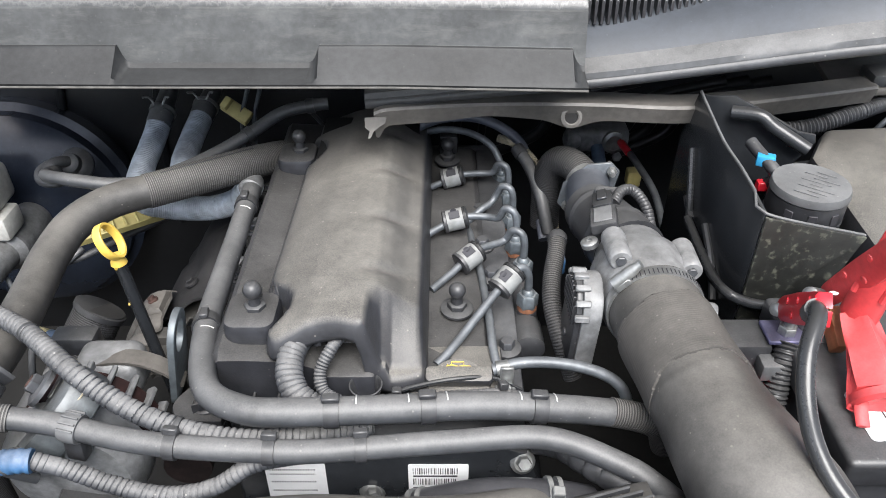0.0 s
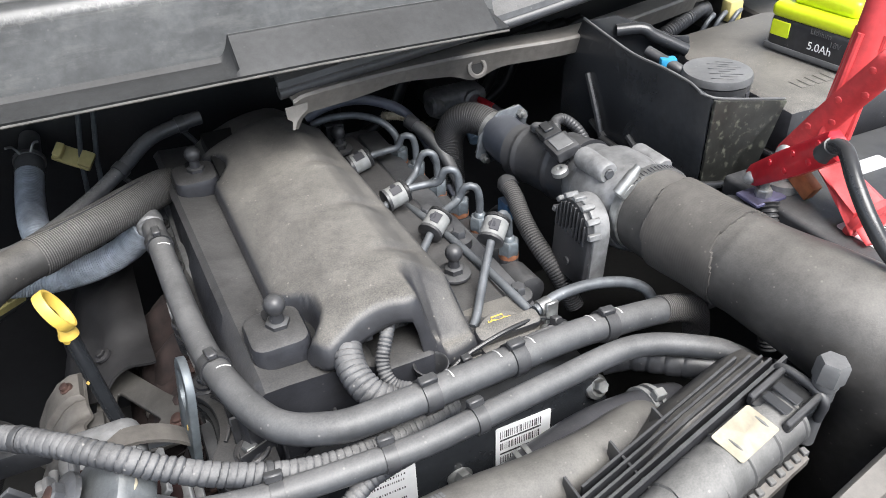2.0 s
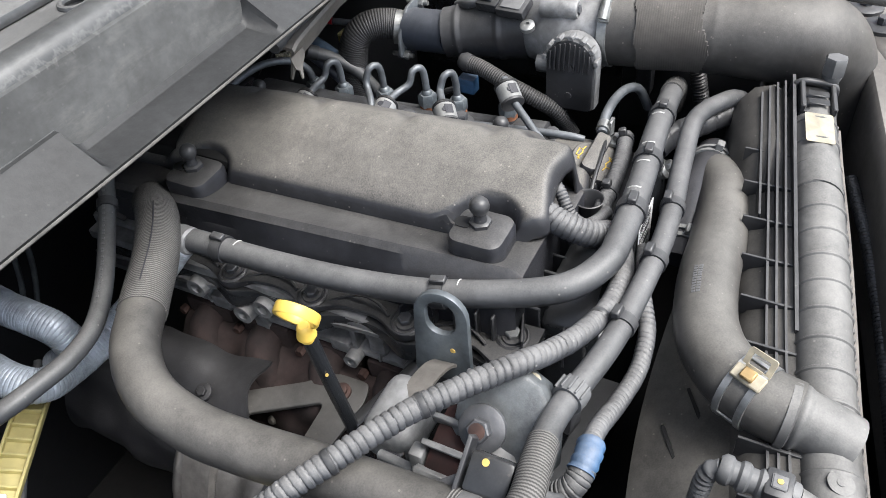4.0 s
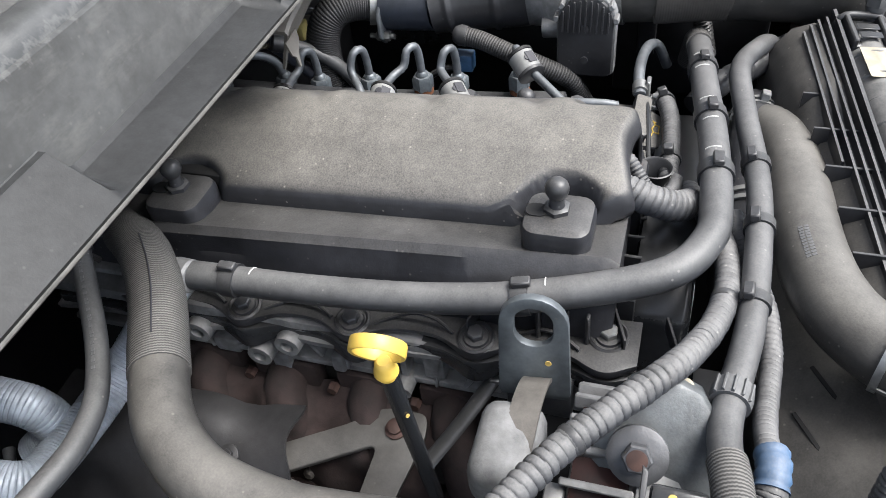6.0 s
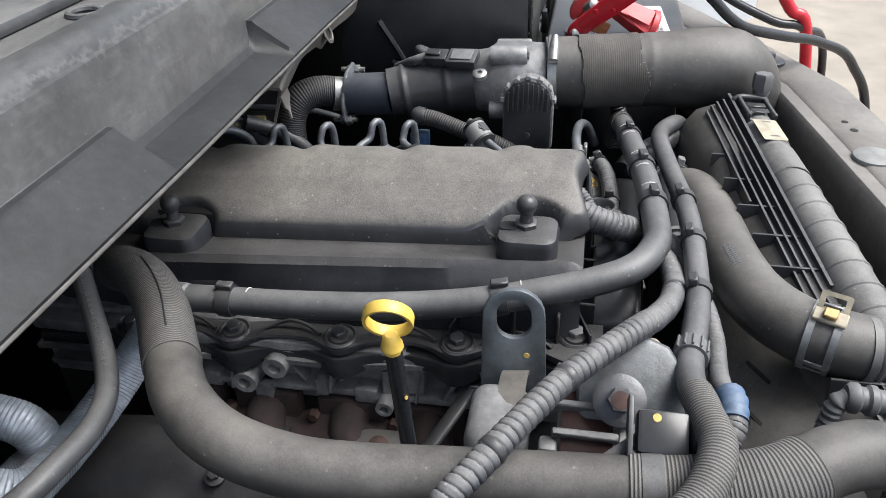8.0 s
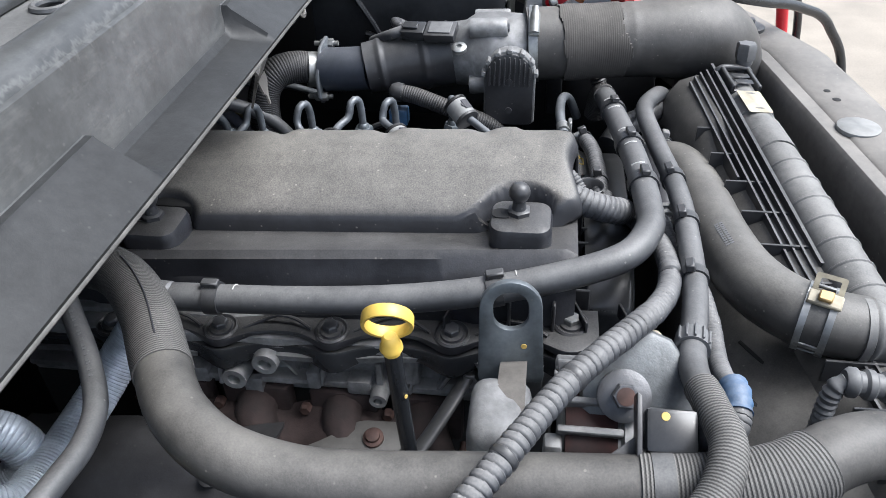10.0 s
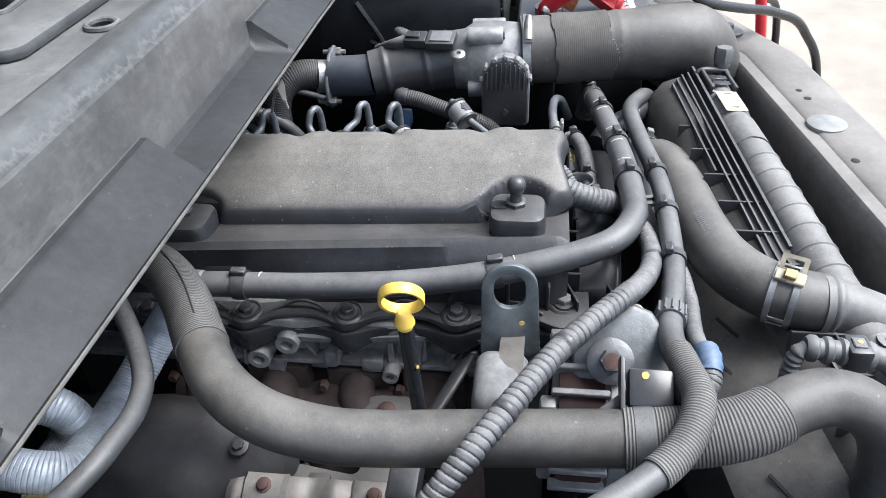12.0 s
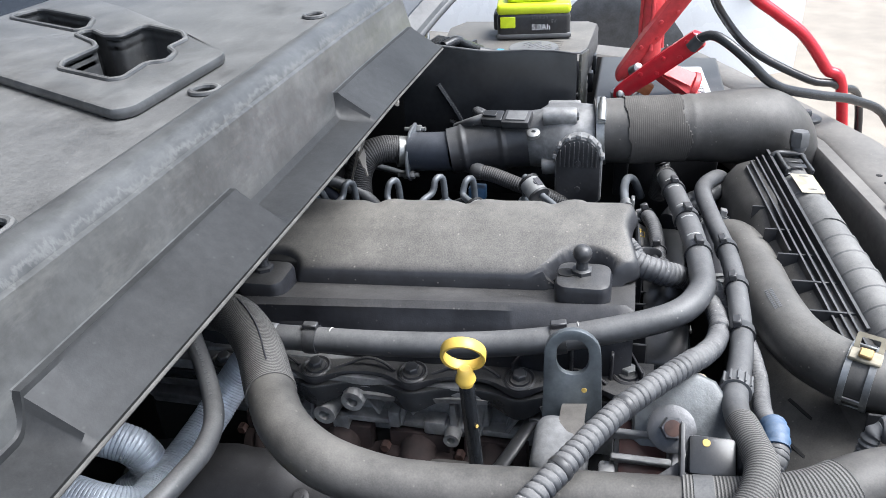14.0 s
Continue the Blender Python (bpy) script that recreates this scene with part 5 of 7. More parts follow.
part("wire", tube([(0.126, 0.66, 0.93), (0.135, 0.70, 0.91), (0.14, 0.74, 0.87)], 0.004, 0.006, 8), RUBBER, bc)
pr = thing("vent_pipe", (0.1, 0.47, 0.95), "thin grey pipe running from a steel clip", "pipe")
part("pipe", tube([(0.044, 0.470, 0.962), (0.070, 0.474, 0.967), (0.105, 0.474, 0.966), (0.140, 0.470, 0.958), (0.160, 0.462, 0.945), (0.166, 0.452, 0.92)], 0.0052, 0.005, 14), PIPE, pr)
part("steel_clip", join(box((0.046, 0.448, 0.945), (0.064, 0.464, 0.950), 0.001, 1), box((0.050, 0.462, 0.945), (0.062, 0.466, 0.972), 0.001, 1), lathe((0.052, 0.471, 0.9635), (1, 0.1, 0.1), [(0.0056, -0.005), (0.007, -0.005), (0.007, 0.006), (0.0056, 0.006)], 18)), STEEL, pr)
part("clip_bolt", hexnut((0.055, 0.455, 0.950), (0, 0, 1), 0.010, 0.006), STEEL, pr)

# ---- thermostat housing on the firewall side ----
th = thing("heater_valve", (0.22, 1.0, 0.85), "dirty grey heater valve housing with a blue stub and red-tipped rod", "valve")
part("housing", box((0.185, 0.985, 0.885), (0.275, 1.03, 0.922), 0.010, 3), ALU, th)
part("clamp_ring", lathe((0.25, 0.985, 0.905), (0.1, -1, 0.1), [(0.017, -0.004), (0.017, 0.004), (0.012, 0.006), (0.012, 0.003)], 22), STEEL, th)
part("bolt_head", hexnut((0.262, 1.0, 0.872), (0, -1, 0.3), 0.013, 0.006), STEEL, th)
part("end_knob", lathe((0.196, 0.995, 0.905), (-1, -0.2, 0.1), [(0.013, -0.004), (0.015, 0.0), (0.015, 0.012), (0.011, 0.016)], 20), ALU, th)
part("stub", tube([(0.228, 0.985, 0.895), (0.228, 0.955, 0.882), (0.226, 0.93, 0.87)], 0.010, 0.006, 14), material("blue pipe stub", (0.10, 0.16, 0.24), 0.4, 0.3, dust=0.2, grain=200), th)
part("rod", tube([(0.262, 0.985, 0.905), (0.275, 0.93, 0.90), (0.285, 0.86, 0.895), (0.286, 0.80, 0.88)], 0.005, 0.008, 10), PIPE, th)
part("rod_tip", tube([(0.258, 0.995, 0.906), (0.268, 0.955, 0.903)], 0.0056, 0.008, 10), RED, th)
part("bracket", box((0.265, 0.93, 0.86), (0.285, 0.95, 0.885), 0.003), PALEYELLOW, th)
part("standoff", box((0.2, 1.03, 0.88), (0.25, 1.085, 0.92), 0.004), BAY, th)

# ---- left of the engine: coolant, boost and heater hoses ----
A_PTS = [(-0.234, 0.786, 0.950), (-0.231, 0.686, 0.951), (-0.227, 0.594, 0.957), (-0.219, 0.514, 0.968), (-0.197, 0.433, 0.982), (-0.162, 0.405, 0.986), (-0.122, 0.401, 0.986), (-0.043, 0.406, 0.984), (0.037, 0.415, 0.978), (0.121, 0.422, 0.964), (0.165, 0.425, 0.952)]
ch = thing("coolant_hose", (-0.2, 0.45, 0.97), "dusty grey-black rubber coolant hose bending round the engine front", "hose")
part("hose", tube(A_PTS, 0.0117, 0.005, 22), RUBBER, ch)


def along(pts, s):
    """The place and direction at the share s of a curve's length."""
    p = spline(pts, 0.003)
    i = min(len(p) - 2, max(1, int(s * (len(p) - 1))))
    return p[i], (p[i + 1] - p[i - 1]).normalized()


for s in (0.05, 0.365, 0.655, 0.755, 0.875):
    p, d = along(A_PTS, s)
    b = part("clip", lathe(p, d, [(0.0117, -0.006), (0.0135, -0.006), (0.0138, 0.0), (0.0135, 0.006), (0.0117, 0.006)], 22), PLASTIC, ch)
    part("clip_tab", box((-0.007, -0.004, 0), (0.007, 0.004, 0.005), 0.001, 1, plane_pose(p + Vector((0, 0, 0.013)), d, (0, 0, 1))), PLASTIC, b)
for s in (0.075, 0.39, 0.682, 0.735, 0.775, 0.855, 0.895):
    p, d = along(A_PTS, s)
    x_, y_, a_ = basis(d)
    arc = [p + (x_ * math.cos(t) + y_ * math.sin(t)) * 0.0118 for t in [math.pi * (k / 9) + (0.1 if d.x > 0.5 else 0.0) + math.pi * (1 if y_.z < 0 else 0) for k in range(2, 6)]]
    part("paint_stripe", sweep(arc, 0.0006, 6), PAINTMARK, ch)
part("tee", lathe((-0.236, 0.793, 0.950), (0.05, 1, 0), [(0.012, -0.010), (0.0140, -0.008), (0.0140, 0.004), (0.0125, 0.012)], 22), ALU, ch)
part("end_braid", tube([(0.14, 0.4235, 0.9605), (0.165, 0.425, 0.952), (0.185, 0.427, 0.938), (0.195, 0.43, 0.91)], 0.0125, 0.004, 20), BRAID, ch)

B_PTS = [(0.185, 0.352, 0.935), (0.165, 0.357, 0.952), (0.140, 0.368, 0.963), (0.083, 0.386, 0.973), (0.007, 0.381, 0.975), (-0.063, 0.373, 0.977), (-0.122, 0.370, 0.977), (-0.223, 0.375, 0.980), (-0.308, 0.389, 0.988), (-0.352, 0.386, 0.998), (-0.390, 0.383, 1.003), (-0.430, 0.402, 0.999), (-0.470, 0.450, 0.995), (-0.52, 0.53, 0.985), (-0.60, 0.66, 0.965), (-0.68, 0.80, 0.94)]
cp = thing("coolant_pipe", (-0.1, 0.38, 0.95), "thin grey-black coolant pipe crossing in front of the engine", "pipe")
part("pipe", tube(B_PTS, 0.0093, 0.005, 20), RUBBER, cp)
full = spline(B_PTS, 0.004)
seg = [p for p in full if -0.445 < p.x < -0.333 and p.y < 0.43]
part("braided_sleeve", sweep(seg, 0.0108, 20), BRAID, cp)
for s in (0.235, 0.30, 0.365):
    p, d = along(B_PTS, s)
    b = part("clip", lathe(p, d, [(0.0093, -0.0045), (0.011, -0.0045), (0.011, 0.0045), (0.0093, 0.0045)], 20), PLASTIC, cp)
    part("clip_tab", box((-0.006, -0.0035, 0), (0.006, 0.0035, 0.006), 0.001, 1, plane_pose(p + Vector((0, 0.004, 0.0095)), d, (0, 0.3, 1))), PLASTIC, b)

C_PTS = [(-0.060, 0.42, 0.945), (-0.133, 0.394, 0.962), (-0.185, 0.389, 0.973), (-0.231, 0.396, 0.986), (-0.268, 0.409, 0.999), (-0.3, 0.426, 1.011), (-0.354, 0.471, 1.009), (-0.412, 0.509, 1.001), (-0.441, 0.531, 0.990), (-0.465, 0.560, 0.960), (-0.464, 0.580, 0.930)]
tl = thing("taped_loom", (-0.3, 0.43, 0.98), "thick grey taped wiring loom with wound ribs", "wiring loom")
part("tube", taped(C_PTS, 0.0083, 0.0056, 0.00085, 20, 5), LOOM, tl)
part("pale_conduit", corrugated([(-0.464, 0.580, 0.932), (-0.455, 0.588, 0.908), (-0.440, 0.590, 0.895), (-0.415, 0.583, 0.893)], 0.0085, 0.004, 0.0008, 16, 0.05), material("cream conduit", (0.50, 0.44, 0.25), 0.55, dust=0.25, grain=200), tl)
part("blue_band", lathe((-0.413, 0.582, 0.893), (1, -0.3, 0), [(0.0088, -0.004), (0.0095, -0.003), (0.0095, 0.004), (0.008, 0.006)], 18), BLUE, tl)
part("plug", box((-0.408, 0.568, 0.880), (-0.362, 0.592, 0.904), 0.004), PLASTIC, tl)
for s in (0.30, 0.62, 0.75):
    p, d = along(C_PTS, s)
    part("tape_turn", lathe(p, d, [(0.0085, -0.0025), (0.0092, -0.0018), (0.0093, 0.0015), (0.0084, 0.0028)], 18), PLASTIC, tl)
L2_PTS = [(-0.10, 0.385, 0.957), (-0.147, 0.374, 0.957), (-0.179, 0.360, 0.946), (-0.216, 0.356, 0.942), (-0.257, 0.360, 0.950), (-0.290, 0.364, 0.964), (-0.313, 0.364, 0.974)]
l2 = thing("alternator_loom", (-0.25, 0.36, 0.93), "grey taped loom ending in a blue tape wrap", "wiring loom")
part("tube", taped(L2_PTS, 0.0069, 0.0048, 0.0006, 18, 7), LOOM, l2)
part("blue_tape", tube([(-0.312, 0.363, 0.975), (-0.322, 0.362, 0.976), (-0.334, 0.363, 0.973)], lambda s: 0.0094 + 0.0006 * math.sin(s * 900), 0.002, 16), BLUE, l2)
part("bundle_end", taped([(-0.326, 0.362, 0.975), (-0.342, 0.365, 0.968), (-0.348, 0.378, 0.955), (-0.342, 0.39, 0.945)], 0.0088, 0.0035, 0.0008, 18, 9), LOOM, l2)

D_PTS = [(-0.200, 0.868, 0.948), (-0.211, 0.852, 0.957), (-0.240, 0.815, 0.969), (-0.283, 0.776, 0.975), (-0.331, 0.744, 0.977), (-0.374, 0.713, 0.979), (-0.400, 0.675, 0.976), (-0.408, 0.630, 0.970), (-0.406, 0.588, 0.967), (-0.400, 0.525, 0.967), (-0.397, 0.462, 0.970), (-0.396, 0.395, 0.976), (-0.391, 0.352, 0.985), (-0.374, 0.318, 0.991), (-0.364, 0.293, 0.989), (-0.364, 0.268, 0.980), (-0.366, 0.250, 0.958), (-0.368, 0.240, 0.92), (-0.368, 0.238, 0.86)]
pcl = thing("pipe_clip", (-0.318, 0.388, 0.97), "ribbed dark grey plastic clip holding the coolant pipe", "clip")
k = min(range(1, 400), key=lambda i: abs(along(B_PTS, i / 400)[0].x + 0.287))
p, d = along(B_PTS, k / 400)
part("band", lathe(p, d, [(0.0093, -0.007), (0.0116, -0.007), (0.0122, 0.0), (0.0116, 0.007), (0.0093, 0.007)], 22), GREYCAP, pcl)
for k in range(5):
    part("clip_rib", box((-0.0065, -0.0008, 0.0), (0.0065, 0.0008, 0.0135), 0.0003, 1, plane_pose(p, d, (0, 0, 1)) @ pose(0, 0, 0, -50 + 25 * k)), GREYCAP, pcl)
part("clip_foot", box((-0.008, -0.006, -0.034), (0.008, 0.006, -0.010), 0.002, 2, plane_pose(p, d, (0, 0, 1))), PLASTIC, pcl)
bh = thing("boost_hose", (-0.4, 0.6, 0.94), "large dust-coated black rubber boost hose with braided sleeves", "hose")
part("hose", tube(D_PTS, 0.0192, 0.006, 26), RUBBER_DUST, bh)
full = spline(D_PTS, 0.004)
part("braided_sleeve", sweep([p for p in full if -0.345 < p.x and p.y > 0.72], 0.0203, 26), BRAID, bh)
part("braided_sleeve", sweep([p for p in full if 0.330 < p.y < 0.428 and p.x < -0.33], 0.0205, 26), BRAID, bh)
p, d = along(D_PTS, 0.665)
part("rubber_cuff", lathe(p, d, [(0.0192, -0.006), (0.0210, -0.006), (0.0210, 0.006), (0.0192, 0.006)], 26), RUBBER, bh)
part("clamp_lug", box((-0.412, p.y - 0.008, 0.938), (-0.392, p.y + 0.008, 0.952), 0.002), DARKALU, bh)
p, d = along(D_PTS, 0.66)
part("band", lathe(p, d, [(0.0192, -0.004), (0.0203, -0.003), (0.0203, 0.003), (0.0192, 0.004)], 26), RUBBER, bh)
part("seam", tube([q + Vector((0.004, 0.0, 0.0203)) for q in full if -0.335 < q.x < -0.235 and q.y > 0.72][::4], 0.0007, 0.01, 6), INK, bh)

E_SETS = ([(-0.4045, 0.970, 0.943), (-0.4075, 0.945, 0.930), (-0.412, 0.900, 0.914), (-0.410, 0.862, 0.903), (-0.398, 0.845, 0.893), (-0.372, 0.846, 0.884), (-0.335, 0.845, 0.881), (-0.299, 0.840, 0.887), (-0.267, 0.828, 0.906), (-0.246, 0.808, 0.934), (-0.238, 0.797, 0.948)],
          [(-0.352, 1.000, 0.939), (-0.356, 0.965, 0.929), (-0.357, 0.925, 0.922), (-0.355, 0.895, 0.918), (-0.350, 0.872, 0.903), (-0.350, 0.868, 0.876), (-0.36, 0.89, 0.855)])
for pts in E_SETS:
    eh = thing("heater_hose", pts[2], "heater hose in a ribbed grey-blue foil sleeve", "hose", "foil-sleeved heater hoses")
    part("sleeve", taped(pts, 0.0162, 0.0031, 0.00050, 26, 11, 0.06), FOIL, eh)
    d = (Vector(pts[0]) - Vector(pts[1])).normalized()
    e = Vector(pts[0])
    part("rubber_end", lathe(e - d * 0.004, d, [(0.0160, 0), (0.0172, 0.003), (0.0172, 0.028), (0.014, 0.034), (0.012, 0.07)], 22), RUBBER, eh)
    sp = part("spring_clip", lathe(e + d * 0.020, d, [(0.0172, -0.003), (0.0188, -0.003), (0.0188, 0.003), (0.0172, 0.003)], 22), STEEL, eh)
    for s in (-1, 1):
        part("clip_ear", tube([e + d * 0.020 + Vector((0.006 * s, -0.008, 0.016)), e + d * 0.022 + Vector((0.012 * s, -0.010, 0.026)), e + d * 0.018 + Vector((0.018 * s, -0.012, 0.030))], 0.0016, 0.003, 8), STEEL, sp)

F_PTS = [(-0.150, 0.905, 1.006), (-0.168, 0.902, 1.005), (-0.210, 0.896, 0.997), (-0.247, 0.867, 0.983), (-0.284, 0.837, 0.972), (-0.323, 0.805, 0.966), (-0.361, 0.780, 0.964), (-0.395, 0.769, 0.967), (-0.424, 0.768, 0.971), (-0.454, 0.772, 0.973), (-0.482, 0.790, 0.966), (-0.505, 0.83, 0.945)]
vh = thing("vacuum_hose", (-0.3, 0.8, 0.95), "thin black rubber vacuum hose running to the brake servo", "hose")
part("hose", tube(F_PTS, 0.0081, 0.005, 18), RUBBER, vh)
for s in (0.27, 0.06):
    p, d = along(F_PTS, s)
    b = part("clip", lathe(p, d, [(0.0081, -0.005), (0.0098, -0.005), (0.0098, 0.005), (0.0081, 0.005)], 18), PLASTIC, vh)
    part("clip_peg", tube([p + Vector((0.0, 0, -0.008)), p + Vector((0.012, 0.004, -0.028))], 0.003, 0.01, 8), PLASTIC, b)
for i in range(34):
    p, d = along(F_PTS, 0.14 + 0.011 * i if i < 11 else 0.28 + 0.012 * (i - 11))
    x_, y_, a_ = basis(d)
    up = y_ if y_.z > 0 else -y_
    part("print_mark", box((-0.0014, -0.0012, 0.0079), (0.0014, 0.0012, 0.0083), 0, 1, plane_pose(p, d, up)), GREYCAP, vh)

# ---- brake servo and reservoir ----
bs = thing("brake_servo", (-0.63, 1.0, 0.70), "glossy blue-black brake servo drum on the firewall", "brake servo")
part("drum", lathe((-0.675, 1.08, 0.755), (0.05, -1, 0.10), [(0.15, 0), (0.176, 0.01), (0.180, 0.05), (0.168, 0.056), (0.166, 0.072), (0.13, 0.098), (0.07, 0.108), (0.03, 0.110)], 44), material("glossy blue-black paint", (0.018, 0.024, 0.038), 0.22, dust=0.08, grain=40, bump=0.05), bs)
part("check_valve", lathe((-0.545, 0.975, 0.872), (0.0, -0.8, 0.6), [(0.024, -0.01), (0.026, 0.0), (0.020, 0.010), (0.015, 0.012), (0.015, 0.024), (0.010, 0.028)], 24), RUBBER, bs)
vb = thing("servo_hose_elbow", (-0.545, 0.93, 0.88), "black rubber elbow hose on the servo's valve", "hose")
part("hose", tube([(-0.545, 0.957, 0.888), (-0.556, 0.945, 0.893), (-0.572, 0.93, 0.888), (-0.56, 0.905, 0.888), (-0.525, 0.885, 0.90), (-0.505, 0.85, 0.935), (-0.505, 0.83, 0.945)], 0.0085, 0.005, 16), RUBBER, vb)
rv = thing("fluid_reservoir", (-0.66, 0.86, 0.70), "milky white brake fluid reservoir on a grey metal cylinder", "reservoir")
part("tank", box((-0.74, 0.85, 0.845), (-0.622, 0.94, 0.905), 0.012, 3), TRANSLUCENT, rv)
part("neck", box((-0.70, 0.865, 0.81), (-0.612, 0.915, 0.847), 0.006), TRANSLUCENT, rv)
part("cylinder", lathe((-0.64, 0.975, 0.775), (0.0, -1, 0.05), [(0.03, 0), (0.034, 0.03), (0.034, 0.09), (0.024, 0.10), (0.022, 0.16)], 26), ALU, rv)
part("pipe", tube([(-0.64, 0.86, 0.76), (-0.60, 0.82, 0.76), (-0.57, 0.84, 0.80), (-0.53, 0.80, 0.81)], 0.0035, 0.006, 10), PIPE, rv)
yc = thing("pipe_clip", (-0.30, 1.0, 0.93), "pale yellow plastic pipe clip on the firewall", "clip")
my = plane_pose((-0.297, 1.0, 0.945), (1, -0.45, -0.5), (0.2, -0.8, 0.6))
part("base", box((-0.026, -0.011, -0.004), (0.020, 0.011, 0.004), 0.002, 2, my), PALEYELLOW, yc)
part("jaw", box((-0.024, -0.009, 0.004), (-0.014, 0.009, 0.016), 0.002, 2, my), PALEYELLOW, yc)
part("jaw", box((0.006, -0.010, 0.004), (0.022, 0.010, 0.014), 0.002, 2, my), PALEYELLOW, yc)
for dx in (0.0, 0.018):
    part("thin_pipe", tube([(-0.275 + dx, 1.06, 1.01), (-0.287 + dx, 1.01, 0.962), (-0.292 + dx, 0.995, 0.94), (-0.30 + dx, 1.0, 0.88), (-0.32 + dx, 1.02, 0.80)], 0.0032, 0.008, 8), PIPE, yc)
yd = thing("harness_tray", (-0.447, 0.855, 0.82), "pale yellow ribbed plastic harness tray with a white peg", "harness tray")
mt = plane_pose((-0.447, 0.856, 0.846), (0.082, 0.052, 0.002), (0.15, -0.35, 0.9))
part("tray", prism([(-0.060, -0.014), (0.058, -0.010), (0.060, 0.012), (-0.060, 0.014)], 0.004, mt, 0.001), PALEYELLOW, yd)
for i in range(8):
    part("tray_rib", box((-0.056 + i * 0.0158, -0.013, 0.004), (-0.0535 + i * 0.0158, 0.013, 0.010), 0.0006, 1, mt), PALEYELLOW, yd)
for s in (-1, 1):
    part("tray_wall", box((-0.060, 0.0125 * s - 0.0015, 0.0), (0.060, 0.0125 * s + 0.0015, 0.012), 0.0006, 1, mt), PALEYELLOW, yd)
part("white_peg", box((-0.075, -0.006, 0.008), (-0.050, 0.010, 0.018), 0.002, 2, mt), WHITE, yd)
part("cable", tube([(-0.36, 0.93, 0.84), (-0.40, 0.90, 0.828), (-0.45, 0.862, 0.822), (-0.50, 0.82, 0.815), (-0.56, 0.80, 0.81)], 0.005, 0.008, 10), RUBBER, yd)
part("cable", tube([(-0.49, 0.825, 0.83), (-0.53, 0.78, 0.80), (-0.55, 0.72, 0.72), (-0.56, 0.70, 0.60)], 0.0045, 0.008, 10), RUBBER, yd)
gr = thing("steering_gaiter", (-0.45, 0.70, 0.60), "black woven heat sleeve deep in the bay", "sleeve")
part("sleeve", tube([(-0.455, 0.76, 0.78), (-0.485, 0.73, 0.73), (-0.525, 0.69, 0.66)], 0.032, 0.008, 20), DARKBRAID, gr)
part("end_band", lathe((-0.457, 0.758, 0.777), (-0.5, -0.45, -0.75), [(0.0325, -0.004), (0.0345, -0.003), (0.0345, 0.004), (0.0325, 0.005)], 24), PLASTIC, gr)
lo = thing("lower_hose", (-0.55, 0.55, 0.70), "dark rubber hose deep in the bay", "hose")
part("hose", tube([(-0.64, 0.62, 0.86), (-0.58, 0.60, 0.86), (-0.545, 0.57, 0.83), (-0.54, 0.55, 0.70), (-0.54, 0.55, 0.45)], 0.022, 0.008, 18), DARKBRAID, lo)

# ---- dipstick, lifting eye, alternator ----
dp = thing("dipstick", (-0.316, 0.584, 0.86), "yellow-handled oil dipstick in a black tube", "dipstick")
ax = Vector((0.045, -0.012, -1)).normalized()
c = Vector((-0.3198, 0.585, 1.0180))
pln = plane_pose(c, (0.10, -1, 0), (0.91, 0, 0.41))
ring = []
for i in range(41):
    a = 2 * math.pi * i / 40
    ring.append([pln @ Vector(((0.0158 + dr) * math.cos(a), (0.0182 + dr) * math.sin(a), h)) for dr, h in ((-0.0013, -0.0040), (0.0009, -0.0043), (0.0014, -0.0030), (0.0014, 0.0030), (0.0009, 0.0043), (-0.0013, 0.0040), (-0.0017, 0.0026), (-0.0017, -0.0026))])
part("ring", loft(ring, True, False), YELLOW, dp)
part("grip", lathe((-0.3175, 0.5848, 1.0005), ax, [(0.0040, -0.0030), (0.0060, -0.0010), (0.0064, 0.003), (0.0076, 0.0055), (0.0080, 0.0085), (0.0064, 0.0095), (0.0061, 0.013)], 24), YELLOW, dp)
part("tube", tube([(-0.3165, 0.5845, 0.991), (-0.311, 0.583, 0.93), (-0.304, 0.581, 0.86), (-0.295, 0.58, 0.78)], 0.0062, 0.01, 14), GLOSSBLACK, dp)
part("paint_dot", lathe((-0.3165, 0.578, 0.945), (-0.5, -0.8, 0.1), [(0.0015, 0), (0.0015, 0.0008)], 12), DOTMARK, dp)
part("stay", tube([(-0.300, 0.580, 0.855), (-0.27, 0.562, 0.868), (-0.235, 0.543, 0.884)], 0.0065, 0.006, 10, 0.4), GLOSSBLACK, dp)
le = thing("lifting_eye", (-0.245, 0.505, 0.90), "blue-grey steel lifting eye plate with a yellow dot", "lifting eye")
me_ = plane_pose((-0.243, 0.509, 0.958), (0.05, -1, 0.02), (-1, -0.05, 0.14))
outl = [(0.0235 * math.cos(a), 0.012 + 0.0235 * math.sin(a)) for a in [math.pi * i / 12 for i in range(13)]] + [(-0.0255, -0.05), (-0.024, -0.056), (0.024, -0.056), (0.0255, -0.05)]
part("plate", prism(outl, 0.0065, me_, 0.0009, [rounded(0.0265, 0.033, 0.0125, 5, 0, 0.010)]), material("blue-grey steel plate", (0.12, 0.14, 0.155), 0.45, 0.5, dust=0.2, grain=200), le)
part("yellow_dot", lathe(me_ @ Vector((0.010, -0.021, 0.0066)), me_.to_3x3() @ Vector((0, 0, 1)), [(0.0024, 0), (0.0022, 0.0004)], 14), DOTMARK, le)
part("foot", box((-0.245, 0.482, 0.862), (-0.205, 0.532, 0.905), 0.004), DARKALU, le)
part("foot_bolt", hexnut((-0.228, 0.541, 0.880), (-1, 0, 0.1), 0.014, 0.012), STEEL, le)

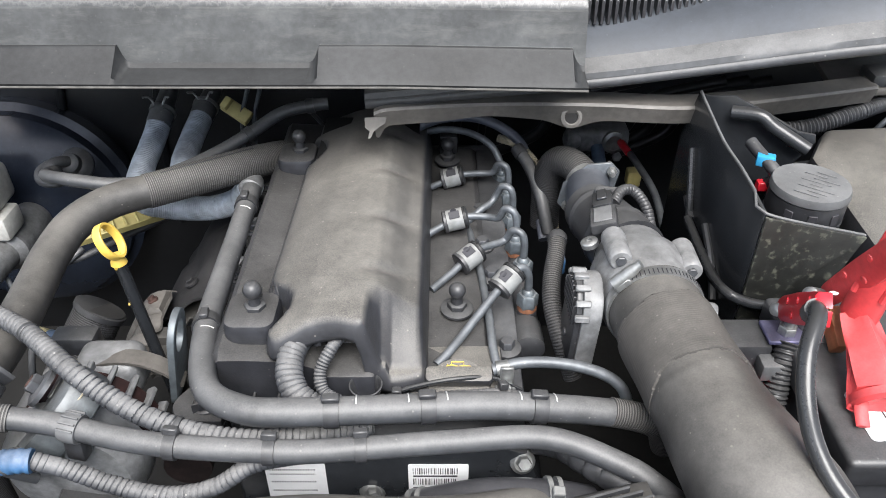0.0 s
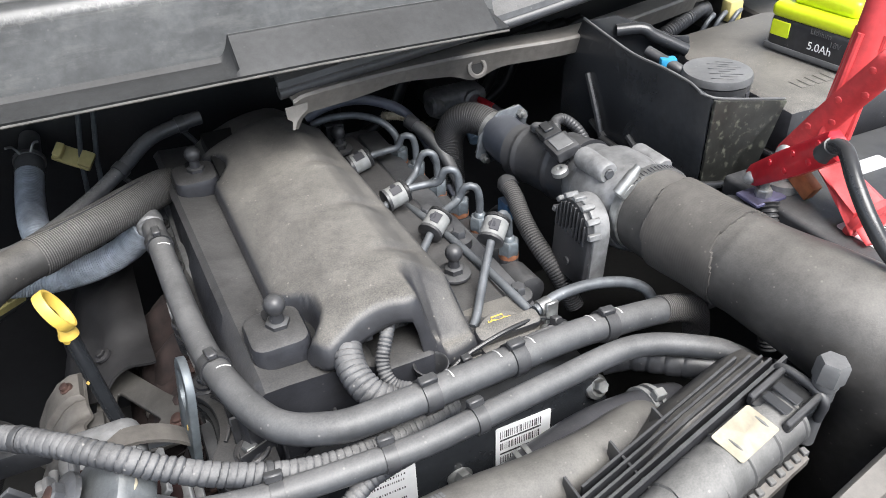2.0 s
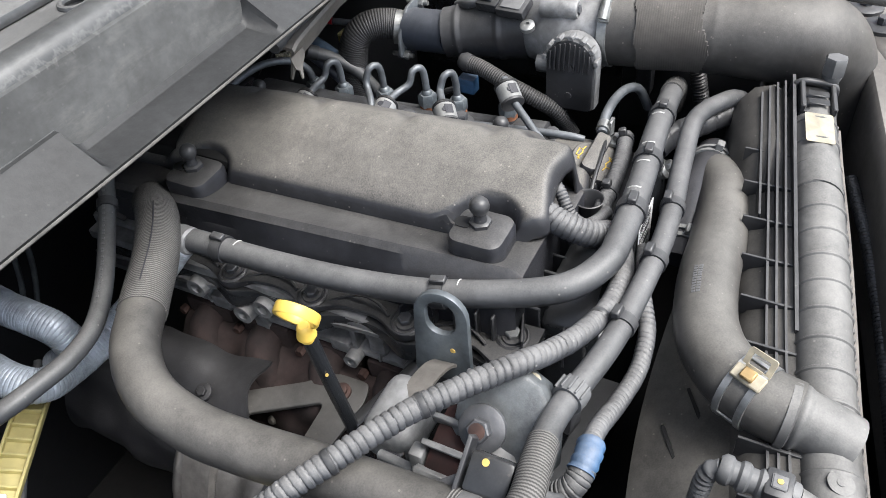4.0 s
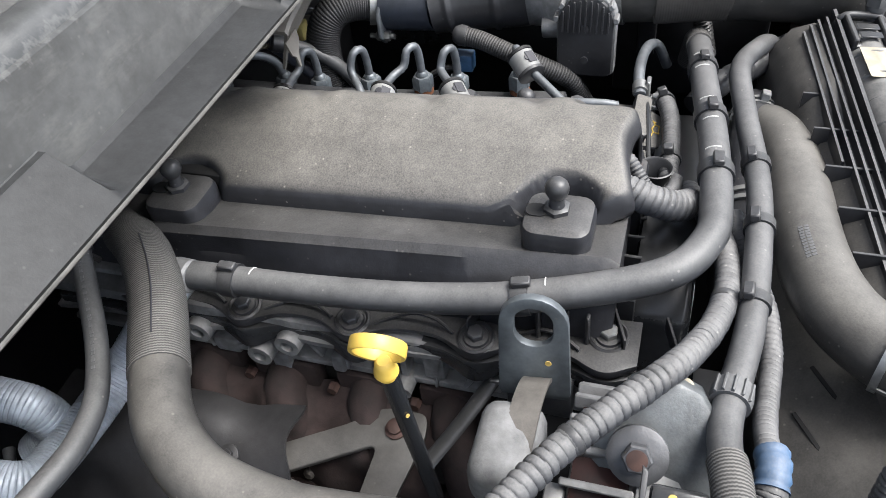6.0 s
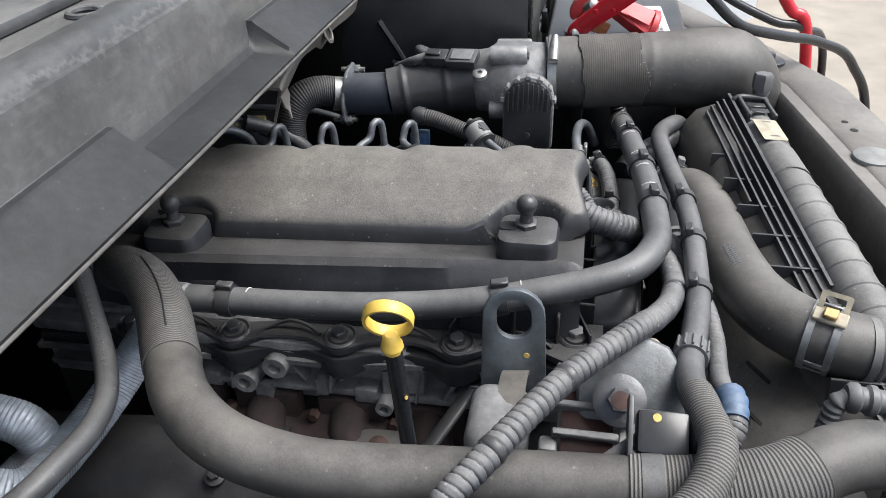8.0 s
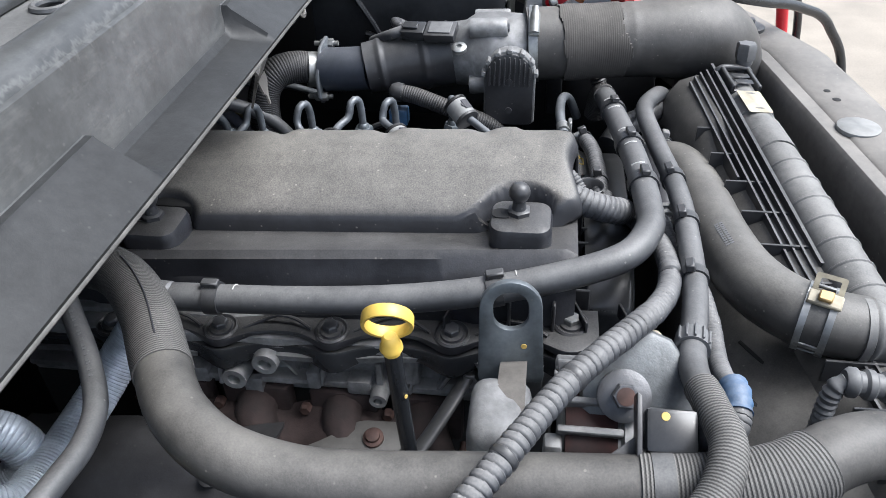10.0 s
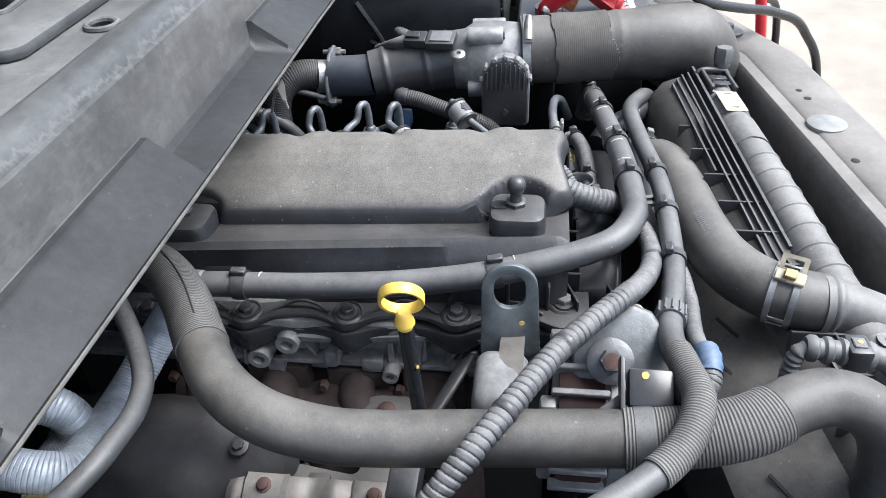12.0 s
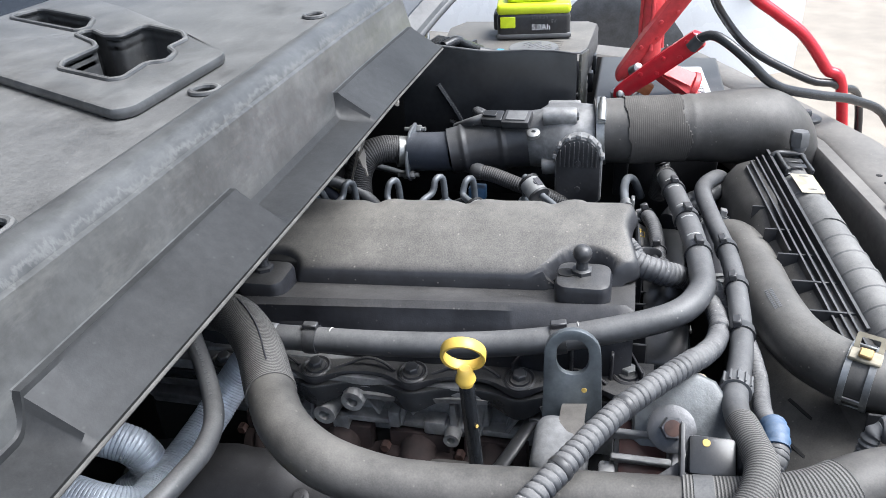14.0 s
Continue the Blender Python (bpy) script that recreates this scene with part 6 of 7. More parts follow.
al = thing("alternator", (-0.33, 0.45, 0.85), "grey cast alternator with slotted housing and copper windings", "alternator")
AA = (0.0, 1.0, 0.0)
part("housing", lathe((-0.318, 0.395, 0.905), AA, [(0.03, 0), (0.052, 0.004), (0.060, 0.014), (0.062, 0.030), (0.062, 0.036), (0.058, 0.038), (0.058, 0.068), (0.050, 0.072), (0.03, 0.076)], 36), ALU, al)
part("winding", lathe((-0.318, 0.435, 0.905), AA, [(0.0590, 0), (0.0600, 0.004), (0.0600, 0.028), (0.0590, 0.033)], 36), material("red copper windings", (0.022, 0.007, 0.006), 0.7, 0.2, grain=400, vary=0.5), al)
for i in range(11):
    a = math.radians(10 + i * 18)
    part("fin", box((-0.0025, 0.432, 0.057), (0.0025, 0.474, 0.066), 0.001, 1, Matrix.Translation((-0.318, 0, 0.905)) @ pose(0, 0, 0, 0, 90 - math.degrees(a), 0)), ALU, al)
br = part("bracket", prism([(-0.026, -0.045), (0.030, -0.052), (0.050, -0.012), (0.044, 0.020), (0.030, 0.040), (0.004, 0.050), (-0.010, 0.040), (-0.028, 0.012)], 0.030, plane_pose((-0.305, 0.432, 0.950), (0, -1, 0), (-0.72, 0.0, 0.69)), 0.006), BRACKET, al, "dusty blue-grey cast bracket")
part("bracket_bolt", join(lathe((-0.331, 0.433, 0.978), (-0.72, 0, 0.69), [(0.017, 0), (0.017, 0.004), (0.013, 0.006)], 24), hexnut((-0.335, 0.433, 0.982), (-0.72, 0, 0.69), 0.015, 0.008)), DARKALU, br)
part("red_bolt_face", lathe((-0.3408, 0.433, 0.9875), (-0.72, 0, 0.69), [(0.0058, 0), (0.0058, 0.0006), (0.0045, 0.0008)], 18), RUSTNUT, br)
part("cream_mark", prism(rounded(0.012, 0.017, 0.0055), 0.0006, plane_pose((-0.294, 0.412, 0.9915), (0.3, -1, 0), (-0.4, 0, 0.92))), CREAM, br)
part("rear_cap", box((-0.347, 0.490, 0.900), (-0.285, 0.534, 0.944), 0.013, 4), ALU, al)
part("cap_window", box((-0.3495, 0.495, 0.906), (-0.340, 0.512, 0.926), 0.002), INK, al)
for i in range(4):
    part("bar", tube([(-0.352, 0.512, 0.925 - i * 0.013), (-0.355, 0.468, 0.928 - i * 0.013)], 0.004, 0.01, 10), ALU, al)
part("frame_post", box((-0.358, 0.470, 0.87), (-0.345, 0.482, 0.955), 0.003), ALU, al)
aw = thing("cover_shroud", (-0.30, 0.50, 0.93), "curved dusty grey cover rim above the alternator", "cover")
secs = []
for i in range(15):
    a = math.radians(15 + i * 9.5)
    secs.append([(-0.30 - 0.062 * math.cos(a), 0.515, 0.878 + 0.066 * math.sin(a)), (-0.30 - 0.064 * math.cos(a), 0.495, 0.878 + 0.068 * math.sin(a)), (-0.30 - 0.061 * math.cos(a), 0.495, 0.878 + 0.065 * math.sin(a)), (-0.30 - 0.059 * math.cos(a), 0.515, 0.878 + 0.063 * math.sin(a))])
part("rim", loft(secs), SHIELD, aw)
se = thing("alternator_plug", (-0.365, 0.41, 0.97), "black sensor plug with a yellow dot and bracket arm", "sensor")
mp = plane_pose((-0.366, 0.412, 0.988), (0.0, -1, 0), (-0.55, 0, 0.83))
part("plate", prism([(-0.016, -0.020), (-0.013, -0.022), (-0.013, 0.018), (-0.016, 0.020)], 0.016, mp @ Matrix.Translation((-0.002, 0, -0.004)), 0.0005), PLASTIC, se)
pb = part("plug", box((-0.013, -0.014, -0.006), (0.017, 0.012, 0.012), 0.003, 2, mp), GLOSSBLACK, se)
part("yellow_dot", lathe(mp @ Vector((-0.002, 0.007, 0.0121)), mp.to_3x3() @ Vector((0, 0, 1)), [(0.0026, 0), (0.0024, 0.0004)], 14), DOTMARK, pb)
part("tail_ring", lathe(mp @ Vector((0.017, 0, 0.002)), mp.to_3x3() @ Vector((1, 0, 0)), [(0.008, 0), (0.011, 0.002), (0.011, 0.006), (0.008, 0.008), (0.008, 0.012)], 18), PLASTIC, pb)
part("arm", prism([(-0.050, -0.030), (-0.046, -0.034), (-0.012, -0.010), (-0.012, 0.0)], 0.004, mp @ Matrix.Translation((0, 0, -0.003)), 0.0006), PLASTIC, se)
part("wire", tube([mp @ Vector((0.028, 0, 0.002)), (-0.36, 0.372, 0.975), (-0.345, 0.37, 0.955), (-0.33, 0.38, 0.93)], 0.0045, 0.005, 10), RUBBER, se)

# ---- timing cover ----
tc = thing("timing_cover", (-0.05, 0.43, 0.60), "glossy black timing cover with printed labels", "timing cover")
part("cover", prism([(-0.185, 0.55), (0.075, 0.55), (0.088, 0.88), (0.072, 0.925), (0.02, 0.945), (-0.14, 0.945), (-0.18, 0.915)], 0.045, plane_pose((0, 0.452, 0), (1, 0, 0), (0, -1, 0)) , 0.006), GLOSSBLACK, tc)
part("cover_bolt", join(lathe((0.068, 0.407, 0.916), (0.1, -0.8, 0.5), [(0.011, -0.008), (0.011, 0.0), (0.008, 0.003)], 18), hexnut((0.068, 0.406, 0.918), (0.1, -0.8, 0.5), 0.011, 0.008)), STEEL, tc)
part("cover_bolt", join(lathe((-0.062, 0.407, 0.875), (0.1, -0.9, 0.3), [(0.012, -0.008), (0.012, 0.0), (0.008, 0.003)], 18), hexnut((-0.062, 0.406, 0.876), (0.1, -0.9, 0.3), 0.012, 0.010)), STEEL, tc)
rnd = random.Random(8)
for cx, cz, w, h, qr in ((-0.004, 0.885, 0.052, 0.058, False), (-0.127, 0.885, 0.052, 0.060, True)):
    ml = plane_pose((cx, 0.4058, cz), (1, 0, 0), (0, -1, 0.02))
    lab = part("label", prism(rounded(w, h, 0.002), 0.0006, ml), WHITE, tc, "white printed label")
    rows_ = (0.020, 0.006, -0.010) if not qr else (0.022, 0.016, 0.006, -0.006)
    for r in rows_:
        x = -w / 2 + 0.004
        while x < w / 2 - 0.010:
            k = rnd.uniform(0.0004, 0.0013)
            part("bar", box((x, r - (0.004 if not qr else 0.001), 0.0006), (x + k, r + (0.004 if not qr else 0.001), 0.0008), 0, 1, ml), INK, lab)
            x += k + rnd.uniform(0.0006, 0.0016)
    for r in ((0.0135, -0.0025, -0.0185, -0.0225) if not qr else (-0.020, -0.024)):
        part("print_bar", box((-w / 2 + 0.004, r - 0.0009, 0.0006), (w / 2 - rnd.uniform(0.008, 0.02), r + 0.0009, 0.0008), 0, 1, ml), INK, lab)
part("yellow_dot", lathe((-0.072, 0.4065, 0.935), (0, -1, 0.05), [(0.003, 0), (0.003, 0.0006)], 12), YELLOW, tc)
bd = thing("belt", (-0.2, 0.36, 0.80), "black ribbed drive belt below the alternator", "belt")
part("belt", box((-0.33, 0.375, 0.868), (-0.17, 0.398, 0.876), 0.001, 1, Matrix.Translation((-0.25, 0, 0.87)) @ pose(0, 0, 0, 0, 14, 0) @ Matrix.Translation((0.25, 0, -0.87))), GLOSSBLACK, bd)

# ---- radiator, fan shroud, radiator hose ----
TK = [(0.135, 0.284, 0.968), (0.087, 0.275, 0.962), (-0.004, 0.256, 0.950), (-0.093, 0.240, 0.940), (-0.164, 0.228, 0.932), (-0.26, 0.210, 0.924), (-0.40, 0.184, 0.915), (-0.50, 0.166, 0.91)]
rd = thing("radiator", (-0.1, 0.25, 0.60), "dusty black radiator with a ribbed plastic top tank", "radiator")
path = spline(TK, 0.0012)
part("tank", sweep(path, lambda s: 0.0215 + (0.0012 if (s % 0.028) < 0.003 else 0.0), 22), TANK, rd)
part("core", loft([[(p.x, p.y - 0.022, 0.62), (p.x, p.y - 0.022, p.z - 0.012), (p.x, p.y + 0.020, p.z - 0.012), (p.x, p.y + 0.020, 0.62)] for p in path[::12]]), DARK, rd)
full = spline(TK, 0.0085)
for p in full:
    part("crimp_tab", box((p.x - 0.0026, p.y - 0.0275, p.z - 0.018), (p.x + 0.0026, p.y - 0.0215, p.z - 0.0105), 0.0008, 1), TANK, rd)
part("crimp_strip", loft([[(p.x, p.y - 0.030, p.z - 0.020), (p.x, p.y - 0.030, p.z - 0.014), (p.x, p.y - 0.012, p.z - 0.012), (p.x, p.y - 0.012, p.z - 0.020)] for p in spline(TK, 0.02)]), SHIELD, rd)
mk = plane_pose((0.100, 0.277, 0.984), (1, 0.2, 0.13), (0, -0.12, 1))
part("sticker", prism(rounded(0.040, 0.026, 0.002), 0.0006, mk @ Matrix.Translation((-0.012, 0, 0.0012))), CREAM, rd, "cream sticker with faded print")
part("end_block", box((-0.010, -0.017, -0.022), (0.030, 0.017, -0.001), 0.003, 2, mk @ Matrix.Translation((0.022, 0, 0))), GLOSSBLACK, rd)
for sy in (-1, 1):
    part("end_cheek", box((0.012, 0.0145 * sy - 0.0025, -0.004), (0.050, 0.0145 * sy + 0.0025, 0.006), 0.0012, 1, mk), PLASTIC, rd)
for dx in (0.022, 0.034):
    part("socket", box((dx - 0.004, -0.010, 0.004), (dx + 0.004, 0.010, 0.0052), 0.0006, 1, mk), GLOSSBLACK, rd)
part("hoop", tube([mk @ Vector(q) for q in ((0.050, -0.020, -0.02), (0.051, -0.018, 0.001), (0.052, 0.0, 0.004), (0.051, 0.018, 0.001), (0.050, 0.020, -0.02))], 0.0035, 0.004, 10), PLASTIC, rd)
rbt = thing("mounting_bolt", (0.168, 0.273, 0.95), "tall black hexagon-capped mounting pin on the radiator", "bolt")
part("cap", hexnut((0.1585, 0.2755, 1.001), (0.08, 0, 1), 0.0195, 0.018), GREYCAP, rbt)
part("collar", lathe((0.1580, 0.2755, 0.996), (0.08, 0, 1), [(0.0085, 0), (0.0092, 0.002), (0.0092, 0.005), (0.008, 0.006)], 20), GREYCAP, rbt)
part("pin", lathe((0.1575, 0.2755, 0.94), (0.02, 0, 1), [(0.0065, 0), (0.0065, 0.040), (0.0078, 0.044), (0.0078, 0.057)], 18), GREYCAP, rbt)
part("outlet", tube([(-0.216, 0.252, 0.945), (-0.2165, 0.240, 0.944), (-0.2175, 0.226, 0.941), (-0.219, 0.206, 0.934)], lambda s: 0.0262 if s < 0.007 else 0.0225 + 0.0025 * math.exp(-((s - 0.010) / 0.003) ** 2), 0.0015, 28), TANK, rd)
part("moulded_disc", lathe((-0.258, 0.209, 0.9445), (0, -0.15, 1), [(0.009, -0.004), (0.009, 0.0008), (0.0075, 0.0012), (0.003, 0.0012), (0.003, 0.0018), (0.001, 0.0018)], 24), TANK, rd)
part("tank_saddle", loft([[(x, ty_ + 0.0225 * math.cos(a), zc_ + 0.0232 * math.sin(a)) for a in [math.pi * (-0.05 + 1.1 * k / 14) for k in range(15)]] + [(x, ty_ - 0.026, zc_ - 0.016), (x, ty_ + 0.026, zc_ - 0.016)] for x, ty_, zc_ in ((0.062, 0.2700, 0.9585), (0.020, 0.2612, 0.9532))]), TANK, rd)

sh = thing("fan_shroud", (-0.1, 0.3, 0.62), "dusty black ribbed plastic fan shroud behind the radiator", "fan shroud")


def ty(x):
    return 0.256 + 0.19 * x


def tz(x):
    return 0.950 + 0.125 * x if x > -0.15 else 0.931 + 0.06 * (x + 0.15)


secs = []
for i in range(40):
    x = 0.150 - 0.62 * i / 39
    k = max(0.0, min(1.0, (x - 0.02) / 0.05))
    y, z = ty(x), tz(x)
    secs.append([(x, y + 0.024, z + 0.008), (x, y + 0.040, z + 0.004 + 0.012 * k), (x, y + 0.058, z - 0.006 + 0.015 * k), (x, y + 0.075, z - 0.035 + 0.02 * k), (x, y + 0.082, z - 0.10), (x, y + 0.085, 0.62), (x, y + 0.078, 0.62), (x, y + 0.072, z - 0.10), (x, y + 0.05, z - 0.03), (x, y + 0.026, z)])
part("shell", loft(secs), RUBBER_DUST, sh)
part("fin", loft([[(x, ty(x) + 0.022, tz(x) + 0.002), (x, ty(x) + 0.022, tz(x) + h), (x, ty(x) + 0.0250, tz(x) + h), (x, ty(x) + 0.0250, tz(x) + 0.002)] for x, h in [(0.157 - 0.292 * i / 14, 0.026 - 0.014 * i / 14) for i in range(15)]]), PLASTIC, sh)


def crown(x):
    return 0.014 * max(0.0, min(1.0, (x + 0.133) / 0.289))


for o, x0, x1 in ((0.031, 0.150, -0.47), (0.038, 0.148, -0.47), (0.045, 0.143, -0.47), (0.052, 0.135, -0.02)):
    part("long_rib", loft([[(x, ty(x) + o - 0.0013, tz(x) - 0.006), (x, ty(x) + o - 0.0010, tz(x) + 0.009 + crown(x) - 0.25 * (o - 0.031)), (x, ty(x) + o + 0.0010, tz(x) + 0.009 + crown(x) - 0.25 * (o - 0.031)), (x, ty(x) + o + 0.0013, tz(x) - 0.006)] for x in [x0 + (x1 - x0) * i / 40 for i in range(41)]]), PLASTIC, sh)
for i in range(13):
    x = 0.06 - i * 0.043
    part("cross_rib", box((x - 0.0012, ty(x) + 0.020, tz(x) - 0.012), (x + 0.0012, ty(x) + 0.066, tz(x) + 0.0095), 0.0004, 1), PLASTIC, sh)


def apron_w(x):
    return 0.35 + 0.65 * math.sin(max(0.0, min(1.0, (0.02 - x) / 0.30)) * math.pi / 2)


part("apron", loft([[(x, ty(x) + 0.050, tz(x) - 0.012), (x, ty(x) + 0.055 + 0.075 * apron_w(x), tz(x) - 0.014 - 0.040 * apron_w(x)), (x, ty(x) + 0.060 + 0.078 * apron_w(x), tz(x) - 0.020 - 0.042 * apron_w(x)), (x, ty(x) + 0.058 + 0.075 * apron_w(x), tz(x) - 0.17), (x, ty(x) + 0.05, tz(x) - 0.17)] for x in [0.04 - 0.50 * i / 30 for i in range(31)]]), RUBBER_DUST, sh)
for x, k in ((-0.12, 0.4), (-0.20, 0.55), (-0.235, 0.75), (-0.30, 0.6), (-0.36, 0.7), (-0.42, 0.55)):
    f = apron_w(x)
    part("slit", box((-0.020, -0.0016, -0.001), (0.020, 0.0016, 0.0006), 0.0004, 1, plane_pose((x, ty(x) + 0.050 + 0.080 * f * k, tz(x) - 0.012 - 0.041 * f * k), (1, 0.6, 0.0), (0, 0.5, 1))), DARK, sh)

G_PTS = [(0.095, 0.372, 0.895), (0.075, 0.356, 0.912), (0.052, 0.345, 0.922), (0.016, 0.337, 0.926), (-0.037, 0.332, 0.930), (-0.085, 0.330, 0.936), (-0.122, 0.326, 0.940), (-0.155, 0.319, 0.943), (-0.182, 0.306, 0.945), (-0.203, 0.286, 0.946), (-0.212, 0.266, 0.946), (-0.216, 0.244, 0.945)]
rh = thing("radiator_hose", (0, 0.33, 0.91), "thick black rubber radiator hose with a spring band clamp", "hose")
part("hose", tube(G_PTS, 0.0255, 0.005, 28), HOSETAN, rh)
p, d = along(G_PTS, 0.915)
cl = part("band_clamp", join(lathe(p - d * 0.009, d, [(0.0255, -0.0025), (0.0275, -0.0025), (0.0275, 0.0025), (0.0255, 0.0025)], 30), lathe(p + d * 0.009, d, [(0.0255, -0.0025), (0.0275, -0.0025), (0.0275, 0.0025), (0.0255, 0.0025)], 30)), STEEL, rh)
up = Vector((-0.35, 0.1, 1)).normalized()
mc = plane_pose(p + up * 0.0265, d, up)
part("clamp_bridge", box((-0.012, -0.006, 0), (0.012, 0.006, 0.004), 0.001, 1, mc), CREAM, cl)
part("clamp_loop", prism(rounded(0.022, 0.016, 0.002), 0.002, mc @ Matrix.Translation((0, 0.014, 0.001)) @ pose(0, 0, 0, 35, 0, 0), 0, [rounded(0.014, 0.009, 0.001)]), CREAM, cl)
part("clamp_lock", box((-0.005, -0.004, 0.004), (0.005, 0.005, 0.008), 0.001, 1, mc), BRASS, cl)
for s in (0.3, 1.2, 2.4, 3.4, 4.4):
    x_, y_, a_ = basis(d)
    part("clamp_bar", box((-0.010, -0.002, -0.0005), (0.010, 0.002, 0.0012), 0.0003, 1, plane_pose(p + (x_ * math.cos(s) + y_ * math.sin(s)) * 0.0262, d, x_ * math.cos(s) + y_ * math.sin(s))), STEEL, cl)
for i in range(22):
    q, dd = along(G_PTS, 0.60 + 0.0085 * (i % 11))
    upv = Vector((-0.5, 0.25, 0.85)).normalized()
    upv = (upv - dd * upv.dot(dd)).normalized()
    part("print_mark", box((-0.0012, -0.0016, 0.0253), (0.0012, 0.0016, 0.0257), 0, 1, plane_pose(q, dd, upv) @ pose(0, 0, 0, 6 if i < 11 else -3, 0, 0)), GREYCAP, rh)
wp = thing("water_neck", (0.1, 0.38, 0.86), "black hose neck with a steel band at the engine front", "hose")
part("neck", tube([(0.118, 0.366, 0.905), (0.088, 0.364, 0.915), (0.040, 0.366, 0.915), (-0.005, 0.365, 0.905), (-0.035, 0.364, 0.89)], 0.0215, 0.006, 24), material("blue-black smooth hose", (0.022, 0.025, 0.034), 0.32, dust=0.18, grain=120), wp)
for p, d in (((0.088, 0.3645, 0.915), (1, 0, -0.1)), ((-0.018, 0.3645, 0.900), (1, 0, 0.35))):
    cl = part("spring_band", join(lathe(Vector(p) - Vector(d) * 0.004, d, [(0.0215, -0.002), (0.0235, -0.002), (0.0235, 0.002), (0.0215, 0.002)], 28), lathe(Vector(p) + Vector(d) * 0.004, d, [(0.0215, -0.002), (0.0235, -0.002), (0.0235, 0.002), (0.0215, 0.002)], 28)), PALECOLLAR, wp, "pale spring band clamp")
    part("band_ear", box((-0.005, -0.004, 0.022), (0.005, 0.004, 0.031), 0.001, 1, plane_pose(p, d, (-0.4, -0.2, 1))), PALECOLLAR, cl)
tbn = thing("taped_bundle", (0.15, 0.36, 0.93), "thick black tape-wrapped bundle behind the coolant pipe", "wiring loom")
part("wrap", taped([(0.080, 0.420, 0.930), (0.100, 0.408, 0.937), (0.124, 0.383, 0.942), (0.154, 0.359, 0.942), (0.200, 0.326, 0.936), (0.225, 0.30, 0.91)], 0.0125, 0.014, 0.0009, 20, 21, 0.3), PLASTIC, tbn)
slm = thing("cam_sensor_loom", (0.0, 0.437, 0.955), "dusty taped loom with black straps beside the coolant hose", "wiring loom")
SL = [(0.075, 0.452, 0.940), (0.055, 0.448, 0.951), (0.020, 0.441, 0.957), (-0.020, 0.437, 0.957), (-0.062, 0.436, 0.955), (-0.085, 0.432, 0.945)]
part("tube", taped(SL, 0.0078, 0.005, 0.0006, 18, 23), LOOM, slm)
for u in (0.18, 0.72):
    p, d = along(SL, u)
    part("strap", join(lathe(p, d, [(0.0080, -0.002), (0.0092, -0.002), (0.0092, 0.002), (0.0080, 0.002)], 20), box((-0.004, -0.004, 0.008), (0.004, 0.004, 0.015), 0.001, 1, plane_pose(p, d, (-0.4, 0.2, 1)))), PLASTIC, slm)
part("thin_lead", tube([(0.070, 0.462, 0.945), (0.045, 0.464, 0.958), (0.010, 0.459, 0.962), (-0.03, 0.455, 0.955), (-0.055, 0.450, 0.945)], 0.0022, 0.006, 8), GLOSSBLACK, slm)
qc = thing("quick_connector", (-0.28, 0.25, 0.93), "grey ribbed quick-connect coupling on the radiator pipe", "connector")
part("port", tube([(-0.292, 0.206, 0.936), (-0.2905, 0.222, 0.952), (-0.2895, 0.236, 0.9585)], 0.0085, 0.003, 18), TANK, qc)
part("barrel", lathe((-0.2895, 0.234, 0.958), (0.04, 1, 0.06), [(0.0095, 0), (0.0105, 0.002), (0.0105, 0.024), (0.0085, 0.026), (0.0085, 0.030), (0.0105, 0.032), (0.0105, 0.036), (0.0085, 0.038), (0.0085, 0.041), (0.0105, 0.043), (0.0105, 0.047), (0.008, 0.050)], 20), GREYCAP, qc)
part("lock_frame", box((-0.3005, 0.238, 0.948), (-0.2785, 0.256, 0.970), 0.003), PLASTIC, qc)
part("lock_tab", box((-0.2950, 0.242, 0.970), (-0.2840, 0.252, 0.9712), 0.001, 1), GREYCAP, qc)
part("lock_dot", lathe((-0.2895, 0.247, 0.9712), (0, 0, 1), [(0.002, 0), (0.002, 0.0004)], 12), DOTMARK, qc)
part("tail", corrugated([(-0.288, 0.282, 0.960), (-0.289, 0.2875, 0.957), (-0.291, 0.2905, 0.945), (-0.294, 0.2915, 0.92), (-0.30, 0.292, 0.88)], 0.0064, 0.005, 0.0006, 16, 0.05), GREYCAP, qc)
fwc = thing("front_loom", (-0.02, 0.2, 0.9), "black corrugated conduit below the crossmember", "wiring loom")
part("conduit", corrugated([(0.12, 0.232, 0.91), (0.02, 0.205, 0.905), (-0.1, 0.18, 0.895), (-0.3, 0.15, 0.89)], 0.006, 0.004, 0.0007, 12, 0.05), PLASTIC, fwc)

# ---- battery corner ----
by = thing("reservoir_tray", (0.33, 0.65, 0.90), "glossy black pressed tray wall with mossy dirt and a carry handle", "tray")
part("side_wall", prism([(0.766, 1.088), (0.72, 1.082), (0.67, 1.077), (0.62, 1.079), (0.58, 1.078), (0.548, 1.075), (0.545, 0.90), (0.60, 0.86), (0.80, 0.86), (0.80, 1.02)], 0.0035, plane_pose((0.281, 0, 0), (0, 1, 0), (1, 0, 0)), 0.0008), GLOSSBLACK, by)
moss = material("mossy dirty black plastic", (0.020, 0.021, 0.019), 0.4, dust=0.1, grain=300, vary=0.4)
tn = moss.node_tree
nz = tn.nodes.new("ShaderNodeTexNoise")
nz.inputs["Scale"].default_value, nz.inputs["Detail"].default_value = 120, 14
crd = tn.nodes.new("ShaderNodeTexCoord")
tn.links.new(crd.outputs["Object"], nz.inputs["Vector"])
rr = tn.nodes.new("ShaderNodeValToRGB")
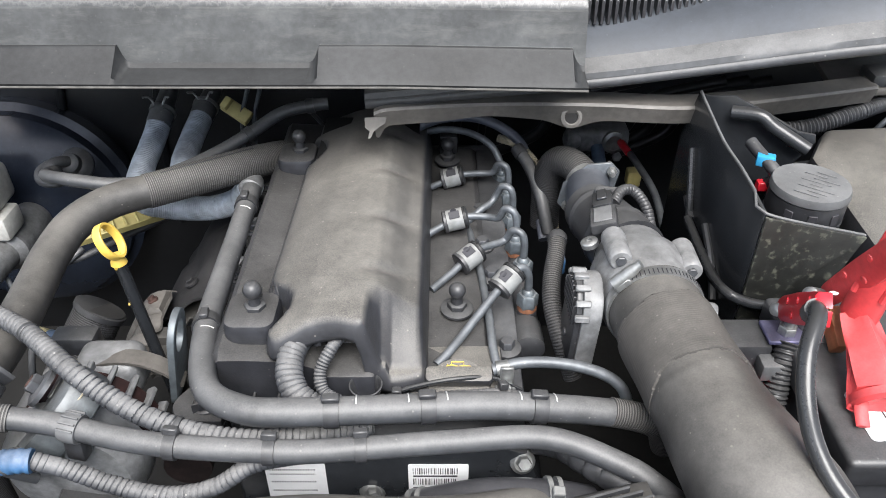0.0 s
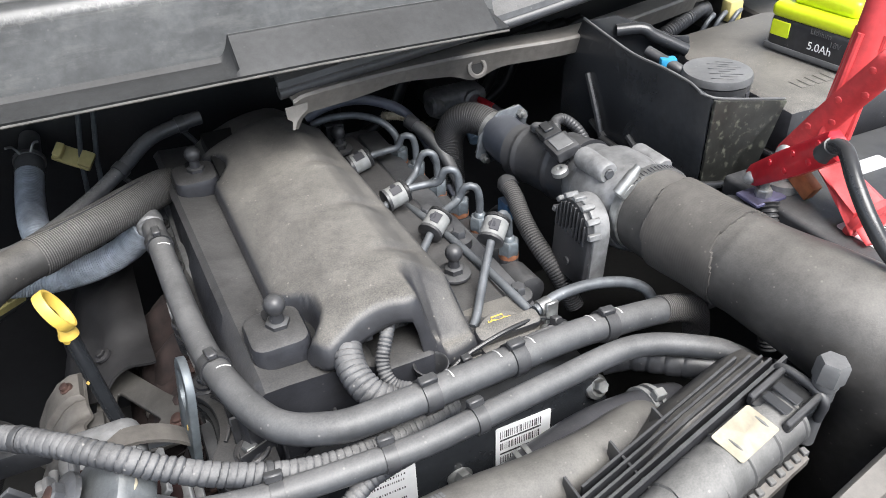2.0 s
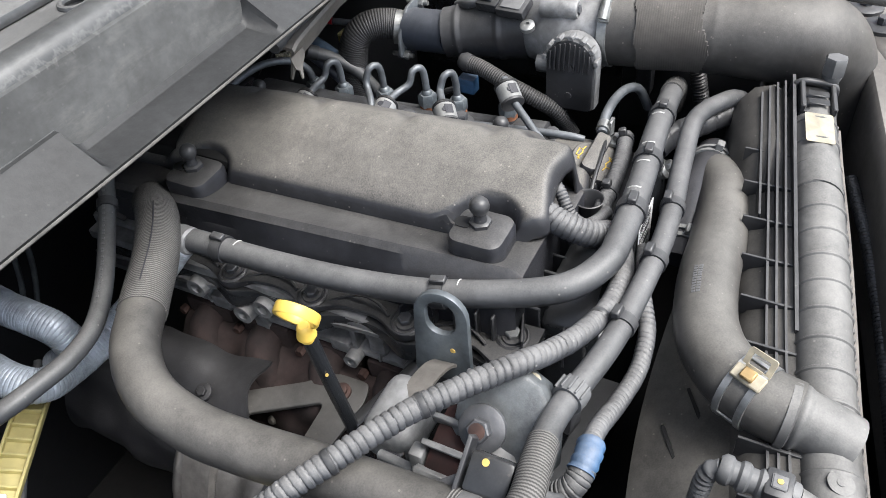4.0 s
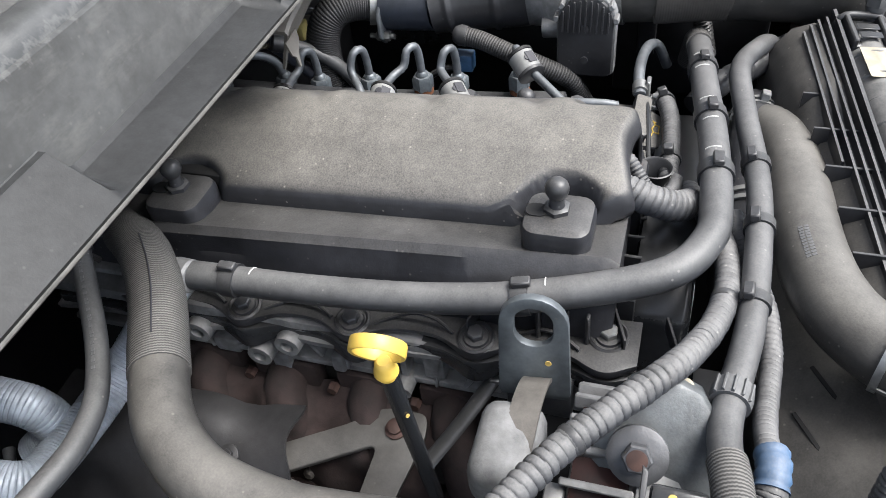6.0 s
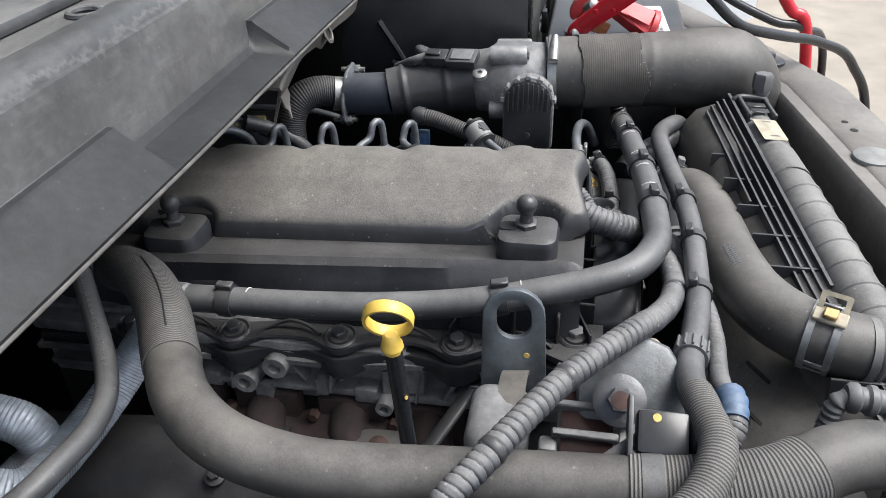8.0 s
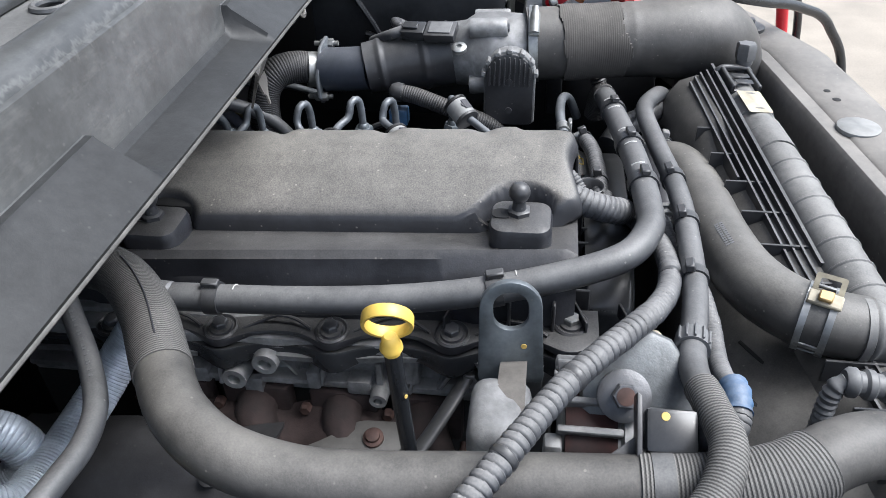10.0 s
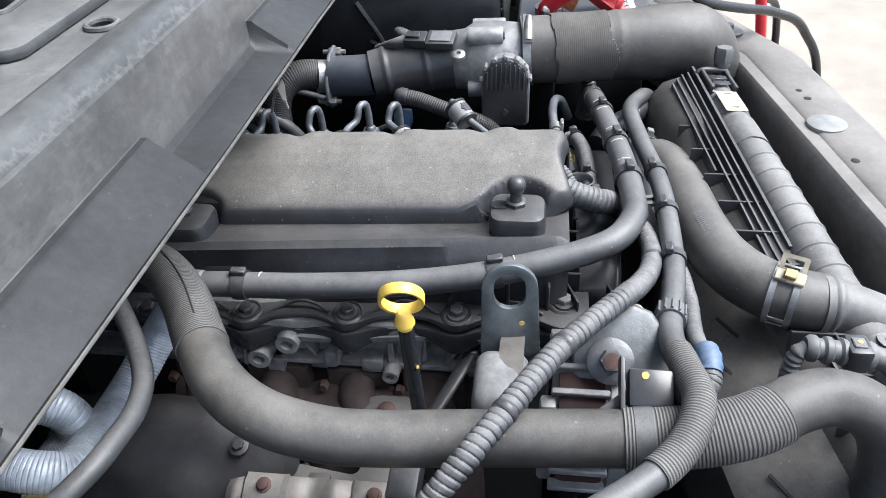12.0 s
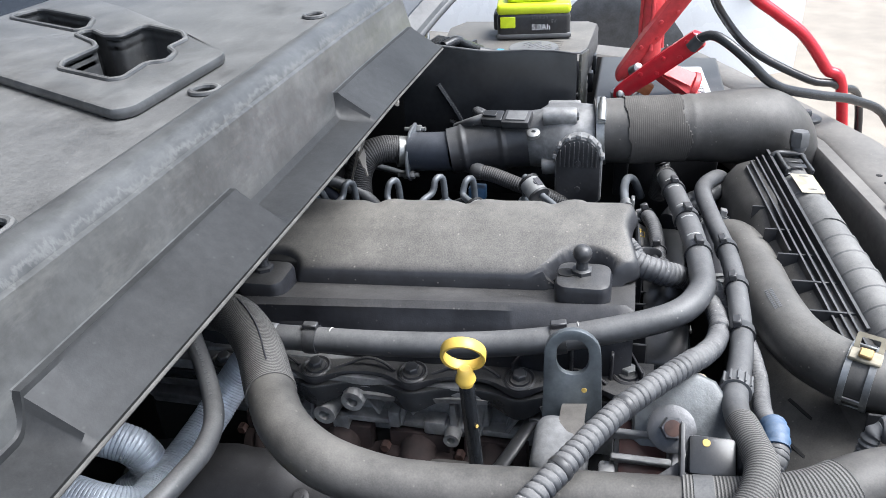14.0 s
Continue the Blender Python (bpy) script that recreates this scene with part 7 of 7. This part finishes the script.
rr.color_ramp.elements[0].position, rr.color_ramp.elements[1].position = 0.56, 0.78
mx = tn.nodes.new("ShaderNodeMix")
mx.data_type = "RGBA"
tn.links.new(nz.outputs["Fac"], rr.inputs["Fac"])
tn.links.new(rr.outputs["Color"], mx.inputs["Factor"])
bsdf = tn.nodes["Principled BSDF"]
tn.links.new(bsdf.inputs["Base Color"].links[0].from_socket, mx.inputs["A"])
mx.inputs["B"].default_value = (0.15, 0.155, 0.12, 1)
tn.links.new(mx.outputs["Result"], bsdf.inputs["Base Color"])
part("front_wall", prism([(0.0, 1.075), (0.092, 1.057), (0.089, 1.05), (0.068, 0.978), (0.055, 0.958), (0.0, 0.958)], 0.0035, plane_pose((0.281, 0.545, 0), (1, -0.05, 0), (0, -1, 0)), 0.0008), moss, by)
part("worn_rim", sweep(spline([(0.2828, y, z + 0.0008) for y, z in ((0.766, 1.088), (0.72, 1.082), (0.67, 1.077), (0.62, 1.079), (0.58, 1.078), (0.548, 1.075))] + [(0.372, 0.5405, 1.0578)], 0.01), 0.0014, 8), GREYCAP, by, "scuffed pale top edge")
part("edge_rail", tube([(0.274, 0.70, 0.965), (0.270, 0.60, 0.97), (0.266, 0.547, 0.988), (0.285, 0.538, 0.982), (0.325, 0.536, 0.975)], 0.005, 0.006, 10), GLOSSBLACK, by)
part("rear_wall", prism([(0.0, 1.086), (0.035, 1.092), (0.07, 1.080), (0.105, 1.066), (0.122, 1.066), (0.124, 1.058), (0.10, 1.01), (0.0, 0.96)], 0.004, plane_pose((0.284, 0.766, 0), (1, -0.5, 0), (0, -1, 0)), 0.0008), GLOSSBLACK, by)
part("handle", tube([(0.312, 0.742, 1.076), (0.338, 0.728, 1.078), (0.350, 0.720, 1.070), (0.385, 0.702, 1.052)], 0.0075, 0.005, 14), GLOSSBLACK, by)
part("inner_floor", box((0.285, 0.55, 0.90), (0.38, 0.76, 0.915), 0.002), DARK, by)
part("pressed_rib", tube([(0.279, 0.745, 1.03), (0.278, 0.72, 0.99), (0.278, 0.705, 0.96)], 0.004, 0.006, 8), GLOSSBLACK, by)
part("pressed_rib", tube([(0.279, 0.66, 0.985), (0.278, 0.62, 0.965), (0.276, 0.59, 0.94)], 0.004, 0.006, 8), GLOSSBLACK, by)
part("pressed_rib", tube([(0.279, 0.73, 0.975), (0.278, 0.70, 0.965)], 0.004, 0.006, 8), GLOSSBLACK, by)
rs = thing("clutch_reservoir", (0.352, 0.616, 0.93), "dark round reservoir with a wide dusty grey lid", "reservoir")
part("body", lathe((0.352, 0.616, 0.915), (0, 0, 1), [(0.032, 0), (0.033, 0.10), (0.0365, 0.115), (0.0365, 0.119)], 34), PLASTIC, rs)
part("lid", lathe((0.352, 0.616, 1.030), (0, 0, 1), [(0.0345, 0), (0.0355, 0.004), (0.0355, 0.026), (0.0372, 0.028), (0.0366, 0.033), (0.0356, 0.0355), (0.034, 0.0358), (0.001, 0.0362)], 40), GREYCAP, rs)
part("skirt", lathe((0.352, 0.616, 1.030), (0, 0, 1), [(0.0357, 0.001), (0.0361, 0.002), (0.0361, 0.025), (0.0357, 0.026)], 40), PLASTIC, rs)
for i in range(8):
    part("raised_print", box((-0.010 + 0.010 * (i % 2), -0.026 + 0.0066 * i, 1.0662), (0.012 + 0.006 * (i % 3), -0.0245 + 0.0066 * i, 1.0668), 0.0002, 1, Matrix.Translation((0.352, 0.616, 0)) @ pose(0, 0, 0, 0, 0, -35)), GREYCAP, rs)
for a in (3.9, 4.5, 5.1):
    part("lid_slot", box((-0.004, -0.001, 0.008), (0.004, 0.001, 0.020), 0.0005, 1, Matrix.Translation((0.352 + 0.0362 * math.cos(a), 0.616 + 0.0362 * math.sin(a), 1.03)) @ pose(0, 0, 0, 0, 0, math.degrees(a) + 90)), INK, rs)
bp_ = thing("level_sensor_plug", (0.324, 0.665, 1.05), "bright blue connector on a black spigot beside the lid", "connector")
part("plug", box((-0.009, -0.006, -0.006), (0.009, 0.006, 0.006), 0.002, 2, plane_pose((0.325, 0.664, 1.062), (1, -0.4, 0), (0, 0, 1))), material("sky blue plastic", (0.03, 0.25, 0.46), 0.35, grain=150, vary=0.08), bp_)
part("spigot", tube([(0.317, 0.690, 1.068), (0.322, 0.674, 1.064), (0.330, 0.652, 1.058), (0.337, 0.640, 1.05)], 0.0065, 0.005, 14), PLASTIC, bp_)
part("red_lock", box((0.318, 0.648, 1.034), (0.330, 0.658, 1.044), 0.001, 1), RED, bp_)
part("stem", tube([(0.333, 0.645, 1.055), (0.325, 0.66, 1.02), (0.32, 0.67, 0.91)], 0.006, 0.008, 10), PLASTIC, bp_)

ab = thing("air_filter_box", (0.48, 0.66, 0.80), "dusty black plastic air filter box with clips", "air box")
part("lid", prism([(0.395, 0.545), (0.63, 0.535), (0.645, 0.55), (0.645, 0.78), (0.60, 0.80), (0.44, 0.785), (0.40, 0.72)], 0.055, pose(0, 0, 0.98), 0.010), COVER, ab)
part("base", box((0.40, 0.55, 0.80), (0.64, 0.79, 0.978), 0.01), PLASTIC, ab)
part("seam", box((0.394, 0.540, 0.974), (0.648, 0.795, 0.982), 0.003), PLASTIC, ab)
for x in (0.45, 0.55):
    part("spring_clip", box((x, 0.533, 0.965), (x + 0.018, 0.541, 0.998), 0.002), GLOSSBLACK, ab)
for i in range(5):
    part("raised_print", box((0.45 + 0.012 * i, 0.585, 1.0352), (0.458 + 0.012 * i, 0.605, 1.0358), 0.0003, 1), COVER, ab)
tb_ = thing("tool_battery", (0.545, 0.64, 1.035), "lime and black cordless tool battery standing on the air box", "tool battery")
mtb = plane_pose((0.548, 0.640, 1.0355), (0.12, -1, 0), (0, 0, 1))
part("case", box((-0.060, -0.040, 0.0), (0.060, 0.040, 0.044), 0.008, 3, mtb), PLASTIC, tb_)
part("skirt", box((-0.062, -0.042, 0.001), (0.062, 0.042, 0.010), 0.004, 2, mtb), GREYCAP, tb_)
part("side_latch", box((-0.067, -0.022, 0.012), (-0.058, 0.022, 0.040), 0.004, 2, mtb), PLASTIC, tb_)
part("top_shell", box((-0.061, -0.041, 0.040), (0.061, 0.041, 0.058), 0.007, 3, mtb), LIME, tb_)
part("post", box((-0.045, -0.030, 0.056), (0.040, 0.030, 0.078), 0.009, 3, mtb), LIME, tb_)
part("side_flash", box((-0.055, -0.0415, 0.020), (-0.030, -0.0400, 0.038), 0.001, 1, mtb), LIME, tb_)
for s_, (txt, size, px, pz) in enumerate((("5.0Ah", 0.013, 0.012, 0.016), ("Lithium", 0.009, 0.010, 0.034), ("18V", 0.009, 0.030, 0.026))):
    for face in (-1, 1):
        cu = bpy.data.curves.new("lettering", "FONT")
        cu.body, cu.size, cu.extrude, cu.align_x = txt, size, 0.0003, "CENTER"
        cu.materials.append(GREYCAP if s_ else WHITE)
        tx = new("lettering", cu)
        tx.parent = tb_
        base = mtb @ Matrix.Translation((0.012 if face < 0 else -0.012, 0.0408 * face, pz)) @ (pose(0, 0, 0, 90, 0, 0) if face < 0 else pose(0, 0, 0, 90, 0, 180))
        tx.matrix_basis = Matrix.Translation(-tb_.location) @ base @ Matrix.Translation((px - 0.012, 0, 0))

cb = thing("car_battery", (0.40, 0.42, 0.78), "black lead-acid car battery with a white label", "battery")
part("case", box((0.297, 0.346, 0.80), (0.53, 0.520, 0.975), 0.004), PLASTIC, cb)
part("lid", box((0.292, 0.340, 0.972), (0.535, 0.525, 1.001), 0.005, 3), PLASTIC, cb)
ml = plane_pose((0.395, 0.388, 1.0012), (1, 0.05, 0), (0, 0, 1))
lab = part("label", prism(rounded(0.16, 0.048, 0.004), 0.0006, ml), WHITE, cb, "white paper label with a barcode")
rnd = random.Random(5)
x = -0.060
while x < -0.02:
    k = rnd.uniform(0.0006, 0.0018)
    part("bar", box((x, -0.016, 0.0006), (x + k, 0.004, 0.0008), 0, 1, ml), INK, lab)
    x += k + rnd.uniform(0.0008, 0.002)
for i in range(3):
    part("print_bar", box((-0.066, 0.010 + 0.004 * i, 0.0006), (-0.03 + 0.02 * i, 0.0112 + 0.004 * i, 0.0008), 0, 1, ml), INK, lab)
part("label", prism(rounded(0.05, 0.02, 0.002), 0.0006, plane_pose((0.43, 0.47, 1.0012), (1, 0, 0), (0, 0, 1))), WHITE, cb)
part("terminal_post", lathe((0.325, 0.482, 1.0), (0, 0, 1), [(0.010, -0.01), (0.010, 0.012), (0.008, 0.018)], 18), STEEL, cb)
tcp = thing("terminal_clamp", (0.315, 0.48, 0.99), "corroded lead battery terminal clamp with a plated nut", "battery clamp")
part("ring", lathe((0.325, 0.482, 0.998), (0, 0, 1), [(0.012, 0), (0.019, 0.002), (0.020, 0.012), (0.013, 0.014)], 22), ALU, tcp)
part("plate", box((0.275, 0.462, 1.000), (0.312, 0.490, 1.004), 0.001, 1), material("purple-blue oxide metal", (0.10, 0.10, 0.19), 0.5, 0.5, dust=0.3, grain=300, vary=0.4), tcp)
part("nut", join(hexnut((0.293, 0.474, 1.004), (0, 0, 1), 0.014, 0.008), lathe((0.293, 0.474, 1.012), (0, 0, 1), [(0.0045, 0), (0.0045, 0.010), (0.001, 0.011)], 12)), STEEL, tcp)
fh = thing("fuse_holder", (0.255, 0.475, 0.95), "black terminal fuse holder beside the battery", "fuse holder")
part("case", box((0.238, 0.462, 0.955), (0.282, 0.500, 0.998), 0.006), PLASTIC, fh)
part("clip", box((0.234, 0.475, 0.965), (0.240, 0.490, 0.988), 0.001, 1), GLOSSBLACK, fh)
part("lug", box((0.268, 0.446, 0.972), (0.288, 0.464, 0.990), 0.003), GREYCAP, fh)
part("red_cap", box((0.262, 0.435, 0.935), (0.290, 0.455, 0.965), 0.004), RED, fh)
part("post", box((0.25, 0.47, 0.88), (0.27, 0.49, 0.956), 0.003), PLASTIC, fh)
cc = thing("battery_conduit", (0.285, 0.45, 0.93), "black corrugated conduit rising to the battery terminal", "wiring loom")
part("conduit", corrugated([(0.293, 0.466, 1.0), (0.288, 0.455, 0.985), (0.283, 0.440, 0.958), (0.278, 0.425, 0.925), (0.275, 0.41, 0.87)], 0.0095, 0.0042, 0.0011, 18, 0.03), PLASTIC, cc)

# ---- jump lead clamp ----
jc = thing("jump_lead_clamp", (0.30, 0.45, 1.0), "red jump lead clamp gripping the battery terminal", "jump lead clamp")


def channel(name, a, b, up, w0, w1, mat, parent):
    """A pressed lever of U section from a to b, its back along up, with rounded ends and two rows of dimples."""
    a, b = Vector(a), Vector(b)
    m = plane_pose(a, b - a, up)
    L = (b - a).length
    secs = []
    for i in range(25):
        u = i / 24
        w = (w0 + (w1 - w0) * min(1, u * 2.2)) * math.sqrt(max(0.05, 1 - max(0, (u - 0.94) / 0.06) ** 2)) * math.sqrt(max(0.10, min(1, u / 0.06)))
        h = 0.010 + 0.004 * math.sin(math.pi * u)
        ring = [(-w, -h), (-w, -0.002), (-w + 0.003, 0.0005), (0, 0.0016), (w - 0.003, 0.0005), (w, -0.002), (w, -h), (w - 0.0018, -h), (w - 0.0018, -0.003), (0, -0.0008), (-w + 0.0018, -0.003), (-w + 0.0018, -h)]
        secs.append([m @ Vector((L * u, y, z)) for y, z in ring])
    ob = part(name, loft(secs), mat, parent)
    for i in range(5):
        part("dimple", lathe(m @ Vector((L * (0.35 + 0.13 * i), w1 * 0.45 * (-1) ** i, 0.0008)), m.to_3x3() @ Vector((0, 0, 1)), [(0.0035, -0.001), (0.003, 0.0012), (0.001, 0.0018)], 12), mat, ob)
    return ob


channel("lever", (0.290, 0.496, 1.012), (0.256, 0.390, 1.105), (-0.75, -0.45, 0.48), 0.010, 0.0125, RED, jc)
channel("lever", (0.322, 0.492, 1.025), (0.312, 0.400, 1.160), (-0.8, -0.45, 0.2), 0.009, 0.012, REDRUBBER, jc)
part("pivot_rivet", lathe((0.2865, 0.487, 1.018), (-0.75, -0.45, 0.48), [(0.006, -0.002), (0.006, 0.003), (0.004, 0.0045), (0.001, 0.005)], 16), STEEL, jc)
part("bright_link", tube([(0.292, 0.462, 1.040), (0.290, 0.430, 1.085)], 0.004, 0.006, 10, 0.4), STEEL, jc)
part("pivot_pin", lathe((0.300, 0.468, 1.050), (-0.75, -0.45, 0.48), [(0.007, -0.012), (0.007, 0.006), (0.004, 0.008)], 16), STEEL, jc)
part("copper_jaw", box((-0.006, -0.018, -0.008), (0.006, 0.018, 0.010), 0.002, 2, plane_pose((0.325, 0.462, 1.018), (1, 0, 0), (0, -0.5, 1))), material("worn copper", (0.42, 0.17, 0.08), 0.5, 0.6, dust=0.2, grain=300), jc)
hg = thing("jump_lead_grip", (0.315, 0.435, 1.06), "faded red ribbed grip of a jump lead standing upright", "jump lead grip")
part("grip", tube([(0.332, 0.452, 1.045), (0.336, 0.450, 1.094), (0.343, 0.450, 1.136), (0.352, 0.452, 1.20), (0.356, 0.45, 1.25)], lambda s: 0.0150 - 0.0025 * min(1, s / 0.2), 0.006, 12), REDRUBBER, hg)
for a in range(4):
    part("grip_rib", tube([(0.334 + 0.015 * math.cos(a * 1.57), 0.451 + 0.015 * math.sin(a * 1.57), 1.07), (0.346 + 0.0135 * math.cos(a * 1.57), 0.451 + 0.0135 * math.sin(a * 1.57), 1.16)], 0.003, 0.01, 8), REDRUBBER, hg)
bo = thing("red_boot", (0.335, 0.43, 1.0), "crumpled faded red rubber terminal boot on the battery", "boot")
secs = []
for i in range(12):
    t = i / 11
    cx, cy, cz = 0.328 + 0.004 * t, 0.445 - 0.055 * t, 1.045 - 0.032 * t
    r = 0.012 + 0.012 * t
    secs.append([(cx + (r + 0.003 * math.sin(5 * a + 3 * t)) * math.cos(a), cy + 0.004 * math.sin(3 * a), cz + (r * 0.8 + 0.003 * math.cos(4 * a)) * math.sin(a)) for a in [2 * math.pi * k / 20 for k in range(20)]])
part("boot", loft(secs), REDRUBBER, bo)
part("cuff", lathe((0.332, 0.392, 1.0135), (0.05, -0.9, -0.4), [(0.018, -0.004), (0.0235, -0.003), (0.0245, 0.003), (0.021, 0.006), (0.017, 0.004)], 20), REDRUBBER, bo)
part("pull_tab", tube([(0.322, 0.40, 1.018), (0.315, 0.385, 1.012), (0.312, 0.37, 1.006)], 0.005, 0.004, 10, 0.5), REDRUBBER, bo)
K_PTS = [(0.262, 0.402, 1.090), (0.257, 0.392, 1.103), (0.250, 0.376, 1.108), (0.238, 0.354, 1.097), (0.234, 0.330, 1.077), (0.239, 0.308, 1.056), (0.252, 0.283, 1.040), (0.285, 0.235, 1.022), (0.33, 0.175, 1.0), (0.37, 0.12, 0.96), (0.40, 0.07, 0.85), (0.42, 0.03, 0.5), (0.5, -0.1, 0.02)]
kc = thing("jump_lead", (0.5, -0.1, 0.0), "shiny black jump lead cable curving out over the wing", "cable")
part("strain_relief", tube([(0.262, 0.402, 1.090), (0.257, 0.392, 1.103)], lambda s: 0.0085 - 0.05 * s, 0.003, 14), RUBBER, kc)
part("cable", tube(K_PTS, 0.0062, 0.006, 16), GLOSSBLACK, kc)
kc = thing("jump_lead", (0.7, 0.1, 0.0), "black jump lead cable hanging over the wing to the ground", "cable")
part("strain_relief", tube([(0.312, 0.402, 1.155), (0.335, 0.390, 1.168)], lambda s: 0.0082 - 0.05 * s, 0.003, 14), RUBBER, kc)
part("cable", tube([(0.312, 0.402, 1.155), (0.345, 0.385, 1.172), (0.40, 0.375, 1.150), (0.45, 0.355, 1.098), (0.455, 0.300, 1.035), (0.455, 0.213, 0.990), (0.47, 0.165, 0.975), (0.53, 0.11, 0.90), (0.58, 0.07, 0.5), (0.66, 0.05, 0.02)], 0.0062, 0.01, 14), GLOSSBLACK, kc)
kc = thing("jump_lead", (0.8, 0.1, 0.0), "thick red jump lead cable arching over the wing", "cable")
part("strain_relief", tube([(0.356, 0.45, 1.25), (0.37, 0.42, 1.28)], lambda s: 0.0105 - 0.05 * s, 0.003, 14), RUBBER, kc)
part("cable", tube([(0.356, 0.45, 1.25), (0.372, 0.420, 1.262), (0.41, 0.372, 1.215), (0.45, 0.318, 1.125), (0.46, 0.270, 1.086), (0.462, 0.228, 1.054), (0.464, 0.190, 1.005), (0.475, 0.155, 0.95), (0.55, 0.10, 0.6), (0.72, 0.1, 0.02)], 0.0085, 0.01, 16), RED, kc)

# ---- right rear corner ----
rl = thing("corner_loom", (0.45, 0.87, 0.95), "black corrugated loom crossing the bay's rear corner", "wiring loom")
part("conduit", corrugated([(0.36, 0.86, 1.01), (0.40, 0.845, 1.00), (0.45, 0.84, 1.005), (0.51, 0.85, 1.02), (0.56, 0.87, 1.025), (0.60, 0.90, 1.0)], 0.010, 0.0045, 0.001, 16, 0.05), LOOM, rl)
part("lower_cable", tube([(0.40, 0.80, 0.97), (0.47, 0.83, 0.96), (0.55, 0.84, 0.98), (0.60, 0.86, 1.0)], 0.006, 0.008, 10), RUBBER, rl)
bpipe = thing("brake_pipes", (0.58, 0.84, 0.93), "bent grey brake pipes at the rear corner", "pipe")
for dx in (0, 0.022, 0.05):
    part("pipe", tube([(0.52 + dx, 0.86, 0.93), (0.53 + dx, 0.845, 0.98), (0.545 + dx, 0.84, 1.015), (0.565 + dx, 0.85, 1.02), (0.58 + dx, 0.88, 1.0)], 0.0035, 0.006, 10), PIPE, bpipe)
pc = thing("corner_clip", (0.60, 0.86, 1.0), "pale yellow plastic clip at the rear corner", "clip")
part("clip", box((0.590, 0.845, 1.005), (0.615, 0.865, 1.035), 0.004), PALEYELLOW, pc)

# ---- bonnet prop ----
rod = thing("prop_rod", (-0.524, 0.064, 0.955), "thin brown-grey steel bonnet prop rod standing on the crossmember", "prop rod")
foot, rise = Vector((-0.524, 0.064, 0.957)), Vector((0.1764, 0.1861, 0.9666))
part("rod", tube([foot, foot + rise * 0.35, foot + rise * 0.75, foot + rise * 1.15, foot + rise * 1.30 + Vector((0, 0.06, 0)), (-0.26, 0.56, 2.335), (-0.25, 0.765, 2.345)], 0.0037, 0.02, 16), RODSTEEL, rod)
part("pivot_bush", lathe(foot - rise * 0.004, rise, [(0.011, 0), (0.012, 0.003), (0.011, 0.016), (0.006, 0.020)], 18), PLASTIC, rod)
